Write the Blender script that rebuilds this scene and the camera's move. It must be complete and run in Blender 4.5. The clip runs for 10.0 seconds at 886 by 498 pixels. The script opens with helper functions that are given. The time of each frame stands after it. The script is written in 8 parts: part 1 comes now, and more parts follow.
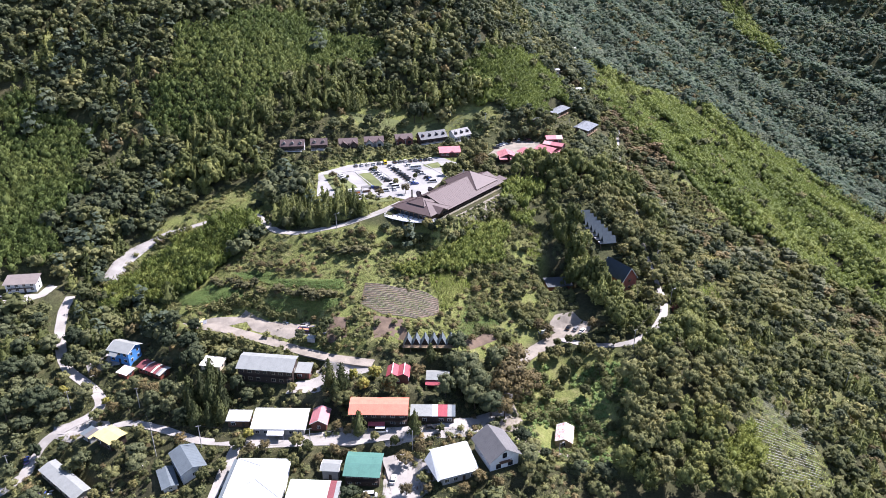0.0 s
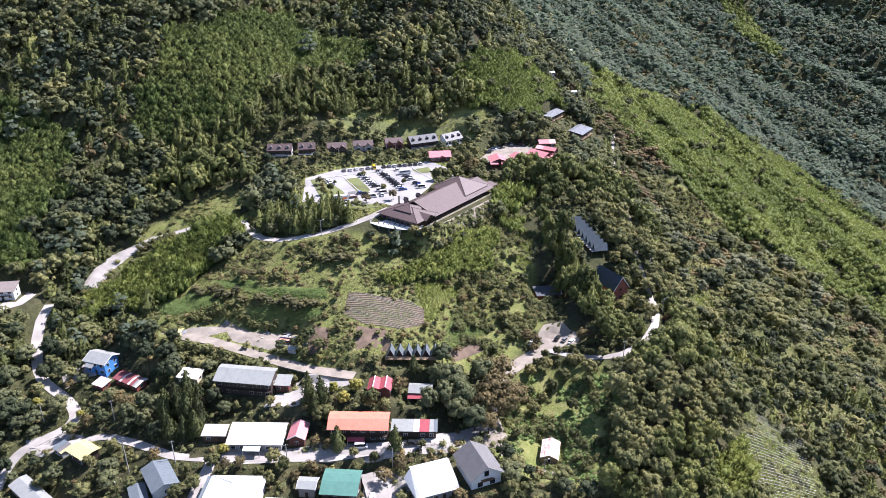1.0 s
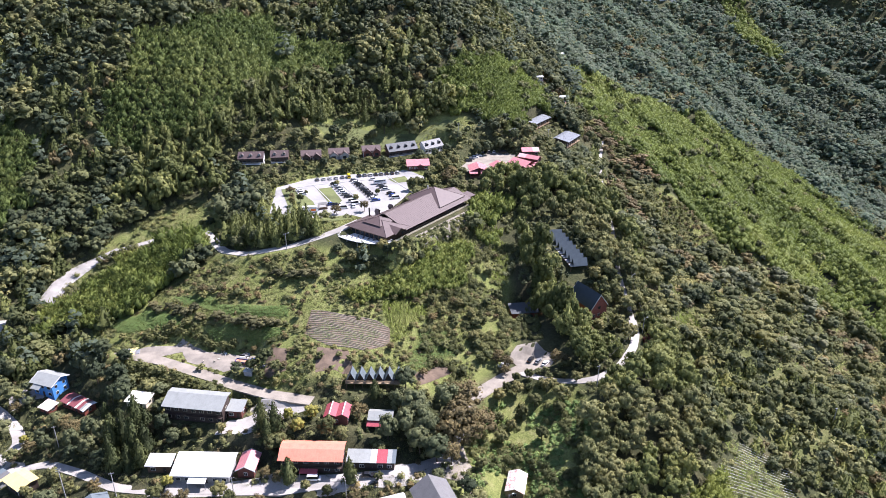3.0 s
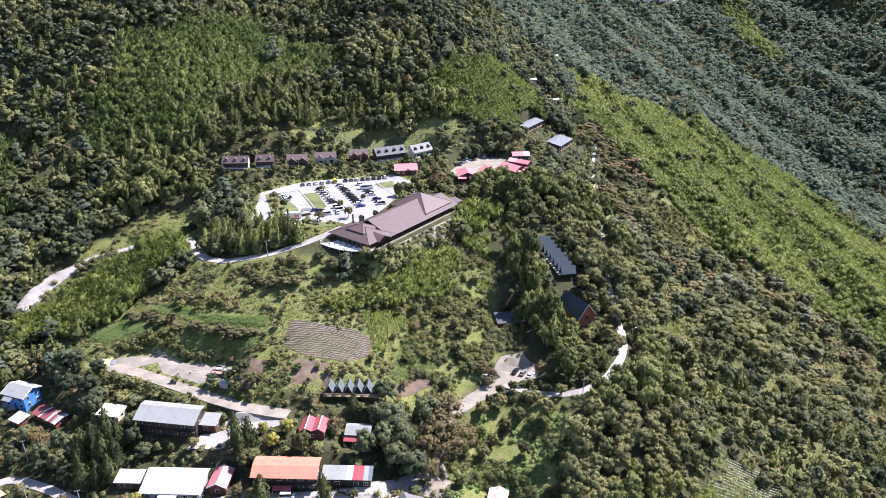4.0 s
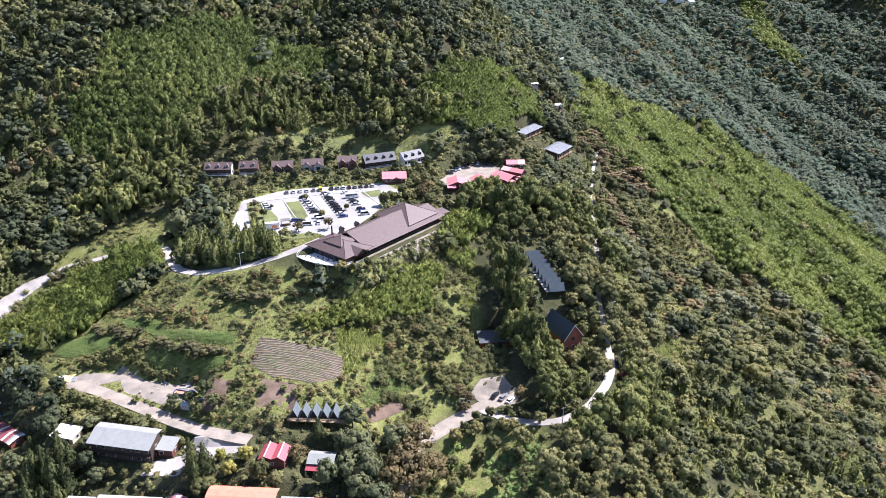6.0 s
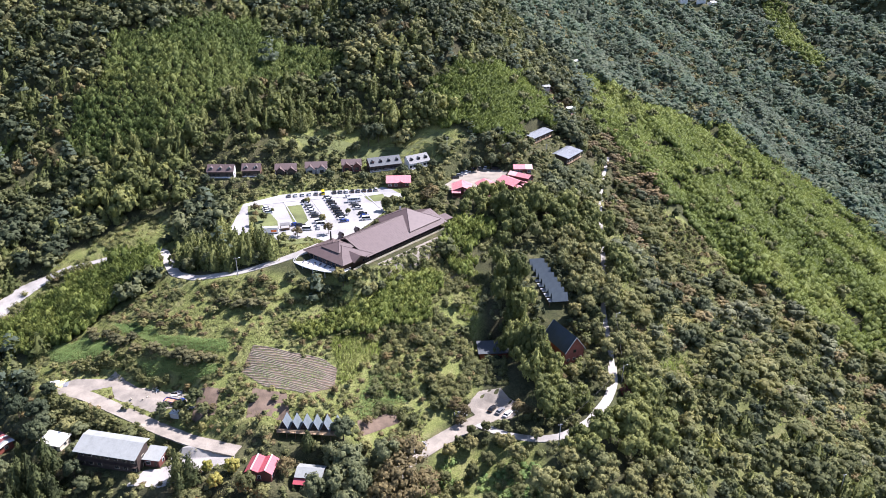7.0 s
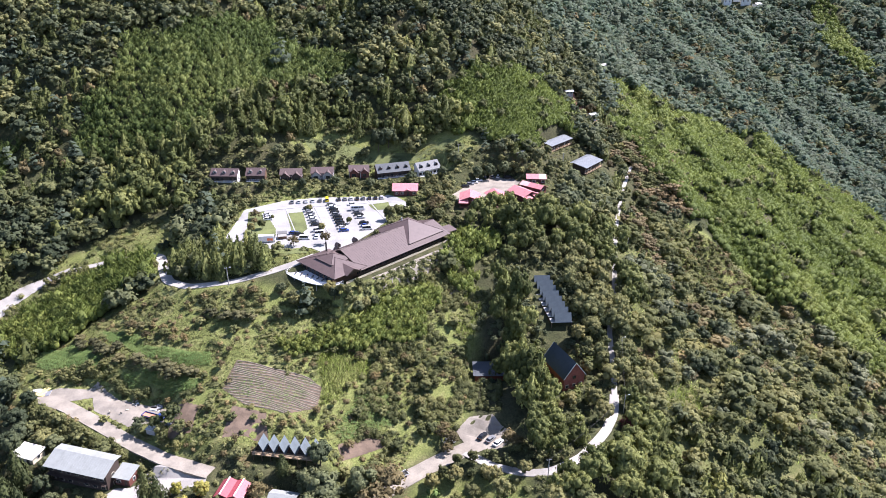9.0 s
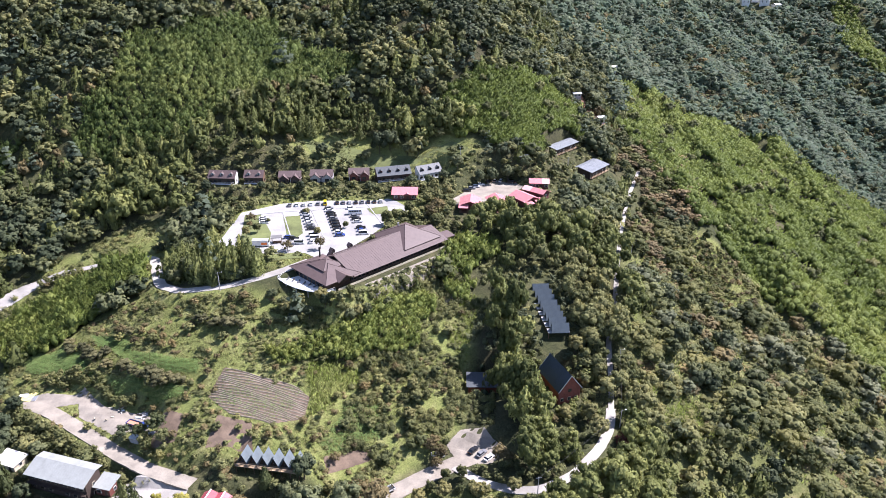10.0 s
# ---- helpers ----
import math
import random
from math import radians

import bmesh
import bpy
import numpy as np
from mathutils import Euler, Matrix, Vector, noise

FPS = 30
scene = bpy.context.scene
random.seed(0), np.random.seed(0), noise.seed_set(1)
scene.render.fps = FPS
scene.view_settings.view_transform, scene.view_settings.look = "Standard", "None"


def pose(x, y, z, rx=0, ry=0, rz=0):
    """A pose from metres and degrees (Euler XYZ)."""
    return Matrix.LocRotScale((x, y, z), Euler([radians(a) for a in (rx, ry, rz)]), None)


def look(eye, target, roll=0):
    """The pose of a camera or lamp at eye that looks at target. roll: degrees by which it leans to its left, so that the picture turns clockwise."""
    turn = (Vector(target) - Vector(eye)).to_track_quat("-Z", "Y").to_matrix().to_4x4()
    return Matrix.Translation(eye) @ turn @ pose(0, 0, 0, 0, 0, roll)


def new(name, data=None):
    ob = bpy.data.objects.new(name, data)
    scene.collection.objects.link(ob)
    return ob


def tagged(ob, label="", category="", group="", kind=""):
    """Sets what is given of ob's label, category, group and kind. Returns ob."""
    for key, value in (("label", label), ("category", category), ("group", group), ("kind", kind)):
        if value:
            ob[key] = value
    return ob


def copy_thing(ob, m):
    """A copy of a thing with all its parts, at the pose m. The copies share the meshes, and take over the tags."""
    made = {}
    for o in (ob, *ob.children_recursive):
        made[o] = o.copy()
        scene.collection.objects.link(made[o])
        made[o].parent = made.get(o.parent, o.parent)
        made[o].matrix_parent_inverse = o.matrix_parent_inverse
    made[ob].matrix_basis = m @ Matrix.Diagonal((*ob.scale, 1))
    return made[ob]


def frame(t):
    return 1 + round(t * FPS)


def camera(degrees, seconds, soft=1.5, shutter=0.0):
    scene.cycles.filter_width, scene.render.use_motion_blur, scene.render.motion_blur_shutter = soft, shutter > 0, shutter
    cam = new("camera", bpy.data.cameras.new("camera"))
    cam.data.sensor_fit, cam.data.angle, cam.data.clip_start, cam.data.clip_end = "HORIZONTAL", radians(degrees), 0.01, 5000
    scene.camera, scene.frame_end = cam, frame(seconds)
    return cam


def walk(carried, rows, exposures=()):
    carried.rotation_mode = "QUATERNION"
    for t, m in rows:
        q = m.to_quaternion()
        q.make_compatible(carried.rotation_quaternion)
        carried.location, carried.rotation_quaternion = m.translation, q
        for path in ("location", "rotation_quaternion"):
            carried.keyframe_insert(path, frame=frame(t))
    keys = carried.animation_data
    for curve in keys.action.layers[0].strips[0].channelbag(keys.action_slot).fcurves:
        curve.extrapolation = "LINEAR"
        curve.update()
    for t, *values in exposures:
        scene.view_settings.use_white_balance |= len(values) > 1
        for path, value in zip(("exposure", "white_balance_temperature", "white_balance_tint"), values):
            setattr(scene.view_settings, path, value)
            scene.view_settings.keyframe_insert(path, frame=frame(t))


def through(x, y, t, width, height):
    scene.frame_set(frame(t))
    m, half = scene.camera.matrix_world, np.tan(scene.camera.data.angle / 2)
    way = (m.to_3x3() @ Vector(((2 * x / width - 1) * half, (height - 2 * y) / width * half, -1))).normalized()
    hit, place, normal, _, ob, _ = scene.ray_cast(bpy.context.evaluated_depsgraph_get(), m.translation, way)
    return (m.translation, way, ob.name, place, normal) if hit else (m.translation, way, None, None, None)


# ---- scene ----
cam = camera(64.3, 10.0, 0.55)
METRES, EYE, TILT, LEAN, TURN = 110.0, 150.0, -24.2, 0.0, 0.0
ROWS = [
    (0.0, 0.0, 0.0, 0.0, 0.0, 0.0, -0.0),
    (0.5, 0.0327, 0.0348, 0.0154, 0.11, 0.02, -0.05),
    (1.0, 0.0657, 0.0694, 0.0303, 0.21, 0.05, -0.1),
    (1.5, 0.0991, 0.1038, 0.0446, 0.31, 0.06, -0.15),
    (2.0, 0.1331, 0.1379, 0.0592, 0.41, 0.08, -0.2),
    (2.5, 0.1672, 0.1718, 0.0737, 0.5, 0.09, -0.25),
    (4.0, 0.2696, 0.2705, 0.1191, 0.75, 0.12, -0.41),
    (4.5, 0.3038, 0.304, 0.1336, 0.84, 0.12, -0.46),
    (5.0, 0.3371, 0.3373, 0.1484, 1.03, 0.11, -0.57),
    (5.5, 0.3715, 0.3704, 0.1633, 1.53, 0.1, -0.82),
    (7.0, 0.4739, 0.4693, 0.2099, 3.75, 0.01, -1.85),
    (7.5, 0.508, 0.5021, 0.2254, 4.59, -0.03, -2.25),
    (8.0, 0.5423, 0.5352, 0.2411, 5.43, -0.09, -2.64),
    (8.5, 0.576, 0.5687, 0.2571, 6.24, -0.15, -3.02),
    (9.0, 0.6095, 0.603, 0.273, 6.91, -0.21, -3.32),
    (9.5, 0.6421, 0.6375, 0.2888, 7.58, -0.28, -3.63),
    (10.0, 0.6741, 0.6724, 0.305, 8.23, -0.36, -3.94),
]
walk(cam, [(t, pose(0, 0, EYE, TILT, LEAN, TURN) @ pose(METRES * x, METRES * y, METRES * z, 90 + pitch, roll, yaw)) for t, x, y, z, yaw, pitch, roll in ROWS], [(0.0, 1.48, 6050, 25), (4.5, 1.58, 6050, 25), (10.0, 1.62, 6050, 25)])

# ---------------------------------------------------------------- light
SUN_TO = Vector((0.82, 0.57, 0.0)).normalized()
SUN_ELEV = radians(50)
world = bpy.data.worlds.new("sky")
scene.world = world
world.use_nodes = True
wn = world.node_tree
sky = wn.nodes.new("ShaderNodeTexSky")
sky.sky_type, sky.sun_disc = "NISHITA", False
sky.sun_elevation = SUN_ELEV
sky.sun_rotation = math.atan2(SUN_TO.x, SUN_TO.y)
sky.altitude = 900
wn.links.new(sky.outputs[0], wn.nodes["Background"].inputs[0])
wn.nodes["Background"].inputs[1].default_value = 0.076
sun = new("sun", bpy.data.lights.new("sun", "SUN"))
sun.data.energy, sun.data.angle, sun.data.color = 4.3, radians(0.55), (1.0, 0.965, 0.91)
sun_dir = SUN_TO * math.cos(SUN_ELEV) + Vector((0, 0, math.sin(SUN_ELEV)))
sun.matrix_world = look(sun_dir * 400 + Vector((0, 250, 0)), Vector((0, 250, 0)))

# ---------------------------------------------------------------- materials
MATS = {}


def base_mat(name):
    m = bpy.data.materials.new(name)
    m.use_nodes = True
    return m, m.node_tree, m.node_tree.nodes["Principled BSDF"]


def noise_node(nt, scale, detail=4, rough=0.6, coord="Object"):
    tc = nt.nodes.new("ShaderNodeTexCoord")
    n = nt.nodes.new("ShaderNodeTexNoise")
    n.inputs["Scale"].default_value, n.inputs["Detail"].default_value, n.inputs["Roughness"].default_value = scale, detail, rough
    nt.links.new(tc.outputs[coord], n.inputs["Vector"])
    return n


def ramp(nt, fac, stops):
    r = nt.nodes.new("ShaderNodeValToRGB")
    e = r.color_ramp.elements
    while len(e) < len(stops):
        e.new(0.5)
    for k, (p, c) in enumerate(stops):
        e[k].position, e[k].color = p, (*c, 1)
    nt.links.new(fac, r.inputs[0])
    return r


def bump(nt, bsdf, fac, strength, dist):
    b = nt.nodes.new("ShaderNodeBump")
    b.inputs["Strength"].default_value, b.inputs["Distance"].default_value = strength, dist
    nt.links.new(fac, b.inputs["Height"])
    nt.links.new(b.outputs[0], bsdf.inputs["Normal"])


def mix_rgb(nt, fac, a, b, mode="MIX"):
    m = nt.nodes.new("ShaderNodeMix")
    m.data_type, m.blend_type = "RGBA", mode
    for sock, val in ((m.inputs[0], fac), (m.inputs[6], a), (m.inputs[7], b)):
        if isinstance(val, (int, float)):
            sock.default_value = val
        elif isinstance(val, tuple):
            sock.default_value = (*val, 1)
        else:
            nt.links.new(val, sock)
    return m.outputs[2]


def scaled(c, k):
    return tuple(min(1.0, v * k) for v in c)


def plain(name, c, rough=0.7, metal=0.0, fine=6.0, coarse=0.35, var=0.22, bumpy=0.15, spec=0.4):
    """A surface with a fine grain and broad weathering."""
    if name in MATS:
        return MATS[name]
    m, nt, p = base_mat(name)
    n1, n2 = noise_node(nt, fine, 5, 0.65), noise_node(nt, coarse, 3, 0.6)
    a = ramp(nt, n2.outputs[0], [(0.3, scaled(c, 1 - var)), (0.7, scaled(c, 1 + var * 0.6))])
    g = ramp(nt, n1.outputs[0], [(0.3, (0.82, 0.82, 0.82)), (0.7, (1.1, 1.1, 1.1))])
    nt.links.new(mix_rgb(nt, 1.0, a.outputs[0], g.outputs[0], "MULTIPLY"), p.inputs["Base Color"])
    p.inputs["Roughness"].default_value, p.inputs["Metallic"].default_value = rough, metal
    p.inputs["Specular IOR Level"].default_value = spec
    if bumpy:
        bump(nt, p, n1.outputs[0], bumpy, 0.05)
    MATS[name] = m
    return m


def sheet(name, c, rough=0.42, rust=0.0, rustc=(0.16, 0.07, 0.04)):
    """Painted sheet metal with chalking, run-off dirt and rust."""
    if name in MATS:
        return MATS[name]
    m, nt, p = base_mat(name)
    n1, n2 = noise_node(nt, 0.5, 5, 0.7), noise_node(nt, 3.5, 4, 0.7)
    a = ramp(nt, n1.outputs[0], [(0.3, scaled(c, 0.84)), (0.5, c), (0.72, scaled(c, 1.1))])
    d = ramp(nt, n2.outputs[0], [(0.25, (0.86, 0.85, 0.82)), (0.6, (1.0, 1.0, 1.0))])
    col = mix_rgb(nt, 1.0, a.outputs[0], d.outputs[0], "MULTIPLY")
    if rust:
        n3 = noise_node(nt, 0.9, 6, 0.75)
        f = ramp(nt, n3.outputs[0], [(0.62 - rust * 0.3, (0, 0, 0)), (0.72 - rust * 0.2, (1, 1, 1))])
        col = mix_rgb(nt, f.outputs[0], col, rustc)
    nt.links.new(col, p.inputs["Base Color"])
    p.inputs["Roughness"].default_value = rough
    p.inputs["Specular IOR Level"].default_value = 0.35
    MATS[name] = m
    return m


def leaf(name, dark, mid, light, through=0.32, single=False):
    """Foliage: each plant takes its own tone, each leaf a little more."""
    m, nt, p = base_mat(name)
    k = 8.0 if single else 1.0
    at = nt.nodes.new("ShaderNodeAttribute")
    at.attribute_name = "tint"
    info = nt.nodes.new("ShaderNodeObjectInfo")
    r = ramp(nt, info.outputs["Random"] if single else at.outputs["Fac"], [(0.0, dark), (0.42, mid), (0.8, light), (1.0, (light[0] * 1.05, light[1] * 1.0, light[2] * 0.95))])
    geo = nt.nodes.new("ShaderNodeNewGeometry")
    v = ramp(nt, geo.outputs["Random Per Island"], [(0.0, (0.84, 0.85, 0.85)), (1.0, (1.2, 1.18, 1.14))])
    grain = ramp(nt, noise_node(nt, 1.1 * k, 4, 0.75).outputs[0], [(0.3, (0.82, 0.83, 0.83)), (0.7, (1.16, 1.14, 1.1))])
    col = mix_rgb(nt, 1.0, r.outputs[0], v.outputs[0], "MULTIPLY")
    col = mix_rgb(nt, 1.0, col, grain.outputs[0], "MULTIPLY")
    speck = ramp(nt, noise_node(nt, 3.6 * k, 3, 0.7).outputs[0], [(0.34, (0.80, 0.81, 0.81)), (0.66, (1.18, 1.16, 1.13))])
    col = mix_rgb(nt, 1.0, col, speck.outputs[0], "MULTIPLY")
    nt.links.new(col, p.inputs["Base Color"])
    p.inputs["Roughness"].default_value = 0.7
    p.inputs["Specular IOR Level"].default_value = 0.18
    fine = noise_node(nt, 1.3 * k, 3, 0.7)
    bump(nt, p, fine.outputs[0], 0.55, 0.8)
    tr = nt.nodes.new("ShaderNodeBsdfTranslucent")
    nt.links.new(col, tr.inputs[0])
    mx = nt.nodes.new("ShaderNodeMixShader")
    mx.inputs[0].default_value = through
    nt.links.new(p.outputs[0], mx.inputs[1])
    nt.links.new(tr.outputs[0], mx.inputs[2])
    nt.links.new(mx.outputs[0], nt.nodes["Material Output"].inputs[0])
    MATS[name] = m
    return m


def ground_mat():
    m, nt, p = base_mat("ground")
    a, b, c = noise_node(nt, 0.018, 4, 0.6), noise_node(nt, 0.16, 6, 0.7), noise_node(nt, 1.6, 5, 0.7)
    grass = ramp(nt, b.outputs[0], [(0.3, (0.034, 0.040, 0.020)), (0.5, (0.060, 0.066, 0.030)), (0.68, (0.105, 0.100, 0.050))])
    earth = ramp(nt, b.outputs[0], [(0.35, (0.044, 0.040, 0.024)), (0.65, (0.082, 0.072, 0.044))])
    f = ramp(nt, a.outputs[0], [(0.46, (0, 0, 0)), (0.68, (0.8, 0.8, 0.8))])
    col = mix_rgb(nt, f.outputs[0], grass.outputs[0], earth.outputs[0])
    g = ramp(nt, c.outputs[0], [(0.3, (0.55, 0.55, 0.55)), (0.7, (1.35, 1.35, 1.3))])
    meadow = ramp(nt, b.outputs[0], [(0.3, (0.115, 0.138, 0.042)), (0.5, (0.175, 0.195, 0.064)), (0.7, (0.245, 0.235, 0.105))])
    at = nt.nodes.new("ShaderNodeAttribute")
    at.attribute_name = "tint"
    col = mix_rgb(nt, at.outputs["Fac"], col, meadow.outputs[0])
    nt.links.new(mix_rgb(nt, 1.0, col, g.outputs[0], "MULTIPLY"), p.inputs["Base Color"])
    p.inputs["Roughness"].default_value = 0.95
    p.inputs["Specular IOR Level"].default_value = 0.1
    bump(nt, p, c.outputs[0], 0.8, 0.5)
    return m


M_GROUND = ground_mat()
M_BROAD = leaf("broadleaf", (0.073, 0.088, 0.037), (0.146, 0.159, 0.067), (0.221, 0.226, 0.097))
M_DARK = leaf("evergreen", (0.047, 0.064, 0.035), (0.094, 0.114, 0.061), (0.153, 0.170, 0.084))
M_BAMBOO = leaf("bamboo", (0.104, 0.143, 0.036), (0.144, 0.188, 0.047), (0.186, 0.227, 0.063), 0.4)
M_CONIFER = leaf("conifer", (0.089, 0.107, 0.036), (0.152, 0.174, 0.059), (0.228, 0.245, 0.085))
M_SHRUB = leaf("shrub", (0.097, 0.113, 0.049), (0.166, 0.180, 0.076), (0.242, 0.246, 0.104), 0.5)
M_RUSTY = leaf("autumn", (0.107, 0.090, 0.047), (0.171, 0.141, 0.070), (0.250, 0.205, 0.097))
M_REED = leaf("reed", (0.168, 0.232, 0.040), (0.240, 0.304, 0.072), (0.320, 0.368, 0.128), 0.4)
M_CROP = leaf("crop", (0.110, 0.180, 0.057), (0.157, 0.238, 0.077), (0.208, 0.289, 0.099), 0.35)
# deeper green bamboo leaf, its dark tone also carrying the west slope's shade
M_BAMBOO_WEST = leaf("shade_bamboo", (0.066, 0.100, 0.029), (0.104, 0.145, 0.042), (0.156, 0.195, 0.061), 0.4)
# pine leaf, paled and blued so that its colour carries the valley haze
M_PINE = leaf("pine", (0.108, 0.143, 0.100), (0.131, 0.168, 0.116), (0.155, 0.193, 0.132), 0.5)
# far forest leaf: haze put into the colour, and tones drawn closer together
M_FAR_HAZY = leaf("hazy_broadleaf", (0.122, 0.176, 0.124), (0.153, 0.211, 0.146), (0.188, 0.244, 0.163), 0.55)
M_GREYGREEN = leaf("grey_green", (0.085, 0.1, 0.058), (0.135, 0.152, 0.088), (0.19, 0.205, 0.12))
M_AUTUMN = leaf("brown_brush", (0.13, 0.108, 0.058), (0.185, 0.148, 0.08), (0.25, 0.2, 0.112))
M_BARK = plain("bark", (0.10, 0.075, 0.05), 0.9)
M_ROAD = plain("pale_concrete", (0.35, 0.33, 0.295), 0.9, fine=3, coarse=0.12, var=0.25)
M_LOT = plain("lot_concrete", (0.30, 0.294, 0.278), 0.9, fine=2, coarse=0.1, var=0.24)
M_LINE = plain("white_line", (0.72, 0.72, 0.70), 0.7)
M_DIRT = plain("dirt", (0.265, 0.235, 0.19), 0.95, fine=2.5, coarse=0.2, var=0.3)
M_SOIL = plain("soil", (0.155, 0.112, 0.078), 0.95, fine=3, coarse=0.3, var=0.35, bumpy=0.5)
M_LAWN = plain("lawn", (0.125, 0.145, 0.05), 0.95, fine=2, coarse=0.12, var=0.4, bumpy=0.5)
M_WOOD = plain("brown_wood", (0.13, 0.075, 0.045), 0.7)
M_DWOOD = plain("dark_wood", (0.055, 0.038, 0.03), 0.7)
M_LWOOD = plain("light_wood", (0.32, 0.23, 0.14), 0.75)
M_REDWOOD = plain("red_wood", (0.25, 0.075, 0.05), 0.7)
M_MAROON_WALL = plain("maroon_board", (0.13, 0.045, 0.035), 0.7)
M_WHITE = plain("white_wall", (0.72, 0.72, 0.70), 0.8, var=0.12)
M_CREAM = plain("cream_wall", (0.55, 0.48, 0.36), 0.8)
M_BLUE = plain("blue_wall", (0.07, 0.25, 0.58), 0.65, var=0.15)
M_GREY = plain("grey_wall", (0.33, 0.33, 0.32), 0.85)
M_METAL = plain("galvanised", (0.45, 0.46, 0.47), 0.45, 0.7)
M_CONC = plain("concrete_pole", (0.42, 0.41, 0.39), 0.9)
M_GLASS = plain("window_glass", (0.02, 0.025, 0.03), 0.08, fine=0.4, bumpy=0, spec=0.6)
M_TYRE = plain("tyre", (0.02, 0.02, 0.02), 0.85)
M_BLACK = plain("black_metal", (0.03, 0.03, 0.03), 0.5)
R_GREY = sheet("roof_pale_grey", (0.275, 0.29, 0.272))
R_SLATE = sheet("roof_slate", (0.072, 0.082, 0.09), 0.55)
R_BLUEGREY = sheet("roof_blue_grey", (0.125, 0.152, 0.165), 0.5)
R_DBLUE = sheet("roof_dark_blue", (0.035, 0.05, 0.065), 0.45)
R_WHITE = sheet("roof_white", (0.53, 0.55, 0.535))
R_CREAMY = sheet("roof_cream", (0.72, 0.70, 0.62))
R_ORANGE = sheet("roof_orange", (0.72, 0.225, 0.15))
R_TEAL = sheet("roof_teal", (0.085, 0.205, 0.165))
R_RED = sheet("roof_red", (0.35, 0.075, 0.09))
R_PINK = sheet("roof_faded_red", (0.52, 0.215, 0.225))
R_MAROON = sheet("roof_maroon", (0.22, 0.07, 0.075), rust=0.1)
R_RUSTY = sheet("roof_rusty_white", (0.66, 0.64, 0.60), rust=0.45, rustc=(0.42, 0.16, 0.13))
R_BROWN = sheet("roof_brown", (0.104, 0.074, 0.069), 0.55)
R_DGREY = sheet("roof_dark_grey", (0.15, 0.148, 0.145), 0.55)
R_YELLOW = sheet("roof_yellow", (0.60, 0.51, 0.22))
R_GREENISH = sheet("roof_pale_green", (0.60, 0.70, 0.60))
T_BROAD = leaf("broadleaf_tree", (0.077, 0.089, 0.036), (0.155, 0.161, 0.066), (0.240, 0.230, 0.098), single=True)
T_DARK = leaf("evergreen_tree", (0.048, 0.065, 0.036), (0.095, 0.116, 0.061), (0.155, 0.172, 0.085), single=True)
T_CONIFER = leaf("conifer_tree", (0.094, 0.117, 0.04), (0.161, 0.189, 0.064), (0.24, 0.266, 0.092), single=True)
T_SHRUB = leaf("shrub_tree", (0.099, 0.115, 0.050), (0.170, 0.184, 0.077), (0.248, 0.252, 0.106), single=True)
T_RUSTY = leaf("autumn_tree", (0.095, 0.081, 0.042), (0.152, 0.126, 0.062), (0.223, 0.182, 0.087), single=True)
T_YELLOW = leaf("yellow_tree", (0.20, 0.21, 0.04), (0.30, 0.29, 0.07), (0.38, 0.35, 0.10), single=True)
T_RED = leaf("red_tree", (0.17, 0.06, 0.055), (0.22, 0.085, 0.075), (0.27, 0.11, 0.095), single=True)
T_HEDGE = leaf("hedge_bush", (0.085, 0.088, 0.045), (0.125, 0.125, 0.062), (0.165, 0.158, 0.078), single=True)
T_CYPRESS = leaf("cypress_tree", (0.035, 0.046, 0.018), (0.058, 0.074, 0.028), (0.090, 0.109, 0.042), 0.2, single=True)
M_NET = plain("pale_netting", (0.36, 0.38, 0.31), 0.9, fine=1.2, coarse=0.15, var=0.35)
M_REDSOIL = plain("red_soil", (0.30, 0.15, 0.095), 0.95, fine=2, coarse=0.3, var=0.35, bumpy=0.5)

# ---------------------------------------------------------------- lie of the land
# heights along cross-sections of the valley, from the near (south) end to the far one
SECTION_Y = np.array([60, 180, 230, 280, 330, 385, 440, 520, 700, 1400.0])
SECTIONS = {
    -330: [-50, -16, 0, 22, 39, 63, 112, 179, 339, 972],
    -160: [-43, -34, -20, -10, 5, 31, 78, 135, 247, 705],
    -80: [-39, -18, -12, 8, 17, 30, 62, 96, 209, 577],
    -20: [-33, -19, -4, 11, 29, 27, 38, 106, 187, 462],
    40: [-33, -19, -17, -4, 14, 27, 39, 80, 132, 335],
    90: [-39, -22, -4, -4, 9, 20, 24, 39, 78, 244],
    160: [-49, -47, -45, -31, -19, -18, -9, 13, 34, 158],
    260: [-71, -77, -83, -83, -82, -65, -46, -34, -5, 86],
    420: [-114, -118, -119, -112, -107, -96, -82, -88, -89, 54],
    700: [-195, -184, -177, -166, -155, -143, -132, -121, -90, 93],
}
SECTION_X = np.array(sorted(SECTIONS), float)
HEIGHTS = np.array([SECTIONS[int(k)] for k in SECTION_X], float)


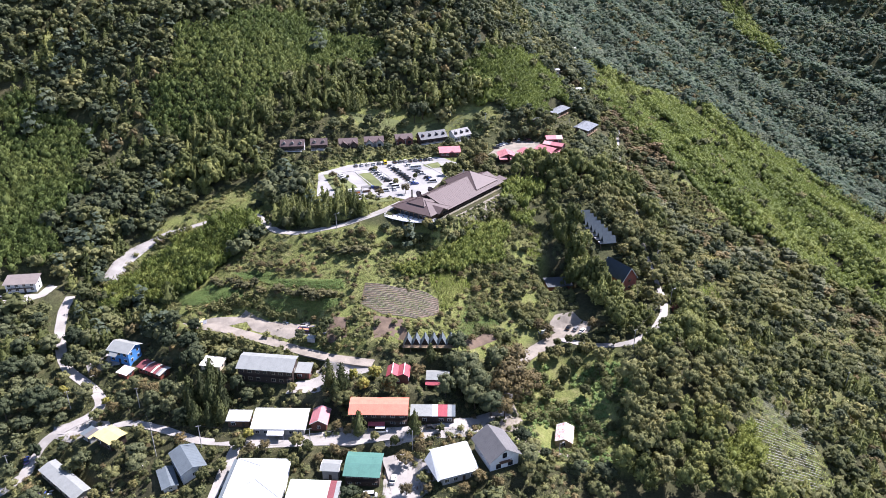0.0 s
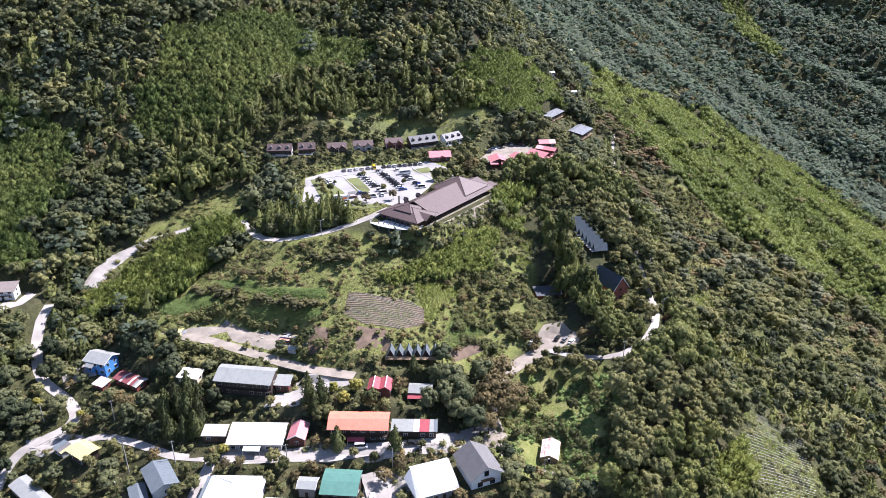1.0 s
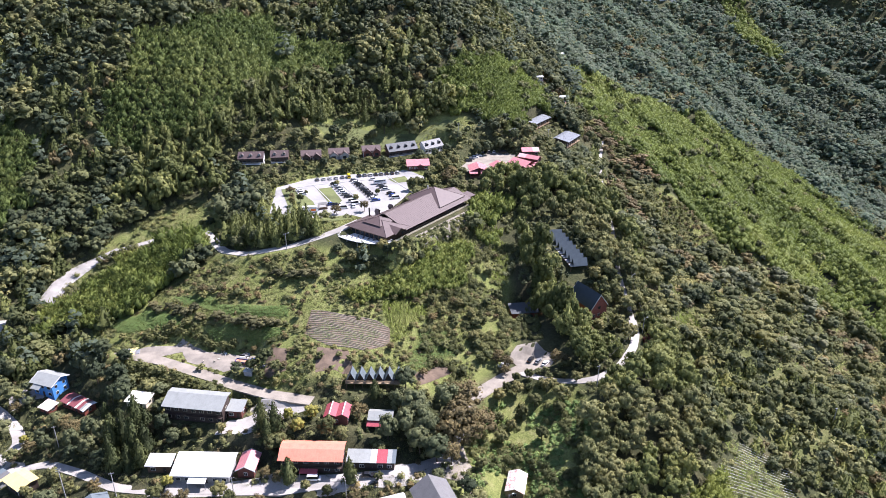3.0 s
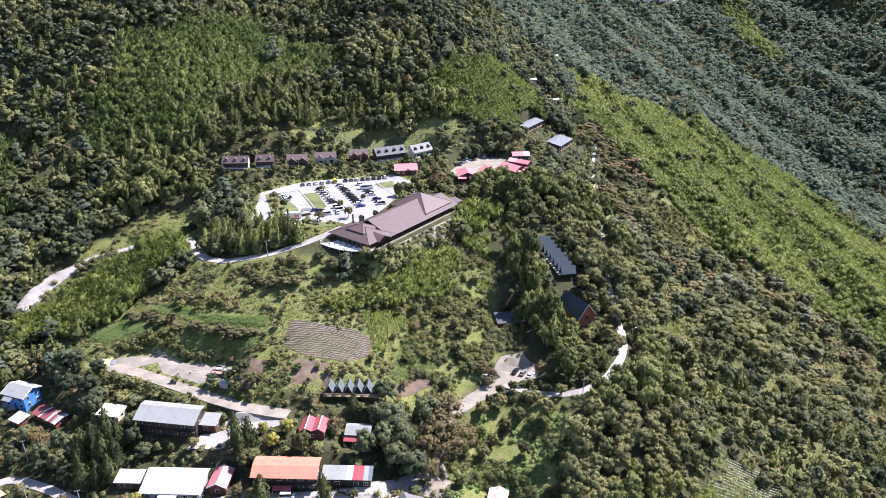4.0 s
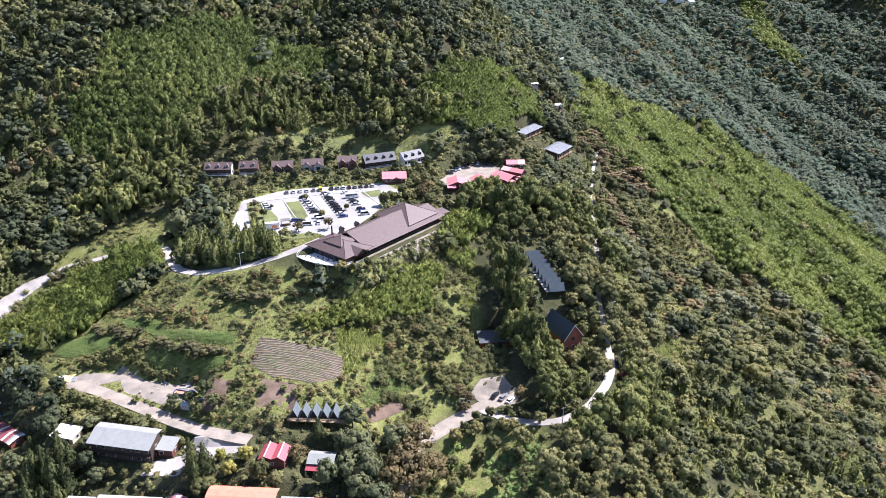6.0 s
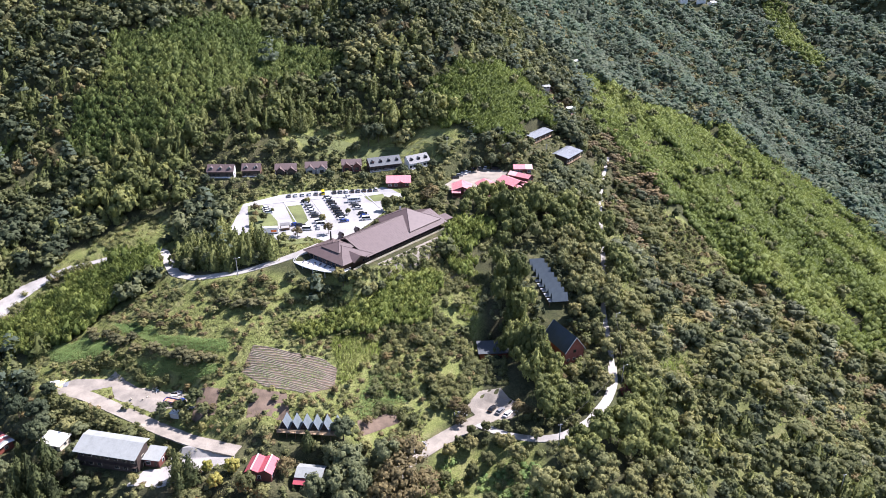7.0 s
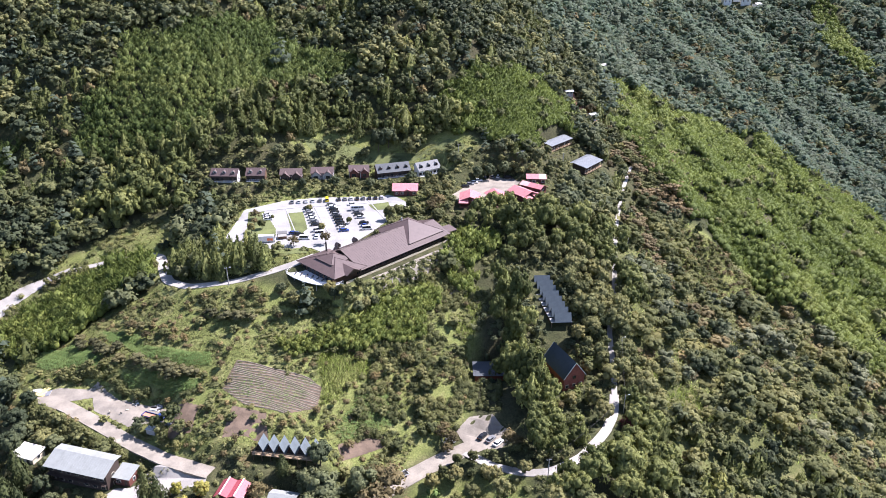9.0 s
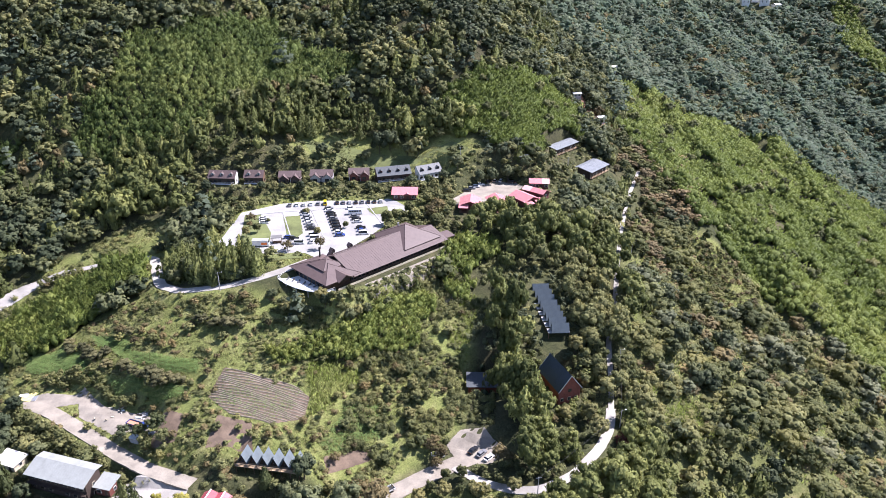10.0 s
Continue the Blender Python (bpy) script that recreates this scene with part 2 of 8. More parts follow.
def spline_weights(v, K):
    v = np.clip(v, K[0], K[-1])
    i = np.clip(np.searchsorted(K, v) - 1, 0, len(K) - 2)
    h = K[i + 1] - K[i]
    t = (v - K[i]) / h
    w, r = np.zeros((len(v), len(K))), np.arange(len(v))
    a, b = np.maximum(i - 1, 0), np.minimum(i + 2, len(K) - 1)
    d0, d1 = h / (K[i + 1] - K[a]), h / (K[b] - K[i])
    h10, h11 = (t**3 - 2 * t**2 + t) * d0, (t**3 - t**2) * d1
    w[r, i] += 2 * t**3 - 3 * t**2 + 1
    w[r, i + 1] += -2 * t**3 + 3 * t**2
    np.add.at(w, (r, i + 1), h10)
    np.add.at(w, (r, a), -h10)
    np.add.at(w, (r, b), h11)
    np.add.at(w, (r, i), -h11)
    return w


def smooth01(t):
    t = np.clip(t, 0, 1)
    return t * t * (3 - 2 * t)


def raw_height(x, y):
    z = np.einsum("ni,ij,nj->n", spline_weights(x, SECTION_X), HEIGHTS, spline_weights(y, SECTION_Y))
    # spurs and gullies of the far side of the valley
    far = smooth01((y - 560) / 220) * smooth01((x - 60) / 120)
    u = 0.92 * x + 0.40 * y + 9 * np.sin(y / 70)
    z = z + far * (7.5 * np.cos((u - 495) / 20.4) + 2.2 * np.sin((u + 0.5 * x) / 9.5 + 1.3))
    # ribs of the bamboo slope
    ribs = smooth01((x - 115) / 40) * smooth01((y - 385) / 40) * smooth01((700 - y) / 60)
    w = 0.93 * x + 0.37 * y + 7 * np.sin(y / 37 + x / 80)
    z = z + ribs * (1.9 * np.sin(w / 5.2 + 1.2 * np.sin(y / 60)) + 2.2 * np.sin(w / 8.3 + 0.8) + 0.7 * np.sin(w / 2.9 + y / 40))
    # the ravine behind the last spur, and the mountain beyond it
    back = smooth01((y - 780) / 160)
    z = z - 16 * np.exp(-((x - 606 - 12 * np.sin(y / 45)) / 52) ** 2) * back
    z = z + 0.16 * np.clip(x - 640, 0, 700) * back
    z = z + 1.1 * np.sin(x / 19 + y / 31) * np.sin(y / 23 - x / 41)
    return z


PLOTS = {}


def plot(key, x, y, length, depth, heading, z, margin=1.0):
    """A levelled building plot: centre, size along and across, heading in degrees, ground level."""
    PLOTS[key] = (x, y, length, depth, heading, z, margin)


plot("long_house", -68, 230.7, 22.5, 8.8, -7.5, -9.0)
plot("long_house_annex", -54, 231, 6.2, 6, -5, -8.0)
plot("pale_shed", -91, 236, 9, 6, -10, -7.5)
plot("white_hall", -58.7, 207.1, 20, 10, -1, -14.5)
plot("white_lean", -74.2, 209.4, 8.8, 5.4, -1, -14.2)
plot("maroon_hut", -44.7, 209.2, 9, 6.6, 89, -14.2)
plot("orange_house", -23.2, 210, 21.5, 8.8, -1, -13.2)
plot("patched_shed", -3.7, 210.4, 16.5, 5.6, -1, -13.0)
plot("red_twin", -17, 226.5, 7.5, 9, 88, -6.5)
plot("grey_red_hut", -2.0, 228, 9, 6.2, -3, -9.5)
plot("teal_house", -26.8, 187.3, 12.5, 10.8, -4, -19.5)
plot("grey_shed", -38, 188.2, 6.5, 5.5, -4, -19.3)
plot("hip_hall", -60.5, 180, 18, 18, -1, -17.5)
plot("pale_green_shed", -42, 177, 17, 8, -3, -19.5)
plot("white_barn", 3.6, 187.6, 13.5, 13, 20, -16.5)
plot("gable_house", 18.2, 191.5, 14.5, 12.5, 112.7, -13.9)
plot("tin_shed", 44.8, 208.9, 10, 6.6, 77.5, -21.0)
plot("grey_house", -87.2, 190, 14, 9, 126, -17.2)
plot("grey_lean", -92.5, 184.2, 11, 5.5, 120, -18.8)
plot("long_grey_shed", -134, 194, 25, 6.5, -37, -30.0)
plot("yellow_hut", -121.7, 207.5, 9.5, 7.5, -32, -21.5)
plot("small_grey_hut", -130.7, 210.5, 6, 5, -32, -22.0)
plot("blue_house", -133.5, 252.5, 11, 9, -18, -14.0)
plot("striped_shed", -118.5, 243.2, 14, 6, -28, -15.0)
plot("pink_shed", -129.5, 242, 6, 5, -25, -15.5)
plot("far_house", -197, 295, 15, 8, 8, -3.5, 4.0)
plot("tent_deck", -5.5, 243.5, 21, 5.5, -1, -3.5)
plot("lodge", 8, 335, 62, 20, 54.3, 25.0, 1.5)
plot("cabin_a", -86.5, 394.5, 14, 6.5, 5, 35.0)
plot("cabin_b", -72.2, 399.5, 10, 6.5, 8, 34.4)
plot("cabin_c", -56.2, 406.5, 11.5, 7, 12, 33.2)
plot("cabin_d", -41.6, 413.0, 12, 7, 11, 32.6)
plot("cabin_e", -24.2, 421.0, 11, 7, 14, 32.0)
plot("cabin_f", -6.8, 424.2, 18.5, 7.5, 27, 31.6)
plot("cabin_g", 10.6, 431.5, 14, 7, 40, 31.2)
plot("pink_cabin", 3.6, 405.2, 13, 10, 8, 29.2)
plot("red_a", 37.2, 398, 11.5, 10.5, 95, 28.6)
plot("red_b", 50.4, 401.6, 12, 10, 113, 28.6)
plot("red_c", 62.6, 408.2, 13, 10, 134, 28.8)
plot("red_d", 67.8, 417.0, 13, 7, 148, 29.4)
plot("red_e", 68.8, 428.6, 10.5, 6.5, 5, 30.2)
plot("stilt_a", 80.3, 486, 24, 7.5, 58, 33.0)
plot("stilt_b", 97.5, 473, 21, 11, 60, 24.5)
plot("dark_barn", 82.6, 297.5, 15.5, 9.5, 120, -2.0)
plot("flat_shed", 54.8, 300, 12.5, 9, 8, -6.0)

ROADS = {
    "upper": (4.6, [(-160.5, 305, -2.5), (-160.5, 311, -1.2), (-159, 321, 2.0), (-150, 329.5, 4.7), (-141.9, 336.9, 7.6), (-122.4, 342.2, 11.8), (-105, 345, 14.8), (-98.5, 344, 15.5), (-91.5, 333, 15.8), (-82, 319, 16.2), (-70, 313, 17.5), (-50, 312.5, 21.5), (-36.5, 315.6, 25), (-27, 321, 27), (-20, 328, 28)]),
    "east_lower": (6.5, [(25, 238, -10.5), (33.4, 247, -10), (44.1, 257, -9.5), (52, 263, -9.0), (60, 268, -8.6)]),
    "east_rise": (3.3, [(50, 260, -9.2), (60, 252.5, -7.5), (70, 248.0, -5), (78, 247.5, -3.2), (87.7, 254.0, -1.8), (96, 268, -2.2), (100, 280, -3.5), (101, 291, -2.8)]),
    "crest_path": (2.0, [(101, 290, -2.8), (101.5, 305, 0), (101, 322.7, 4.5), (104.5, 348.6, 9), (107.5, 381, 12), (110.5, 413, 13), (114.7, 441.7, 14), (118.1, 463, 16), (126, 497, 20)]),
    "middle": (5.2, [(-106.2, 261.4, -3.2), (-91.5, 257.1, -2.6), (-73.1, 249.2, -3.0), (-57.8, 242.5, -3.8), (-44, 237.5, -4.2), (-27.4, 234.0, -4.4)]),
    "yard_link": (6.5, [(-28, 232.5, -4.8), (-40, 229.5, -6.5), (-52, 224.5, -8.4)]),
    "west_lane": (4.4, [(-166, 186, -34), (-157.2, 192.7, -31.4), (-151.2, 199.5, -29.3), (-151.5, 208, -26.6), (-149, 215, -24.4), (-143, 219.5, -23.0), (-137, 223.5, -21.9), (-134.5, 229, -20.6), (-139, 235, -19.2), (-147, 241, -17.9), (-156.2, 247, -16.8), (-163, 256, -14.8), (-170, 270, -11.5), (-174, 283, -8), (-175, 293, -6.2)]),
    "village_street": (3.6, [(-146, 217, -23.8), (-135, 215, -23.2), (-119.5, 218.6, -20.8), (-103.9, 211.8, -18.9), (-88.3, 203.1, -17), (-74.4, 200.5, -15.8), (-61.2, 198.6, -15), (-45.1, 199.5, -14.6), (-32.6, 199.4, -14.6), (-17, 202.3, -14), (-4.9, 205, -14), (9.6, 210, -14.6), (20.6, 217, -15.6), (26, 226, -13.5), (25, 238, -10.5)]),
    "south_lane": (4.0, [(-74, 160, -20.5), (-75, 175, -18.8), (-74.5, 187, -17.2), (-73, 199, -15.9)]),
    "shed_path": (2.4, [(26, 206, -16.5), (30, 203.5, -18), (36, 199, -19), (50, 198, -21)]),
    "teal_yard": (9.0, [(-17, 196, -17.5), (-14.5, 188, -18.7), (-12, 178, -19.6)]),
}


def densify(pts, step=1.5):
    p = np.array(pts, float)
    d = np.r_[0, np.cumsum(np.linalg.norm(np.diff(p[:, :2], axis=0), axis=1))]
    s = np.linspace(0, d[-1], max(3, int(d[-1] / step)))
    q = np.stack([np.interp(s, d, p[:, k]) for k in range(3)], 1)
    for _ in range(4):
        q[1:-1] = (q[:-2] + 2 * q[1:-1] + q[2:]) / 4
    return q


ROAD_LINES = {k: (w, densify(p)) for k, (w, p) in ROADS.items()}


def box_distance(x, y, cx, cy, length, depth, heading):
    a = radians(heading)
    u = (x - cx) * math.cos(a) + (y - cy) * math.sin(a)
    v = -(x - cx) * math.sin(a) + (y - cy) * math.cos(a)
    return np.hypot(np.maximum(abs(u) - length / 2, 0), np.maximum(abs(v) - depth / 2, 0))


def inside(x, y, poly):
    r = np.zeros(len(x), bool)
    for (x0, y0), (x1, y1) in zip(poly, poly[1:] + poly[:1]):
        c = ((y0 > y) != (y1 > y)) & (x < (x1 - x0) * (y - y0) / ((y1 - y0) or 1e-9) + x0)
        r ^= c
    return r


def poly_distance(x, y, poly):
    d = np.full(len(x), 1e9)
    for (x0, y0), (x1, y1) in zip(poly, poly[1:] + poly[:1]):
        l2 = (x1 - x0) ** 2 + (y1 - y0) ** 2
        t = np.clip(((x - x0) * (x1 - x0) + (y - y0) * (y1 - y0)) / l2, 0, 1)
        d = np.minimum(d, np.hypot(x - x0 - t * (x1 - x0), y - y0 - t * (y1 - y0)))
    return np.where(inside(x, y, poly), 0, d)


CAR_PARK = [(-69, 374), (-64, 337), (-55.5, 335), (-48, 331), (-37, 332), (-24, 335), (-14, 329), (-8, 341), (-2, 357), (1, 368), (-1, 380), (8, 388), (8, 394), (-5, 402), (-10, 401), (-40, 395), (-55, 388)]
RED_YARD = [(28, 398), (36, 404), (48, 409), (56, 418), (61, 430), (56, 440), (44, 437), (32, 420), (27, 408)]
FLATS = [(CAR_PARK, 28.0), (RED_YARD, 28.4),
         ([(-212, 283), (-188, 281), (-182, 289), (-183, 299), (-190, 303), (-208, 300)], -3.5),
         ([(-112, 262), (-95, 259), (-84, 262), (-80, 256), (-64, 250), (-52, 252), (-54, 259), (-78, 264), (-100, 268)], -1.8)]


def road_field(x, y, shy=True):
    """Distance to the nearest road's edge, and that road's level."""
    dist, lev = np.full(len(x), 1e9), np.zeros(len(x))
    for key, (w, q) in ROAD_LINES.items():
        if key == "crest_path" and not shy:
            w -= 4.0
        lo, hi = q.min(0) - 14, q.max(0) + 14
        k = np.where((x > lo[0]) & (x < hi[0]) & (y > lo[1]) & (y < hi[1]))[0]
        for part in np.array_split(k, max(1, len(k) // 4000)):
            if not len(part):
                continue
            d = np.hypot(x[part, None] - q[None, :, 0], y[part, None] - q[None, :, 1])
            j = d.argmin(1)
            e = d[np.arange(len(part)), j] - w / 2
            better = e < dist[part]
            dist[part[better]], lev[part[better]] = e[better], q[j[better], 2]
    return dist, lev


BEDS = [(-127, 284), (-109, 294), (-85, 302), (-45, 288), (-40, 262), (-60, 262), (-76, 266), (-90, 272), (-118, 280)]


def height(x, y):
    x, y = np.asarray(x, float), np.asarray(y, float)
    z = raw_height(x, y)
    for poly, level in FLATS:
        w = 1 - smooth01((poly_distance(x, y, poly) - 0.5) / 7)
        z = z * (1 - w) + w * level
    # cut terraces of the crop strips: level beds with short banks between
    w = 0.42 * (1 - smooth01(poly_distance(x, y, BEDS) / 5))
    s = z / 3.4 + 0.25
    z = z * (1 - w) + w * 3.4 * (np.floor(s) + smooth01((s - np.floor(s) - 0.55) / 0.45) - 0.05)
    d, lev = road_field(x, y)
    w = 1 - smooth01((d - 0.6) / 5)
    z = z * (1 - w) + w * (lev - 0.08)
    for cx, cy, length, depth, heading, level, margin in PLOTS.values():
        k = np.where(np.hypot(x - cx, y - cy) < length / 2 + depth / 2 + 12)[0]
        if len(k):
            w = 1 - smooth01((box_distance(x[k], y[k], cx, cy, length, depth, heading) - margin) / 4.5)
            z[k] = z[k] * (1 - w) + w * level
    return z


STEP = 2.6
CORE_X, CORE_Y = np.arange(-340, 420.1, STEP), np.arange(120, 560.1, STEP)
GX = np.r_[[-4000, -2500, -1500, -1000, -700, -500, -420, -370], CORE_X, np.arange(428, 720, 11), [760, 850, 1000, 1400, 2200, 4000]]
GY = np.r_[[-3000, -1500, -600, -200, 0, 60, 90, 108], CORE_Y, np.arange(568, 1420, 11), [1440, 1500, 1700, 2100, 3000, 4500]]
gx, gy = np.meshgrid(GX, GY, indexing="ij")
gz = height(gx.ravel(), gy.ravel()).reshape(gx.shape)


def ground_z(x, y):
    """The ground sheet's level, as its mesh has it."""
    x, y = np.atleast_1d(np.asarray(x, float)), np.atleast_1d(np.asarray(y, float))
    i = np.clip(np.searchsorted(GX, x) - 1, 0, len(GX) - 2)
    j = np.clip(np.searchsorted(GY, y) - 1, 0, len(GY) - 2)
    s, t = (x - GX[i]) / (GX[i + 1] - GX[i]), (y - GY[j]) / (GY[j + 1] - GY[j])
    return gz[i, j] * (1 - s) * (1 - t) + gz[i + 1, j] * s * (1 - t) + gz[i, j + 1] * (1 - s) * t + gz[i + 1, j + 1] * s * t


def gz1(x, y):
    return float(ground_z([x], [y])[0])


def mesh_arrays(name, verts, faces, mat, tint=None, smooth=False, normals=None):
    """A mesh from arrays: verts (n, 3), faces (m, 3 or 4)."""
    me = bpy.data.meshes.new(name)
    verts, faces = np.asarray(verts, np.float32), np.asarray(faces, np.int32)
    m, k = faces.shape
    me.vertices.add(len(verts))
    me.vertices.foreach_set("co", verts.ravel())
    me.loops.add(m * k)
    me.loops.foreach_set("vertex_index", faces.ravel())
    me.polygons.add(m)
    me.polygons.foreach_set("loop_start", np.arange(0, m * k, k, dtype=np.int32))
    if tint is not None:
        at = me.attributes.new("tint", "FLOAT", "POINT")
        at.data.foreach_set("value", np.asarray(tint, np.float32))
    me.update(calc_edges=True)
    me.validate()
    me.polygons.foreach_set("use_smooth", np.full(m, smooth))
    me.materials.append(mat)
    if normals is not None:
        me.normals_split_custom_set_from_vertices(np.asarray(normals, np.float32))
    return me


ni, nj = gx.shape
idx = np.arange(ni * nj).reshape(ni, nj)
gfaces = np.stack([idx[:-1, :-1], idx[1:, :-1], idx[1:, 1:], idx[:-1, 1:]], -1).reshape(-1, 4)
# where the ground is open meadow and terrace grass, not forest floor
MEADOWS = [[(-127, 282), (-109, 292), (-85, 314), (-48, 308), (-25, 304), (0, 306), (30, 332), (46, 330), (47, 275), (27, 250), (12, 246), (-15, 248), (-51, 241), (-84, 252), (-116, 264)],
           [(26, 198), (62, 190), (74, 222), (66, 246), (40, 246), (32, 226)], [(-62, 428), (-50, 440), (-34, 446), (5, 446), (20, 456), (34, 450), (24, 434), (5, 428)], [(146, 447), (165, 454), (190, 430), (170, 396), (146, 405)],
           [(-150, 320), (-112, 338), (-96, 336), (-90, 322), (-120, 312)], [(-150, 338), (-128, 358), (-112, 366), (-96, 362), (-92, 346), (-120, 340), (-142, 334)], [(112, 250), (112, 400), (135, 470), (190, 440), (300, 385), (300, 260), (200, 240), (150, 255)], [(-78, 330), (-72, 376), (-60, 392), (-40, 400), (10, 405), (14, 390), (-30, 325)]]
green = np.zeros(gx.size)
for poly in MEADOWS:
    green = np.maximum(green, (0.4 if poly[0] == (112, 250) else 1.0) * (1 - smooth01(poly_distance(gx.ravel(), gy.ravel(), poly) / 6)))
ground = new("ground", mesh_arrays("ground", np.stack([gx, gy, gz], -1).reshape(-1, 3), gfaces, M_GROUND, green, smooth=True))
tagged(ground, "grassy and earthy mountain ground with cut terraces", "ground", kind="structure")


def road_mesh(name, w, q, mat, label):
    tang = np.gradient(q[:, :2], axis=0)
    tang /= np.linalg.norm(tang, axis=1)[:, None] + 1e-9
    nrm = np.stack([-tang[:, 1], tang[:, 0]], 1)
    rng = np.random.default_rng(len(q))
    wob = w / 2 * (1 + 0.02 * rng.standard_normal((len(q), 2)))
    offs = [(-1, -0.5), (-1, 0.10), (0, 0.16), (1, 0.10), (1, -0.5)]
    rows = []
    for side, dz in offs:
        width = np.where(side < 0, wob[:, 0], wob[:, 1])[:, None] * side if side else 0
        xy = q[:, :2] + nrm * width
        rows.append(np.column_stack([xy, q[:, 2] + dz]))
    v = np.stack(rows, 1).reshape(-1, 3)
    n = len(q)
    ix = np.arange(n * 5).reshape(n, 5)
    f = np.stack([ix[:-1, :-1], ix[:-1, 1:], ix[1:, 1:], ix[1:, :-1]], -1).reshape(-1, 4)[:, ::-1]
    return tagged(new(name, mesh_arrays(name, v, f, mat)), label, "road", kind="structure")


for key, (w, q) in ROAD_LINES.items():
    road_mesh("road", w, q, M_DIRT if key in ("shed_path", "east_lower", "middle") else M_ROAD, "pale sun-bleached earth track" if key in ("shed_path", "east_lower", "middle") else "narrow pale concrete mountain lane")


def patch(name, poly, mat, label, lift=0.1, step=1.0, category="ground", slope=0.0):
    """A thin sheet of other ground that follows the land inside an outline."""
    p = np.array(poly, float)
    xs, ys = np.arange(p[:, 0].min(), p[:, 0].max(), step), np.arange(p[:, 1].min(), p[:, 1].max(), step)
    cx, cy = np.meshgrid(xs + step / 2, ys + step / 2, indexing="ij")
    rng = np.random.default_rng(7)
    keep = inside(cx.ravel(), cy.ravel(), poly).reshape(cx.shape)
    vx, vy = np.meshgrid(np.r_[xs, xs[-1] + step], np.r_[ys, ys[-1] + step], indexing="ij")
    vz = ground_z(vx.ravel(), vy.ravel()) + lift
    ix = np.arange(vx.size).reshape(vx.shape)
    f = np.stack([ix[:-1, :-1], ix[1:, :-1], ix[1:, 1:], ix[:-1, 1:]], -1)[keep]
    used, f2 = np.unique(f, return_inverse=True)
    f2 = f2.reshape(-1, 4)
    v = np.column_stack([vx.ravel(), vy.ravel(), vz])[used]
    # the rim is drawn out to the outline, with a little wear
    rim = np.where(np.bincount(f2.ravel(), minlength=len(v)) < 4)[0]
    best, at = np.full(len(rim), 1e9), v[rim, :2].copy()
    for a, b in zip(p, np.roll(p, -1, 0)):
        t = np.clip(((v[rim, :2] - a) @ (b - a)) / ((b - a) @ (b - a)), 0, 1)
        q = a + t[:, None] * (b - a)
        d = np.linalg.norm(q - v[rim, :2], axis=1)
        at[d < best], best = q[d < best], np.minimum(d, best)
    near = best < 1.6 * step
    v[rim[near], :2] = at[near] + rng.normal(0, 0.08, (near.sum(), 2))
    v[rim, 2] = ground_z(v[rim, 0], v[rim, 1]) + lift
    return tagged(new(name, mesh_arrays(name, v, f2, mat)), label, category, kind="structure")


patch("pavement", CAR_PARK, M_LOT, "wide pale concrete car park", 0.12, 0.7, "car park")
patch("pavement", RED_YARD, M_DIRT, "pale gravel yard before the red cabins", 0.12, 0.6, "yard")
patch("pavement", [(-208, 283), (-192, 281), (-184, 288), (-183, 298), (-188, 300), (-188.5, 290.5), (-206, 289)], M_ROAD, "pale concrete yard of the hillside house", 0.12, 0.6, "yard")
patch("pavement", [(-60, 221), (-48, 220), (-38, 224), (-30, 229), (-29, 235), (-40, 236), (-50, 234), (-49, 228), (-56, 227)], M_ROAD, "pale concrete yard beside the long house", 0.14, 0.6, "yard")
patch("field", [(-112, 262), (-95, 259), (-84, 262), (-80, 256), (-64, 250), (-52, 252), (-54, 259), (-74, 262), (-86, 269), (-88, 266), (-100, 266)], M_DIRT, "bare trodden earth yard", 0.1, 0.6, "yard")
patch("field", [(46, 268), (52, 262), (62, 262), (66, 270), (58, 276), (50, 274)], M_DIRT, "pale earth parking bay", 0.14, 0.6, "yard")
FIELD = [(-34, 275), (-20, 273.5), (-7, 273.5), (-2, 271), (-1.5, 263), (-11, 258), (-25, 258), (-35, 263)]
patch("field", FIELD, M_SOIL, "brown vegetable field with planted rows", 0.1, 0.6, "field")
patch("field", [(-49, 258), (-40.5, 256), (-39, 246), (-47, 244)], M_SOIL, "bare brown garden bed", 0.1, 0.6, "field")
patch("field", [(-29, 257), (-17, 256.5), (-14, 249), (-28, 245)], M_SOIL, "bare brown garden bed", 0.1, 0.6, "field")
patch("field", [(8, 253), (23, 262), (23, 257), (11, 248)], M_SOIL, "bare brown terrace", 0.1, 0.6, "field")
patch("field", [(33, 324), (41, 326), (44, 335), (38, 334)], M_DIRT, "bare pale earth slip", 0.1, 0.6, "ground")
patch("lawn", [(-59, 433), (-34, 441), (5, 443), (20, 452), (30, 448), (22, 436), (5, 437), (-20, 430), (-44, 422)], M_LAWN, "bright mown grass bank behind the cabins", 0.1, 1.2, "lawn")
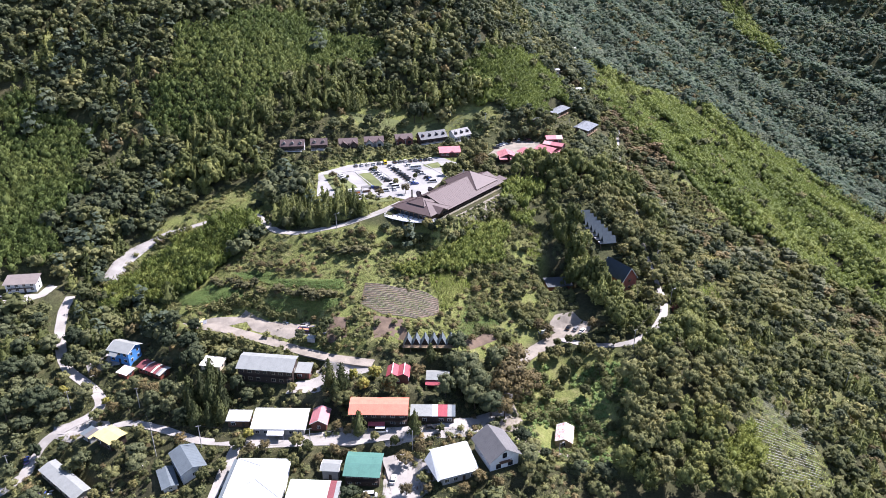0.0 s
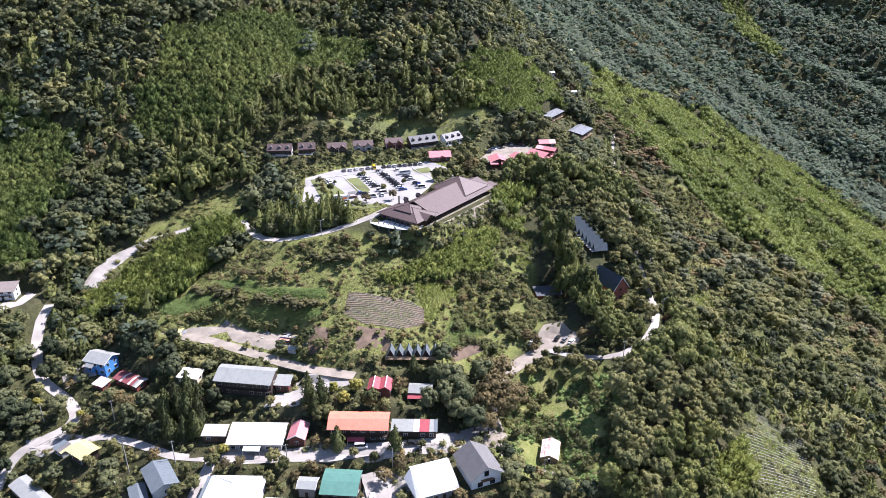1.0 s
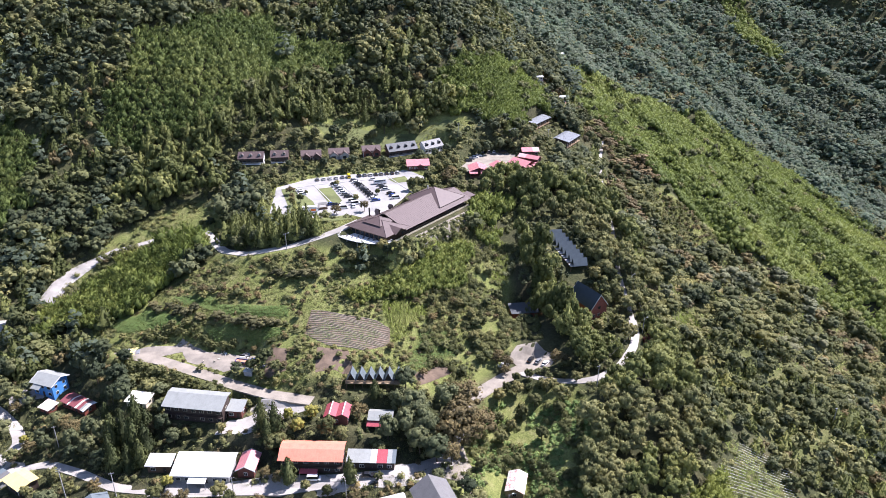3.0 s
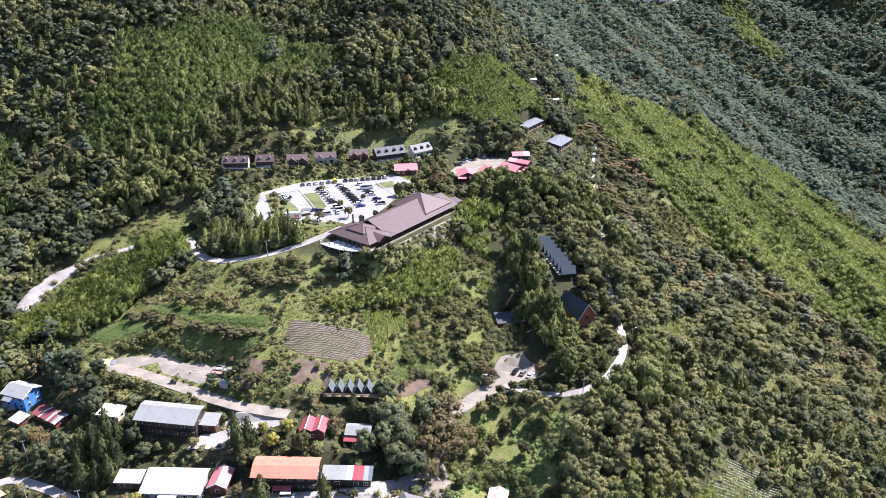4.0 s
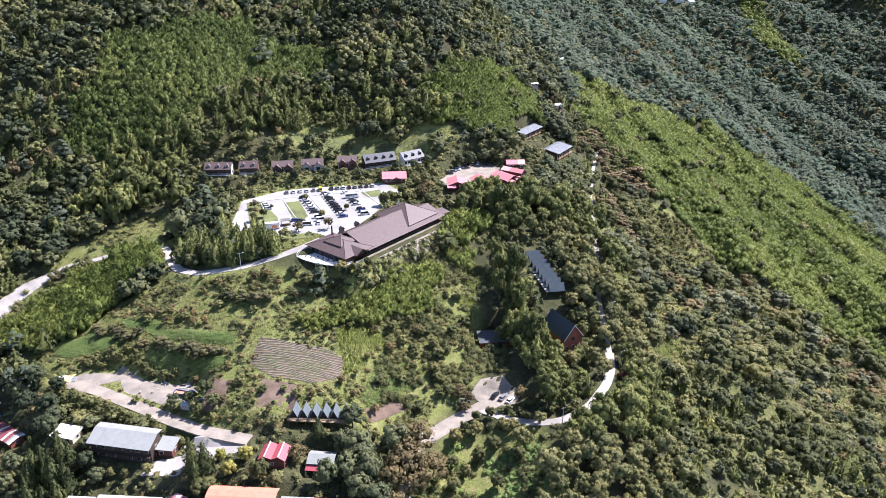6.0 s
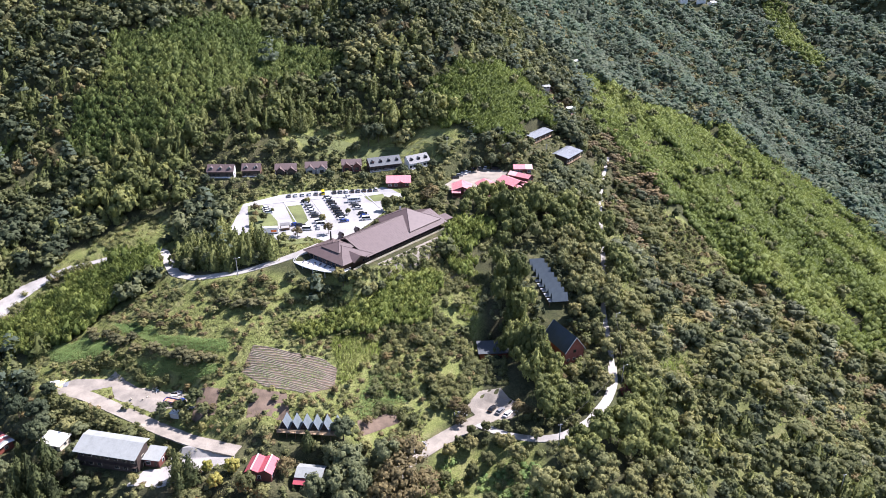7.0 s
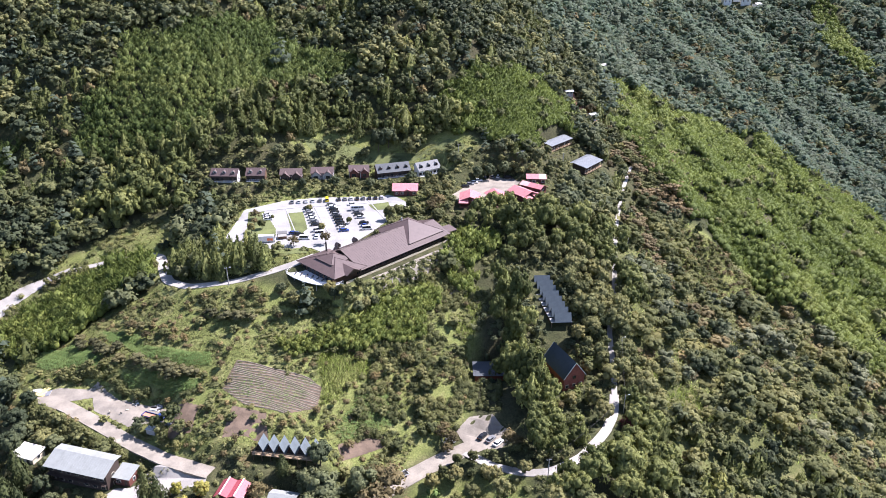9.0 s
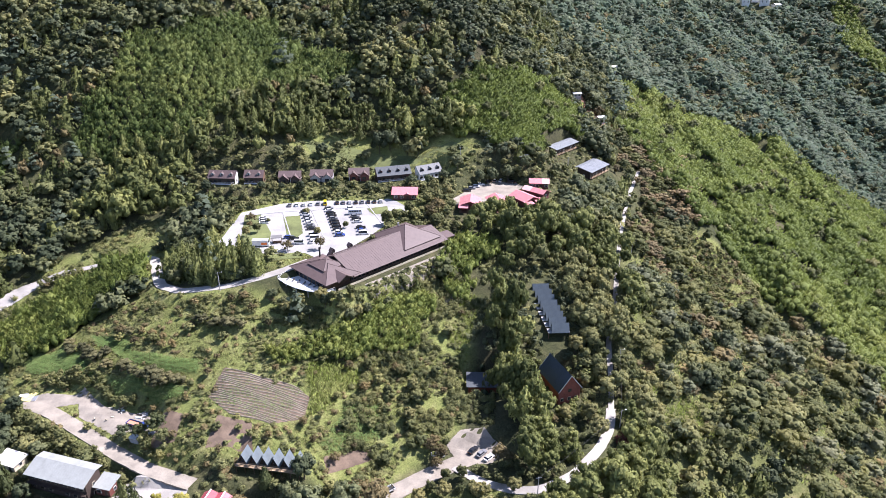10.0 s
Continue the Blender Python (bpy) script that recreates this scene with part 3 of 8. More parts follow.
for yard, what in (
    ([(-18, 199), (10, 203), (24, 214), (22, 220), (8, 212), (-2, 207.5), (-14, 206), (-36, 205), (-36, 199.5)], "pale concrete street widening before the orange house"),
    ([(-70, 198), (-48, 198), (-36, 199), (-36, 206), (-50, 203), (-70, 203.5)], "pale concrete forecourt of the white hall"),
    ([(-166, 186), (-150, 190), (-138, 184), (-128, 178), (-140, 172), (-166, 176)], "pale concrete yard with scrap"),
    ([(-20, 178), (-8, 176), (-2, 182), (-6, 192), (-12, 197), (-20, 196)], "pale concrete yard beside the teal house"),
    ([(-138, 210), (-126, 214), (-128, 220), (-140, 222), (-150, 220), (-148, 214)], "pale concrete junction of the lanes"),
    ([(-134, 248), (-146, 244), (-150, 250), (-142, 256)], "pale earth yard of the blue house"),
):
    patch("pavement", yard, M_ROAD, what, 0.14, 0.8, "yard")
patch("field", [(6, 317), (14, 327.5), (24, 341.5), (33, 353.5), (36.5, 351), (30, 340), (20, 326), (10, 314)], M_DIRT, "bare earth bank below the lodge", 0.1, 0.7, "ground")
patch("field", [(20, 208), (27, 207), (30, 214), (27, 222), (22, 220)], M_DIRT, "bare brown earth slip", 0.1, 0.8, "ground")
patch("pavement", [(-165, 303), (-164, 316), (-160, 326), (-150, 334), (-142, 340), (-139, 335), (-147, 327), (-155, 316), (-157, 303)], M_ROAD, "wide pale concrete bend of the upper lane", 0.3, 0.7, "yard")
NET_PLOT = [(336, 574), (352, 592), (374, 582), (368, 548), (352, 538)]
RED_CUT = [(85, 562), (91, 569), (113, 541), (108, 533)]
patch("field", NET_PLOT, M_NET, "hillside plot under pale netting", 0.9, 1.5, "field")
patch("field", RED_CUT, M_REDSOIL, "reddish bare earth cutting on the crest", 0.4, 1.0, "ground")

# ---------------------------------------------------------------- building kit


class Kit:
    """Collects polygons of one part in its thing's own axes."""

    def __init__(self):
        self.v, self.f = [], []

    def solid(self, lower, upper):
        n, b = len(lower), len(self.v)
        self.v += [tuple(p) for p in lower] + [tuple(p) for p in upper]
        self.f.append(tuple(b + k for k in reversed(range(n))))
        self.f.append(tuple(b + n + k for k in range(n)))
        for k in range(n):
            j = (k + 1) % n
            self.f.append((b + k, b + j, b + n + j, b + n + k))
        return self

    def box(self, x0, x1, y0, y1, z0, z1):
        q = [(x0, y0), (x1, y0), (x1, y1), (x0, y1)]
        return self.solid([(*p, z0) for p in q], [(*p, z1) for p in q])

    def slab(self, pts, th):
        return self.solid([(x, y, z - th) for x, y, z in pts], pts)

    def post(self, a, b, r, n=8, r2=None):
        a, b = Vector(a), Vector(b)
        d = (b - a).normalized()
        s = d.orthogonal().normalized()
        t = d.cross(s)
        ring = [s * math.cos(2 * math.pi * k / n) + t * math.sin(2 * math.pi * k / n) for k in range(n)]
        r2 = r if r2 is None else r2
        return self.solid([a + e * r for e in ring], [b + e * r2 for e in ring])

    def mesh(self, name, mat):
        me = bpy.data.meshes.new(name)
        me.from_pydata(self.v, [], self.f)
        bm = bmesh.new()
        bm.from_mesh(me)
        bmesh.ops.recalc_face_normals(bm, faces=bm.faces)
        bm.to_mesh(me)
        bm.free()
        me.materials.append(mat)
        return me


def part(name, kit, mat, parent, label=""):
    ob = new(name, kit.mesh(name, mat))
    ob.parent = parent
    return tagged(ob, label) if label else ob


def thing(name, x, y, z, heading, label, category, group=""):
    ob = new(name)
    ob.empty_display_size = 0.2
    ob.matrix_world = pose(x, y, z, 0, 0, heading)
    return tagged(ob, label, category, group)


def window(parent, u, v, z, w, h, face, frame_mat=None, depth=0.10):
    """A framed window on a wall: face is 'front', 'back', 'left' or 'right'."""
    k, p = Kit(), Kit()
    s = {"front": -1, "back": 1, "left": -1, "right": 1}[face]
    if face in ("front", "back"):
        k.box(u - w / 2, u + w / 2, v - depth, v + depth, z, z + h)
        e = v + s * (depth + 0.025)
        half = (w - 0.3) / 2
        for c in (-1, 1):
            m = u + c * (half / 2 + 0.04)
            p.box(m - half / 2, m + half / 2, e - 0.02, e + 0.02, z + 0.1, z + h - 0.1)
    else:
        k.box(u - depth, u + depth, v - w / 2, v + w / 2, z, z + h)
        e = u + s * (depth + 0.025)
        half = (w - 0.3) / 2
        for c in (-1, 1):
            m = v + c * (half / 2 + 0.04)
            p.box(e - 0.02, e + 0.02, m - half / 2, m + half / 2, z + 0.1, z + h - 0.1)
    ob = part("window", k, frame_mat or M_WHITE, parent)
    part("pane", p, M_GLASS, ob, "dark reflecting glass")
    return ob


def door(parent, u, v, z, w, h, face, mat=None):
    k, g = Kit(), Kit()
    s = {"front": -1, "left": -1, "right": 1}[face]
    if face == "front":
        k.box(u - w / 2, u + w / 2, v - 0.06, v + 0.06, z, z + h)
        g.box(u + w * 0.3, u + w * 0.36, v - 0.14, v - 0.06, z + 0.95, z + 1.1)
    else:
        k.box(u - 0.06, u + 0.06, v - w / 2, v + w / 2, z, z + h)
        g.box(u + s * 0.10 - 0.05, u + s * 0.10 + 0.05, v + w * 0.3, v + w * 0.36, z + 0.95, z + 1.1)
    ob = part("door", k, mat or M_DWOOD, parent)
    part("handle", g, M_METAL, ob)
    return ob


def roof_strip(kit, u0, u1, p0, p1, th=0.10, rib=0.9, lip=0.025):
    """A sheet-metal strip from p0 to p1 (across, height), with standing seams folded out of it."""
    (v0, z0), (v1, z1) = p0, p1
    top = [(u0, 0.0)]
    if rib:
        n = max(2, int((u1 - u0) / rib))
        for k in range(n + 1):
            c = u0 + 0.06 + (u1 - u0 - 0.12) * k / n
            top += [(c - 0.04, 0.0), (c - 0.03, lip), (c + 0.03, lip), (c + 0.04, 0.0)]
    top.append((u1, 0.0))
    outline = [(u1, -th), (u0, -th)]
    b = len(kit.v)
    m = len(top)
    kit.v += [(u, v0, z0 + h) for u, h in top + outline] + [(u, v1, z1 + h) for u, h in top + outline]
    k2 = m + 2
    for k in range(k2):
        j = (k + 1) % k2
        kit.f.append((b + k, b + j, b + k2 + j, b + k2 + k))
    for o in (b, b + k2):
        kit.f.append((o + m, o + m + 1, o, o + m - 1))
        for k in range(1, m - 4, 4):
            kit.f.append((o + k, o + k + 1, o + k + 2, o + k + 3))
    return kit


def house(key, name, label, category, profile, roof, wall, over=0.6, storeys=1, win=3, side_win=1, win_mat=None, sheets=None, fascia=None, ground_drop=2.0, group="", end_over=None, rib=0.9, doors=1):
    """A house on its plot under a roof of the given profile: (across, level) from front eave to back eave, levels above ground."""
    x, y, length, depth, heading, z, _ = PLOTS[key]
    th = thing(name, x, y, z, heading, label, category, group)
    hl, hd = length / 2, depth / 2
    prof = [(v * hd, h) for v, h in profile]
    eo = over if end_over is None else end_over
    # walls follow the roof's underside
    wl, wf, wb = hl - eo, -hd + over, hd - over
    vs = sorted({wf, wb, *[v for v, _ in prof if wf < v < wb]})
    tops = [(v, float(np.interp(v, [a for a, _ in prof], [b for _, b in prof])) - 0.16) for v in vs]
    outline = [(wf, -ground_drop), (wb, -ground_drop)] + tops[::-1]
    k = Kit()
    k.solid([(-wl, v, h) for v, h in outline], [(wl, v, h) for v, h in outline])
    part("wall", k, wall, th)
    if sheets:
        u = -hl
        total = sum(s for s, _ in sheets)
        for share, mat in sheets:
            e = u + length * share / total
            kk = Kit()
            for a, b in zip(prof, prof[1:]):
                roof_strip(kk, u + 0.01, e - 0.01, a, b, rib=0.45)
            part("roof_sheet", kk, mat, th)
            u = e
    else:
        for a, b in zip(prof, prof[1:]):
            part("roof_panel", roof_strip(Kit(), -hl, hl, a, b, rib=rib), roof, th)
    if fascia:
        for s in (-1, 1):
            kk = Kit()
            for a, b in zip(prof, prof[1:]):
                u = s * (hl + 0.03)
                kk.solid([(u - 0.04, a[0], a[1] - 0.26), (u + 0.04, a[0], a[1] - 0.26), (u + 0.04, b[0], b[1] - 0.26), (u - 0.04, b[0], b[1] - 0.26)],
                         [(u - 0.04, a[0], a[1] + 0.07), (u + 0.04, a[0], a[1] + 0.07), (u + 0.04, b[0], b[1] + 0.07), (u - 0.04, b[0], b[1] + 0.07)])
            part("barge_board", kk, fascia, th)
    top = prof[0][1]
    for s in range(storeys):
        base = s * (top / storeys) + 0.9
        hh = min(1.3, top / storeys - 1.2)
        if hh < 0.4:
            continue
        for c in range(win):
            u = -wl + (c + 0.5) * 2 * wl / win
            if s == 0 and doors and c == win // 2:
                door(th, u, wf, 0.02, 1.0, min(2.1, top - 0.3), "front")
            else:
                window(th, u, wf, base, min(1.6, 1.4 * wl / max(win, 1)), hh, "front", win_mat)
        for c in range(side_win):
            v = wf + (c + 0.5) * (wb - wf) / side_win
            window(th, wl, v, base, 1.2, hh, "right", win_mat)
            window(th, -wl, v, base, 1.2, hh, "left", win_mat)
    return th


def hip_roof(th, u0, u1, v0, v1, eave, ridge, r0, r1, along, mat):
    """Four roof panels; the ridge runs from r0 to r1 along 'u' or 'v'."""
    a, b, c, d = (u0, v0, eave), (u1, v0, eave), (u1, v1, eave), (u0, v1, eave)
    if along == "u":
        m = (v0 + v1) / 2
        p, q = (r0, m, ridge), (r1, m, ridge)
        quads = [(a, b, q, p), (b, c, q), (c, d, p, q), (d, a, p)]
    else:
        m = (u0 + u1) / 2
        p, q = (m, r0, ridge), (m, r1, ridge)
        quads = [(a, b, p), (b, c, q, p), (c, d, q), (d, a, p, q)]
    for pts in quads:
        part("roof_panel", Kit().slab(pts, 0.12), mat, th)
    return [(p, q), (a, p), (b, q if along == "u" else p), (c, q), (d, p if along == "u" else q)]


def caps(th, lines, mat, r=0.09):
    k = Kit()
    for p, q in lines:
        if (Vector(p) - Vector(q)).length > 0.1:
            k.post(Vector(p) + Vector((0, 0, 0.03)), Vector(q) + Vector((0, 0, 0.03)), r, 6)
    part("ridge_cap", k, mat, th)


def awning(th, u0, u1, v0, v1, z0, z1, mat, label=""):
    part("awning", roof_strip(Kit(), u0, u1, (v0, z0), (v1, z1), 0.06, 0.6), mat, th, label)
    for u in (u0 + 0.15, u1 - 0.15):
        part("awning_post", Kit().box(u - 0.05, u + 0.05, v0 + 0.1, v0 + 0.2, -0.3, z0 - 0.05), M_METAL, th)


def dormers(th, count, u0, u1, v, z, mat, wall, w=1.7, run=2.0, h=1.25):
    for k in range(count):
        u = u0 + (u1 - u0) * (k + 0.5) / count
        d = part("dormer", Kit().solid([(u - w / 2, v, z - 0.3), (u + w / 2, v, z - 0.3), (u + w / 2, v, z + h * 0.45), (u, v, z + h), (u - w / 2, v, z + h * 0.45)],
                                       [(u - w / 2, v + run, z - 0.3), (u + w / 2, v + run, z - 0.3), (u + w / 2, v + run, z + h * 0.45), (u, v + run, z + h), (u - w / 2, v + run, z + h * 0.45)]), wall, th)
        e = 0.22
        kk = Kit()
        for s in (-1, 1):
            kk.slab([(u + s * (w / 2 + e), v - 0.25, z + h * 0.45 - 0.12), (u, v - 0.25, z + h + 0.10), (u, v + run + 0.2, z + h + 0.10), (u + s * (w / 2 + e), v + run + 0.2, z + h * 0.45 - 0.12)], 0.07)
        part("dormer_roof", kk, mat, d)
        part("pane", Kit().box(u - 0.45, u + 0.45, v - 0.05, v + 0.02, z + 0.02, z + 0.72), M_GLASS, d)


def balcony(th, u0, u1, v0, v1, z, mat, rail_h=1.0, name="balcony"):
    b = part(name, Kit().box(u0, u1, v0, v1, z - 0.12, z), mat, th)
    k = Kit()
    n = max(2, int((u1 - u0) / 1.6))
    for i in range(n + 1):
        u = u0 + 0.05 + (u1 - u0 - 0.1) * i / n
        k.box(u - 0.04, u + 0.04, v0 + 0.02, v0 + 0.1, z, z + rail_h)
    for hgt in (0.45, rail_h):
        k.box(u0, u1, v0 + 0.03, v0 + 0.09, z + hgt - 0.05, z + hgt)
    part("railing", k, mat, b)
    return b


# ---------------------------------------------------------------- village
h = house("long_house", "guest_house", "two-storey dark timber guest house under a pale grey metal roof", "house", [(-1, 6.4), (0.35, 8.7), (1, 8.3)], R_GREY, M_DWOOD, storeys=2, win=7, win_mat=M_CREAM, over=1.3, end_over=0.4)
balcony(h, -10.8, 10.8, -4.3, -3.1, 3.2, M_DWOOD)
house("long_house_annex", "shed", "brick-red annex with a pale grey metal roof", "shed", [(-1, 3.2), (1, 4.2)], R_GREY, M_MAROON_WALL, win=2)
house("pale_shed", "shed", "low shed with a cream metal roof in trees", "shed", [(-1, 2.4), (1, 3.1)], R_CREAMY, M_CREAM, win=2)
h = house("white_hall", "village_hall", "low hall under a broad white metal roof", "building", [(-1, 3.4), (0.7, 5.4), (1, 5.2)], R_WHITE, M_GREY, win=6, over=0.9)
awning(h, -3.6, 2.4, -7.2, -4.9, 2.5, 3.1, R_WHITE)
house("white_lean", "shed", "open lean-to shed with a white metal roof", "shed", [(-1, 3.1), (1, 4.1)], R_WHITE, M_WOOD, win=2)
house("maroon_hut", "hut", "small hut under a dull red metal gable roof", "hut", [(-1, 3.2), (0, 5.0), (1, 3.2)], R_PINK, M_MAROON_WALL, win=2, fascia=M_WHITE)
h = house("orange_house", "guest_house", "two-storey dark timber house under a bright orange metal roof", "house", [(-1, 5.7), (-0.1, 7.5), (0.45, 7.7), (1, 7.0)], R_ORANGE, M_DWOOD, storeys=2, win=6, over=1.3, end_over=0.5)
balcony(h, -10.2, 10.2, -4.3, -3.1, 2.9, M_DWOOD)
awning(h, -3.6, 2.4, -6.0, -4.2, 2.1, 2.6, R_RED, "red metal awning")
house("patched_shed", "shed", "long shed roofed with patched grey, white and red sheets", "shed", [(-1, 3.4), (1, 4.5)], R_GREY, M_DWOOD, win=5, sheets=[(3, R_GREY), (3, R_GREY), (1.6, R_WHITE), (2.6, R_RED), (1.2, R_GREY), (1, R_BLUEGREY)])
h = house("red_twin", "hut", "small hut with red metal roof and white ridge strips", "hut", [(-1, 3.4), (-0.5, 4.8), (0, 3.9), (0.5, 4.8), (1, 3.4)], R_RED, M_MAROON_WALL, win=2)
caps(h, [((-3.7, -2.25, 4.85), (3.7, -2.25, 4.85))], M_WHITE, 0.2)
caps(h, [((-3.7, 2.25, 4.85), (3.7, 2.25, 4.85))], M_WHITE, 0.2)
h = house("grey_red_hut", "hut", "hut with weathered grey metal roof and red awning", "hut", [(-1, 3.6), (0.1, 5.0), (1, 3.8)], R_GREY, M_MAROON_WALL, win=3)
awning(h, -4.6, 1.5, -4.8, -2.9, 2.3, 3.1, R_RED, "red metal awning")
h = house("teal_house", "guest_house", "two-storey house under a teal green metal roof", "house", [(-1, 5.0), (-0.1, 6.4), (0.5, 6.7), (1, 6.2)], R_TEAL, M_DWOOD, storeys=2, win=4, over=1.2, end_over=0.6)
balcony(h, -5.4, 5.4, -5.2, -4.0, 2.6, M_DWOOD)
house("grey_shed", "shed", "grey-walled shed with a pale grey gable roof", "shed", [(-1, 4.0), (0, 5.0), (1, 4.3)], R_GREY, M_GREY, win=1, fascia=M_WHITE)
x, y, length, depth, heading, z, _ = PLOTS["hip_hall"]
h = thing("village_hall", x, y, z, heading, "large hall under a white hipped metal roof", "building")
part("wall", Kit().box(-8.2, 8.2, -8.2, 8.2, -2, 4.6), M_WHITE, h)
caps(h, hip_roof(h, -9.2, 9.2, -9.2, 9.2, 4.5, 6.7, -3.2, 3.2, "v", R_WHITE), R_WHITE)
for k in range(5):
    window(h, -6.4 + 3.2 * k, -8.2, 1.1, 1.6, 1.4, "front")
part("eave_gutter", Kit().box(-10.6, -9.3, -9.4, 9.2, 3.9, 4.0), R_BLUEGREY, h)
house("pale_green_shed", "shed", "long shed with a pale green and maroon metal roof", "shed", [(-1, 4.2), (0.8, 4.9), (1, 4.6)], R_GREENISH, M_GREY, win=4, sheets=[(7, R_GREENISH), (4.2, R_GREENISH), (1.8, R_MAROON), (1.2, R_GREY)])
h = house("white_barn", "hall", "white metal-roofed hall with a steep hipped end", "building", [(-1, 3.4), (0.72, 6.4), (1, 5.4)], R_WHITE, M_GREY, win=4, over=0.7)
part("roof_panel", Kit().slab([(-6.75, 4.6, 6.4), (-9.3, 3.6, 4.0), (-8.0, -6.6, 2.8), (-6.75, -6.5, 3.4)], 0.1), R_WHITE, h, "steep hipped end of the roof")
h = house("gable_house", "house", "white house with a steep grey gable roof and balcony", "house", [(-1, 4.2), (0, 8.3), (1, 4.2)], R_DGREY, M_WHITE, storeys=2, win=3, side_win=0, over=1.0, end_over=1.1, doors=0, rib=0.5)
for v in (-2.2, 2.2):
    window(h, -6.15, v, 0.3, 1.8, 1.9, "left", M_DWOOD)
window(h, -6.15, 0, 4.1, 1.6, 2.0, "left", M_DWOOD)
bb = part("balcony", Kit().box(-7.3, -6.1, -2.0, 2.0, 2.8, 2.95), M_WOOD, h, "brown timber balcony")
kk = Kit()
for v in np.linspace(-1.95, 1.95, 9):
    kk.box(-7.28, -7.2, v - 0.04, v + 0.04, 2.95, 3.9)
kk.box(-7.3, -7.18, -2, 2, 3.85, 3.95)
part("railing", kk, M_WOOD, bb)
kk = Kit()
ring = [(3.4 * math.cos(a), 2.1 * math.sin(a)) for a in np.linspace(0, 2 * math.pi, 17)[:-1]]
kk.solid([(-0.3 + a, -2.6 + b, 5.4 + 0.62 * b) for a, b in ring], [(-0.3 + a * 0.92, -2.6 + b * 0.9, 6.5 + 0.42 * b) for a, b in ring])
part("dormer", kk, R_DGREY, h, "low curved eyebrow dormer")
h = house("tin_shed", "shed", "small tin shed with a rusty white gable roof", "shed", [(-1, 2.5), (0, 4.0), (1, 2.5)], R_RUSTY, M_LWOOD, win=2, over=0.3, rib=0.45)
house("grey_house", "house", "house with a blue-grey metal gable roof", "house", [(-1, 3.2), (0.05, 4.8), (1, 3.2)], R_BLUEGREY, M_WHITE, win=3, storeys=1)
house("grey_lean", "house", "low wing under a blue-grey metal roof", "house", [(-1, 1.8), (-0.1, 2.7), (1, 2.0)], R_BLUEGREY, M_WHITE, win=3)
house("long_grey_shed", "shed", "long roadside shed with pale blue-grey roof and vents", "shed", [(-1, 3.3), (0.2, 4.4), (1, 3.9)], R_GREY, M_CREAM, win=6)
house("yellow_hut", "hut", "hut with a pale yellow metal roof", "hut", [(-1, 3.6), (0.2, 4.3), (1, 3.8)], R_YELLOW, M_DWOOD, win=3)
house("small_grey_hut", "hut", "hut with dark grey and white roof sheets", "hut", [(-1, 2.8), (1, 3.2)], R_DGREY, M_GREY, win=2, sheets=[(2, R_BLUEGREY), (2, R_DGREY), (1, R_YELLOW)])
h = house("blue_house", "house", "two-storey bright blue house with a pale grey roof", "house", [(-1, 5.6), (0.1, 7.6), (1, 5.8)], R_GREY, M_BLUE, storeys=2, win=3, side_win=2, over=0.8, fascia=M_WHITE)
part("porch_roof", Kit().slab([(-3.4, -6.2, 4.4), (0.6, -6.2, 4.4), (0.6, -2.6, 6.4), (-3.4, -2.6, 6.4)], 0.12), R_GREY, h)
house("striped_shed", "shed", "shed roofed with maroon and white metal sheets", "shed", [(-1, 2.5), (0.1, 3.4), (1, 2.9)], R_MAROON, M_REDWOOD, win=4, sheets=[(1.5, R_MAROON), (1.4, R_MAROON), (0.5, R_CREAMY), (1.3, R_MAROON), (1.3, R_MAROON), (0.7, R_CREAMY), (1.2, R_MAROON), (0.8, R_GREY), (1, R_WHITE)])
house("pink_shed", "shed", "small shed with a faded pinkish white roof", "shed", [(-1, 2.2), (1, 2.9)], R_RUSTY, M_REDWOOD, win=1)
h = house("far_house", "house", "white two-storey hillside house with ribbed grey-brown roof", "house", [(-1, 4.6), (0.9, 6.4), (1, 6.2)], sheet("roof_grey_brown", (0.22, 0.19, 0.17)), M_WHITE, storeys=2, win=4, over=0.8, rib=0.5)
balcony(h, -5.4, 5.4, -4.1, -2.8, 2.4, M_DWOOD)


# ---------------------------------------------------------------- tents of boards
def tent(x, y, z, heading, width, depth, height_, label, group):
    """An A-frame hut whose open end faces its own -u side."""
    th = thing("tent_cabin", x, y, z, heading, label, "cabin", group)
    for s in (-1, 1):
        k = roof_strip(Kit(), -depth / 2 - 0.4, depth / 2, (s * (width / 2 + 0.15), -0.1), (0, height_), 0.14, 0.9)
        part("roof_panel", k, R_BLUEGREY, th)
    k = Kit().solid([(-depth / 2 + 0.5, -width / 2 + 0.1, 0), (-depth / 2 + 0.5, width / 2 - 0.1, 0), (-depth / 2 + 0.5, 0, height_ - 0.25)], [(depth / 2 - 0.3, -width / 2 + 0.1, 0), (depth / 2 - 0.3, width / 2 - 0.1, 0), (depth / 2 - 0.3, 0, height_ - 0.25)])
    part("wall", k, M_DWOOD, th)
    door(th, -depth / 2 + 0.48, 0, 0.02, 0.9, 1.8, "left", M_BLACK)
    return th


x, y, length, depth, heading, z, _ = PLOTS["tent_deck"]
deck = thing("deck", x, y, z, heading, "light timber platform on posts with a railing", "deck")
part("platform", Kit().box(-10.6, 10.6, -3.4, 3.0, 2.3, 2.5), M_LWOOD, deck)
for k in range(8):
    u = -10.3 + 20.6 * k / 7
    part("post", Kit().box(u - 0.1, u + 0.1, -3.3, -3.1, -1.5, 2.3), M_WOOD, deck)
    part("post", Kit().box(u - 0.1, u + 0.1, 2.6, 2.8, -1.5, 2.3), M_WOOD, deck)
kk = Kit()
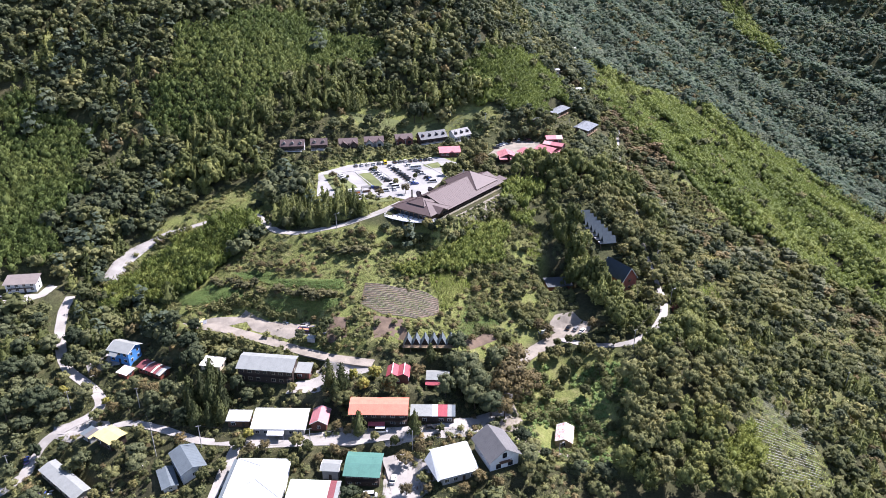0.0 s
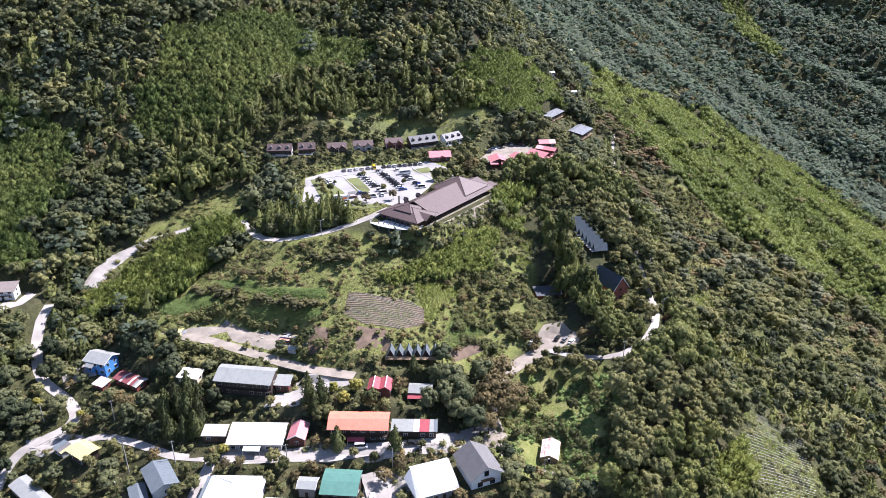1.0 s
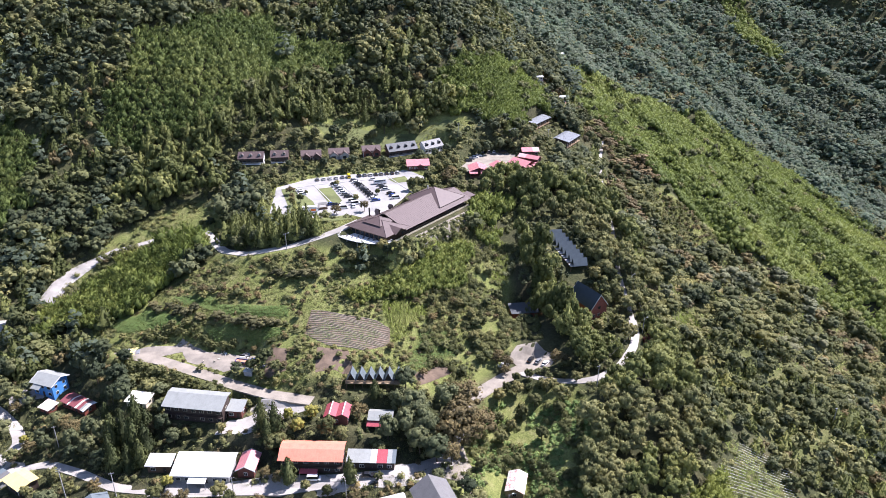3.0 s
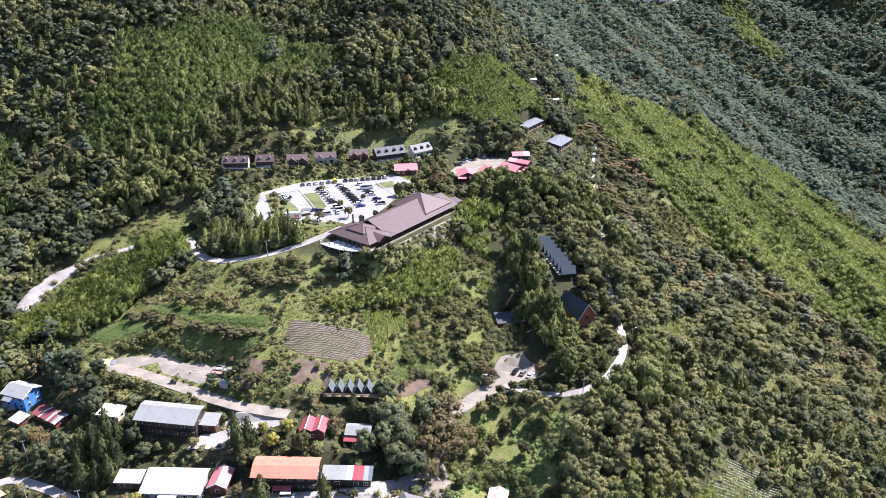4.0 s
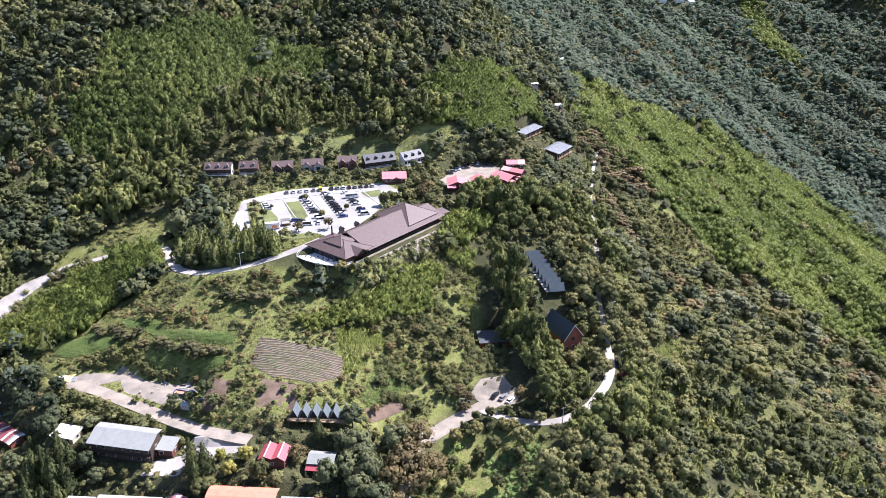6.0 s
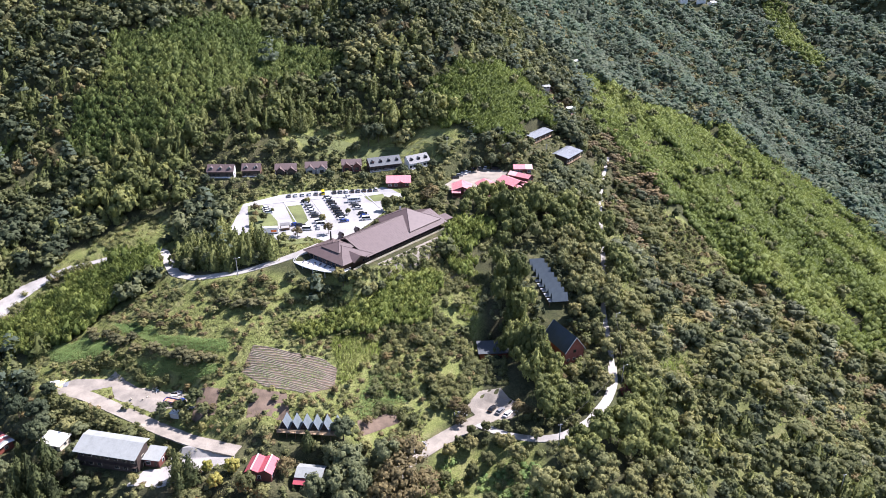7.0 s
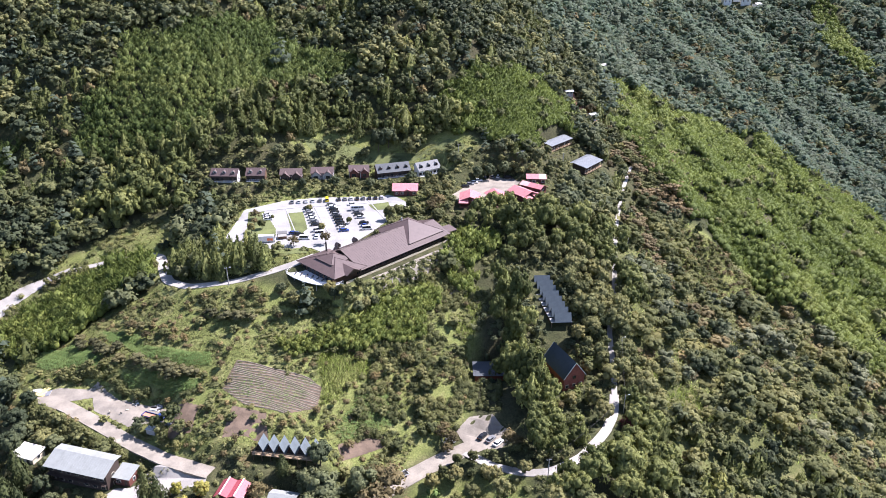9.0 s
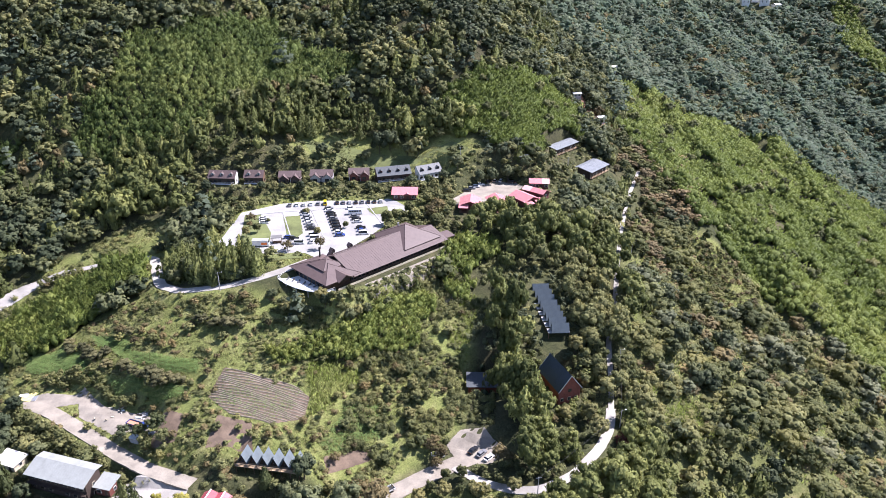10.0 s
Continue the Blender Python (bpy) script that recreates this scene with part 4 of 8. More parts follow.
for k in range(15):
    u = -10.5 + 21 * k / 14
    kk.box(u - 0.05, u + 0.05, -3.38, -3.28, 2.5, 3.5)
kk.box(-10.6, 10.6, -3.4, -3.26, 3.45, 3.55)
kk.box(-10.6, 10.6, -3.4, -3.26, 2.95, 3.03)
part("railing", kk, M_LWOOD, deck)
for k in range(6):
    tent(x - 8.6 + 3.45 * k, y + 0.6, z + 2.5, 89, 3.3, 4.6, 3.7, "slate grey metal A-frame tent cabin on a timber deck", "tent cabins on the deck")

for k in range(8):
    f = k / 7
    cx, cy, cz = 73.6 + 8.6 * f, 343.5 - 23.0 * f, 14.6 - 4.6 * f
    tent(cx, cy, cz, 12, 3.3, 6.4, 3.3, "grey metal A-frame cabin in a stepped row", "stepped row of tent cabins")
    d = thing("deck", cx - 3.4, cy - 0.7, cz, 12, "small timber deck in front of a tent cabin", "deck", "cabin decks")
    part("platform", Kit().box(-1.6, 6.9, -1.6, 1.6, -0.3, -0.02), M_GREY, d)
    kk = Kit()
    for u in (-1.3, 6.8):
        for v in (-1.4, 1.4):
            kk.box(u - 0.12, u + 0.12, v - 0.12, v + 0.12, -5.0, -0.3)
    part("stilt", kk, M_WOOD, d)

# ---------------------------------------------------------------- barn and flat shed in the hollow
h = house("dark_barn", "barn", "steep dark blue roofed barn with red board gable", "barn", [(-1, 5.5), (0, 11.6), (1, 5.5)], R_DBLUE, M_REDWOOD, storeys=1, win=0, side_win=0, over=0.5, end_over=0.5, fascia=M_WHITE, doors=0, rib=0.6)
for hgt, n, w in ((1.2, 3, 1.3), (4.6, 1, 1.3)):
    for k in range(n):
        window(h, -7.25, (k - (n - 1) / 2) * 2.8, hgt, w, 1.3, "left", M_CREAM if n > 1 else M_DWOOD)
kk = Kit()
for k in range(22):
    hh = -1 + k * 0.55
    half = 4.2 if hh < 5.6 else max(0.1, 4.2 * (11.2 - hh) / 5.8)
    kk.box(-7.29, -7.26, -half, half, hh, hh + 0.05)
part("weatherboard", kk, M_MAROON_WALL, h)
house("flat_shed", "shed", "low open shed with a flat slate grey roof", "shed", [(-1, 3.8), (1, 4.4)], R_SLATE, M_REDWOOD, win=2, over=0.8)

# ---------------------------------------------------------------- cabins above the car park
for key, n in (("cabin_a", 3), ("cabin_b", 2)):
    x, y, length, depth, heading, z, _ = PLOTS[key]
    h = house(key, "cabin", "dark timber cabin with brown roof and white-sided dormers", "cabin", [(-1, 3.4), (0.25, 6.4), (1, 4.4)], R_BROWN, M_WHITE if n == 3 else M_WOOD, win=n * 2, over=1.0, end_over=0.3, group="row of guest cabins", win_mat=M_DWOOD)
    dormers(h, n, -length / 2, length / 2, -1.7, 4.6, R_BROWN, M_WHITE)
    part("wall", Kit().box(-length / 2 + 0.4, length / 2 - 0.4, -2.3, -2.15, -1, 3.2), M_DWOOD, h, "dark timber front")
    balcony(h, -length / 2 + 0.3, length / 2 - 0.3, -3.6, -2.2, 0.4, M_WHITE)
for key, wall in (("cabin_c", M_DWOOD), ("cabin_d", M_GREY), ("cabin_e", M_MAROON_WALL)):
    x, y, length, depth, heading, z, _ = PLOTS[key]
    h = house(key, "cabin", "guest cabin with brown roof and two front gables", "cabin", [(-1, 3.6), (0.2, 5.8), (1, 4.2)], R_BROWN, wall, win=4, over=0.8, end_over=0.4, group="row of guest cabins", win_mat=M_WHITE)
    for s in (-1, 1):
        c = s * length / 4
        g = part("porch", Kit().solid([(c - 2.2, -4.3, -1.5), (c + 2.2, -4.3, -1.5), (c + 2.2, -4.3, 3.0), (c, -4.3, 4.7), (c - 2.2, -4.3, 3.0)], [(c - 2.2, -2.0, -1.5), (c + 2.2, -2.0, -1.5), (c + 2.2, -2.0, 3.0), (c, -2.0, 4.7), (c - 2.2, -2.0, 3.0)]), wall, h)
        kk = Kit()
        for q in (-1, 1):
            kk.slab([(c + q * 2.7, -4.8, 2.8), (c, -4.8, 5.0), (c, 0.2, 5.0), (c + q * 2.7, -1.6, 2.8)], 0.1)
        part("porch_roof", kk, R_BROWN, g)
        part("pane", Kit().box(c - 1.0, c + 1.0, -4.36, -4.28, 0.8, 2.4), M_GLASS, g)
        part("trim", Kit().box(c - 2.25, c - 2.1, -4.36, -4.28, -1.5, 3.0), M_WHITE, g)
for key, n in (("cabin_f", 4), ("cabin_g", 3)):
    x, y, length, depth, heading, z, _ = PLOTS[key]
    h = house(key, "cabin", "long cabin with slate grey roof and gabled dormers", "cabin", [(-1, 3.4), (0.3, 7.0), (1, 4.6)], R_SLATE, M_DWOOD if n == 4 else M_WHITE, win=n * 2, over=1.0, end_over=0.3, group="row of guest cabins", win_mat=M_DWOOD)
    dormers(h, n, -length / 2, length / 2, -1.9, 4.9, R_SLATE, M_DWOOD)
    balcony(h, -length / 2 + 0.3, length / 2 - 0.3, -3.9, -2.4, 0.4, M_WHITE)
h = house("pink_cabin", "cabin", "dark red cabin under a faded pink-red metal roof", "cabin", [(-1, 2.9), (0.1, 5.2), (1, 3.3)], R_PINK, M_MAROON_WALL, win=4, over=0.8)
kk = Kit()
for q in (-1, 1):
    kk.slab([(1.2 + q * 2.4, -4.9, 2.5), (1.2, -4.9, 3.7), (1.2, -0.6, 3.9), (1.2 + q * 2.4, -3.0, 2.6)], 0.1)
part("porch_roof", kk, R_PINK, h)

for key in ("red_a", "red_b", "red_c"):
    x, y, length, depth, heading, z, _ = PLOTS[key]
    h = house(key, "cabin", "dark timber cabin under a red metal gable roof", "cabin", [(-1, 3.0), (0, 5.0), (1, 3.0)], R_PINK, M_MAROON_WALL, win=3, side_win=2, over=0.9, end_over=1.2, group="red-roofed cabins")
    for s in (-1, 1):
        c = s * 3.1
        kk = Kit()
        kk.slab([(-length / 2 - 2.2, c - 2.3, 2.5), (-length / 2 - 2.2, c + 2.3, 2.5), (-length / 2 + 1.4, c + 2.3, 3.3), (-length / 2 + 1.4, c - 2.3, 3.3)], 0.1)
        pr = part("porch_roof", kk, R_PINK, h)
        kk = Kit()
        for v in (c - 2.0, c + 2.0):
            kk.box(-length / 2 - 2.0, -length / 2 - 1.85, v - 0.07, v + 0.07, -2.5, 2.45)
        part("post", kk, M_WOOD, pr)
    part("terrace", Kit().box(-length / 2 - 2.0, -length / 2 + 1.2, -5.0, 5.0, -0.2, 0.0), M_WOOD, h)
for key in ("red_d", "red_e"):
    house(key, "cabin", "dark timber cabin under a faded red metal roof", "cabin", [(-1, 3.0), (0.15, 4.6), (1, 3.2)], R_PINK, M_MAROON_WALL, win=4, over=0.7, group="red-roofed cabins", sheets=[(5, R_PINK), (3, sheet("roof_pale_pink", (0.70, 0.42, 0.40)))])

for key, hgt in (("stilt_a", (4.2, 5.4)), ("stilt_b", (4.4, 6.0))):
    x, y, length, depth, heading, z, _ = PLOTS[key]
    h = house(key, "stilt_house", "timber house on stilts under a pale blue-grey roof", "house", [(-1, hgt[0]), (0.55, hgt[1]), (1, hgt[1] - 0.3)], sheet("roof_dull_blue_grey", (0.185, 0.2, 0.21)), M_DWOOD, win=6, over=1.6, end_over=0.8, ground_drop=0.0)
    balcony(h, -length / 2 + 0.5, length / 2 - 0.5, -depth / 2 + 0.1, -depth / 2 + 1.8, 0.9, M_LWOOD)
    kk = Kit()
    for i in range(6):
        u = -length / 2 + 1 + (length - 2) * i / 5
        kk.box(u - 0.12, u + 0.12, -depth / 2 + 0.4, -depth / 2 + 0.64, -4, hgt[0] - 0.1)
    part("stilt", kk, M_DWOOD, h)

# ---------------------------------------------------------------- the long lodge
lodge = thing("lodge", -4.3, 309.3, 25.0, 54.3, "long hillside lodge under a brown metal roof with glazed gallery", "lodge")
part("wall", Kit().box(-1.5, 58, 1.2, 18, -5, 3.7), M_WOOD, lodge, "brown timber walls")
part("wall", Kit().box(-2.4, 10, 1.2, 22, -3, 3.7), M_WOOD, lodge)
for a, b in (((-1.6, 3.6), (11.3, 8.4)), ((11.3, 8.4), (20.5, 4.2))):
    part("roof_panel", roof_strip(Kit(), 9.5, 46, a, b, rib=1.2, lip=0.03), R_BROWN, lodge)
caps(lodge, [((9.5, 11.3, 8.45), (42, 11.3, 8.45))], R_BROWN, 0.14)
caps(lodge, hip_roof(lodge, -3.6, 13, -0.9, 23.6, 4.0, 7.4, 8.5, 14.0, "v", R_BROWN), R_BROWN)
caps(lodge, hip_roof(lodge, 0.6, 11.0, 6.0, 16.5, 6.2, 8.1, 11.0, 11.6, "v", R_BROWN), R_BROWN)
for q in (-1, 1):
    part("porch_roof", Kit().slab([(5.2 + q * 3.6, -2.0, 3.9), (5.2, -2.0, 5.9), (5.2, 5.5, 6.1), (5.2 + q * 3.6, 1.6, 4.2)][::q], 0.12), R_BROWN, lodge)
    part("barge_board", Kit().solid([(5.2, -2.1, 5.65), (5.2, -1.98, 5.65), (5.2 + q * 3.7, -1.98, 3.6), (5.2 + q * 3.7, -2.1, 3.6)], [(5.2, -2.1, 5.97), (5.2, -1.98, 5.97), (5.2 + q * 3.7, -1.98, 3.92), (5.2 + q * 3.7, -2.1, 3.92)]), M_DWOOD, lodge)
part("gable_wall", Kit().solid([(2.2, -1.2, 3.5), (8.2, -1.2, 3.5), (5.2, -1.2, 5.6)], [(2.2, -1.0, 3.5), (8.2, -1.0, 3.5), (5.2, -1.0, 5.6)]), M_DWOOD, lodge)
for (v0, z0), (v1, z1) in (((-1.7, 3.6), (11.3, 8.4)), ((11.3, 8.4), (20.6, 4.2))):
    part("barge_board", Kit().solid([(9.3, v0, z0 - 0.5), (9.48, v0, z0 - 0.5), (9.48, v1, z1 - 0.5), (9.3, v1, z1 - 0.5)], [(9.3, v0, z0 + 0.08), (9.48, v0, z0 + 0.08), (9.48, v1, z1 + 0.08), (9.3, v1, z1 + 0.08)]), M_DWOOD, lodge)
caps(lodge, hip_roof(lodge, 38, 59, 0.8, 23.5, 5.0, 10.2, 48.3, 48.7, "u", R_BROWN), R_BROWN)
for a, b in (((-1.6, 3.6), (9.0, 7.4)), ((9.0, 7.4), (18.5, 4.2))):
    part("roof_panel", roof_strip(Kit(), 45.9, 61, a, b, rib=1.2, lip=0.03), R_BROWN, lodge)
part("roof_panel", Kit().slab([(60.5, -0.5, 4.0), (66.5, -0.5, 3.6), (66.5, 4.6, 4.6), (60.5, 4.6, 4.9)], 0.15), R_BROWN, lodge)
for u, v in ((13, 17.5), (16, 20.5), (24.5, 19.5)):
    dormers(lodge, 1, u - 1, u + 1, v, 4.6, R_BROWN, M_DWOOD, 1.8, 1.6, 1.8)
part("chimney", Kit().post((9.0, 20, 3.5), (9.0, 20, 9.4), 0.35, 10), M_BLACK, lodge)
part("vent", Kit().post((47.5, 15.5, 8.0), (47.5, 15.5, 10.4), 0.4, 10), M_METAL, lodge)
kk = Kit()
for k in range(40):
    u = 8.6 + 1.25 * k
    kk.box(u - 0.07, u + 0.07, -0.55, -0.41, -0.1, 3.5)
part("gallery_post", kk, M_DWOOD, lodge)
part("gallery_floor", Kit().box(2, 60, -0.9, 1.2, -0.35, -0.1), M_LWOOD, lodge)
kk = Kit()
kk.box(2, 60, -0.92, -0.82, 0.75, 0.85)
kk.box(2, 60, -0.9, -0.86, -0.3, 0.7)
part("gallery_parapet", kk, M_CREAM, lodge, "pale boarded gallery parapet")
for k in range(24):
    window(lodge, 10.0 + 2.0 * k, 1.2, 0.9, 1.7, 2.0, "front", M_DWOOD)
for k in range(7):
    window(lodge, -2.4, 3.4 + 2.7 * k, 0.2, 2.2, 2.9, "left", M_DWOOD)
kk = Kit()
for k in range(10):
    u = 3 + 6.2 * k
    kk.post((u, -0.5, -9), (u, -0.5, -0.3), 0.22, 8)
part("pillar", kk, M_CREAM, lodge)

# the curved terrace before the lodge's west end
terrace = thing("terrace", 0, 0, 26.0, 0, "curved white-railed terrace with loungers and tables", "terrace")
rim = [(-3.2, 309.0), (-4.6, 307.2), (-8.5, 306.2), (-13.5, 306.6), (-19, 308.4), (-24, 311.2), (-28.2, 314.6), (-27.2, 318.0), (-25.2, 320.8)]
part("platform", Kit().slab([(a, b, 0.0) for a, b in rim], 0.3), M_WHITE, terrace, "pale terrace floor")
kk, kp = Kit(), Kit()
for (a, b), (c, d) in zip(rim[:-1], rim[1:]):
    n = max(1, int(math.hypot(c - a, d - b) / 1.0))
    for i in range(n):
        px, py = a + (c - a) * i / n, b + (d - b) * i / n
        kk.box(px - 0.04, px + 0.04, py - 0.04, py + 0.04, 0, 1.1)
    kk.post((a, b, 1.1), (c, d, 1.1), 0.05, 6)
    kk.post((a, b, 0.55), (c, d, 0.55), 0.03, 6)
    kp.post((a * 0.98 - 0.3, b + 0.6, -9), (a * 0.98 - 0.3, b + 0.6, -0.3), 0.18, 8)
part("railing", kk, M_WHITE, terrace)
part("pillar", kp, M_CONC, terrace)


# ---------------------------------------------------------------- far huts on the crest and across the valley
def far_hut(x, y, length, depth, high, heading, roof, wall, label, group):
    th = thing("hut", x, y, gz1(x, y) + 1.0, heading, label, "hut", group)
    part("wall", Kit().box(-length / 2, length / 2, -depth / 2, depth / 2, -4, high), wall, th)
    k = Kit()
    for s in (-1, 1):
        k.slab([(-length / 2 - 0.5, s * (depth / 2 + 0.6), high - 0.2), (length / 2 + 0.5, s * (depth / 2 + 0.6), high - 0.2), (length / 2 + 0.5, 0, high + depth * 0.22), (-length / 2 - 0.5, 0, high + depth * 0.22)][::s], 0.15)
    part("roof", k, roof, th)
    for u in (-length / 4, length / 4):
        part("window", Kit().box(u - 0.6, u + 0.6, -depth / 2 - 0.05, -depth / 2 + 0.05, high * 0.35, high * 0.75), M_GLASS, th)
    return th


for x, y, a in ((358, 1312, 10), (378, 1326, -20), (396, 1346, 15), (408, 1322, 40), (386, 1310, -5)):
    far_hut(x, y, 13, 9, 7.5, a, R_WHITE, M_WHITE, "pale house of a far hamlet across the valley", "far hamlet")
far_hut(104, 546, 4.5, 3.2, 2.8, 30, R_WHITE, M_WHITE, "small white hut on the crest", "crest huts")
far_hut(88, 560, 5, 3, 2.4, 20, R_WHITE, M_GREY, "small white hut on the crest", "crest huts")
far_hut(115, 649, 13, 3, 2.6, 48, R_CREAMY, M_WHITE, "long pale shed on the crest", "crest huts")

# ---------------------------------------------------------------- plants
RNG = np.random.default_rng(11)


def ico_arrays():
    bm = bmesh.new()
    bmesh.ops.create_icosphere(bm, subdivisions=1, radius=1.0)
    v = np.array([p.co for p in bm.verts])
    f = np.array([[q.index for q in p.verts] for p in bm.faces])
    bm.free()
    return v, f


ICO_V, ICO_F = ico_arrays()


def unit(v):
    return v / (np.linalg.norm(v, axis=1)[:, None] + 1e-9)


def leaf_cards(centres, normals, size, rng, spread=0.38, stretch=1.0, along=None, soft=0.6, slim=0.8):
    """One card (a triangle) a spray of leaves, near tangent to the crown's surface; its shading leans to the crown's own roundness."""
    n = len(centres)
    nr = unit(normals + rng.normal(0, spread, (n, 3)))
    a = np.cross(nr, rng.normal(0, 1, (n, 3)))
    if along is not None:
        a = along + rng.normal(0, 0.2, (n, 3))
        nr = unit(nr - a * (nr * a).sum(1)[:, None] / (a * a).sum(1)[:, None])
    a = unit(a)
    b = np.cross(nr, a)
    s = (size * rng.uniform(0.65, 1.35, n))[:, None]
    v = np.stack([centres + a * s * stretch, centres - a * s * 0.5 + b * s * slim, centres - a * s * 0.5 - b * s * slim], 1)
    ns = unit(soft * unit(normals) + (1 - soft) * nr)
    return v.reshape(-1, 3), np.arange(3 * n).reshape(-1, 3), np.repeat(ns, 3, 0)


def join_arrays(parts):
    vs, fs, ns, o = [], [], [], 0
    for v, f, n in parts:
        vs.append(v)
        fs.append(f + o)
        ns.append(n)
        o += len(v)
    v, f, n = np.concatenate(vs), np.concatenate(fs), np.concatenate(ns)
    turn = (np.cross(v[f[:, 1]] - v[f[:, 0]], v[f[:, 2]] - v[f[:, 0]]) * n[f].mean(1)).sum(1) < 0
    f[turn] = f[turn][:, ::-1]
    return v, f, n


def lump(c, r, rng, squash=0.85):
    v = ICO_V * (1 + rng.normal(0, 0.10, (len(ICO_V), 1))) * r * np.array([1, 1, squash]) + c
    return v, ICO_F, ICO_V.copy()


def clump_crown(rng, cs, rs, cards, size, cover, spread, squash=0.85, soft=0.6, core=None, heart=0.45, down=0.25):
    """Sprays of leaves on a set of billows, each round a leafy core of its own."""
    parts = [lump(c, r * cover, rng, squash) for c, r in list(zip(cs, rs))[:core]]
    w = rs**2 / (rs**2).sum()
    pick = rng.choice(len(cs), cards, p=w)
    d = rng.normal(0, 1, (cards, 3))
    d[:, 2] = abs(d[:, 2]) * 1.15 - down
    out = cs[pick] - np.array([0, 0, heart])
    d = unit(unit(d) + 0.55 * unit(out))
    p = cs[pick] + d * np.array([1, 1, squash]) * (rs[pick] * rng.uniform(0.78, 1.12, cards))[:, None]
    parts.append(leaf_cards(p, unit(0.7 * d + 0.8 * unit(out)), size, rng, spread, soft=soft))
    v, f, n = join_arrays(parts)
    return v / np.array([1, 1, v[:, 2].max()]), f, n


def broad_crown(rng, lumps, cards, size, low=0.28, cover=0.86, spread=0.45, core=None, soft=0.6):
    """A rounded crown of unit height and about unit width, of several uneven billows."""
    mid = (1 + low) / 2 - 0.04
    cs, rs = [(0, 0, mid)], [0.27]
    turn = rng.uniform(0, 6.283)
    for k in range(lumps):
        t = (k + 0.5) / lumps
        up = 1.0 - 1.5 * t
        ring = math.sqrt(max(0.0, 1 - up * up))
        a = turn + k * 2.4 + rng.uniform(-0.4, 0.4)
        reach = rng.uniform(0.72, 1.12)
        cs.append((0.34 * ring * reach * math.cos(a), 0.34 * ring * reach * math.sin(a), mid + (0.93 - mid - 0.08) * up * reach))
        rs.append(rng.uniform(0.13, 0.21) * (1.25 if lumps < 5 else 1.0))
    return clump_crown(rng, np.array(cs), np.array(rs), cards, size, cover, spread, core=core, heart=mid - 0.12, soft=soft)


def conifer_crown(rng, tiers, cards, size, width=0.36, full=0.5):
    """A tapering crown of unit height, of many drooping branch ends round a slim core."""
    k = tiers * 4
    t = (np.arange(k) + 0.5) / k
    a = np.arange(k) * 2.4 + rng.uniform(-0.5, 0.5, k)
    r = width * (1 - t) ** 0.75 * rng.uniform(0.62, 1.0, k)
    cs = np.stack([r * np.cos(a), r * np.sin(a), 0.1 + 0.84 * t], 1)
    rs = (0.045 + 0.115 * (1 - t)) * rng.uniform(0.8, 1.2, k)
    n = 7
    ring = np.arange(n) * 2 * math.pi / n
    body = [np.stack([width * full * (1 - h) ** 0.85 * np.cos(ring + h), width * full * (1 - h) ** 0.85 * np.sin(ring + h), np.full(n, h)], 1) for h in (0.06, 0.35, 0.93)]
    ix = np.arange(3 * n).reshape(3, n)
    f = [(ix[q, j], ix[q, (j + 1) % n], ix[q + 1, (j + 1) % n]) for q in range(2) for j in range(n)] + [(ix[q, j], ix[q + 1, (j + 1) % n], ix[q + 1, j]) for q in range(2) for j in range(n)]
    cone = np.concatenate(body)
    cn = unit(cone * np.array([1, 1, 0]) + np.array([0, 0, width * 0.6]))
    pick = rng.choice(k, cards, p=rs**2 / (rs**2).sum())
    d = rng.normal(0, 1, (cards, 3))
    out = np.stack([np.cos(a), np.sin(a), np.full(k, 0.45)], 1)[pick]
    d = unit(unit(d) + 0.8 * unit(out))
    p = cs[pick] + d * np.array([1, 1, 0.9]) * rs[pick][:, None] * rng.uniform(0.7, 1.1, (cards, 1))
    v, f, nn = join_arrays([(cone, np.array(f), cn), leaf_cards(p, unit(d + 0.6 * out), size, rng, 0.4, 1.3)])
    return v / np.array([1, 1, v[:, 2].max()]), f, nn


def pine_crown(rng, plates, cards, size):
    """A pine of unit height: flat plates of needles in tiers, open between."""
    t = (np.arange(plates) + 0.6) / plates
    a = np.arange(plates) * 2.4 + rng.uniform(-0.5, 0.5, plates)
    r = 0.30 * (1.02 - t) ** 0.6 * rng.uniform(0.5, 1.0, plates)
    cs = np.stack([r * np.cos(a), r * np.sin(a), 0.18 + 0.74 * t], 1)
    rs = 0.11 + 0.10 * (1 - t)
    return clump_crown(rng, cs, rs, cards, size, 0.8, 0.35, squash=0.42, soft=0.85, core=4, heart=0.4, down=0.1)


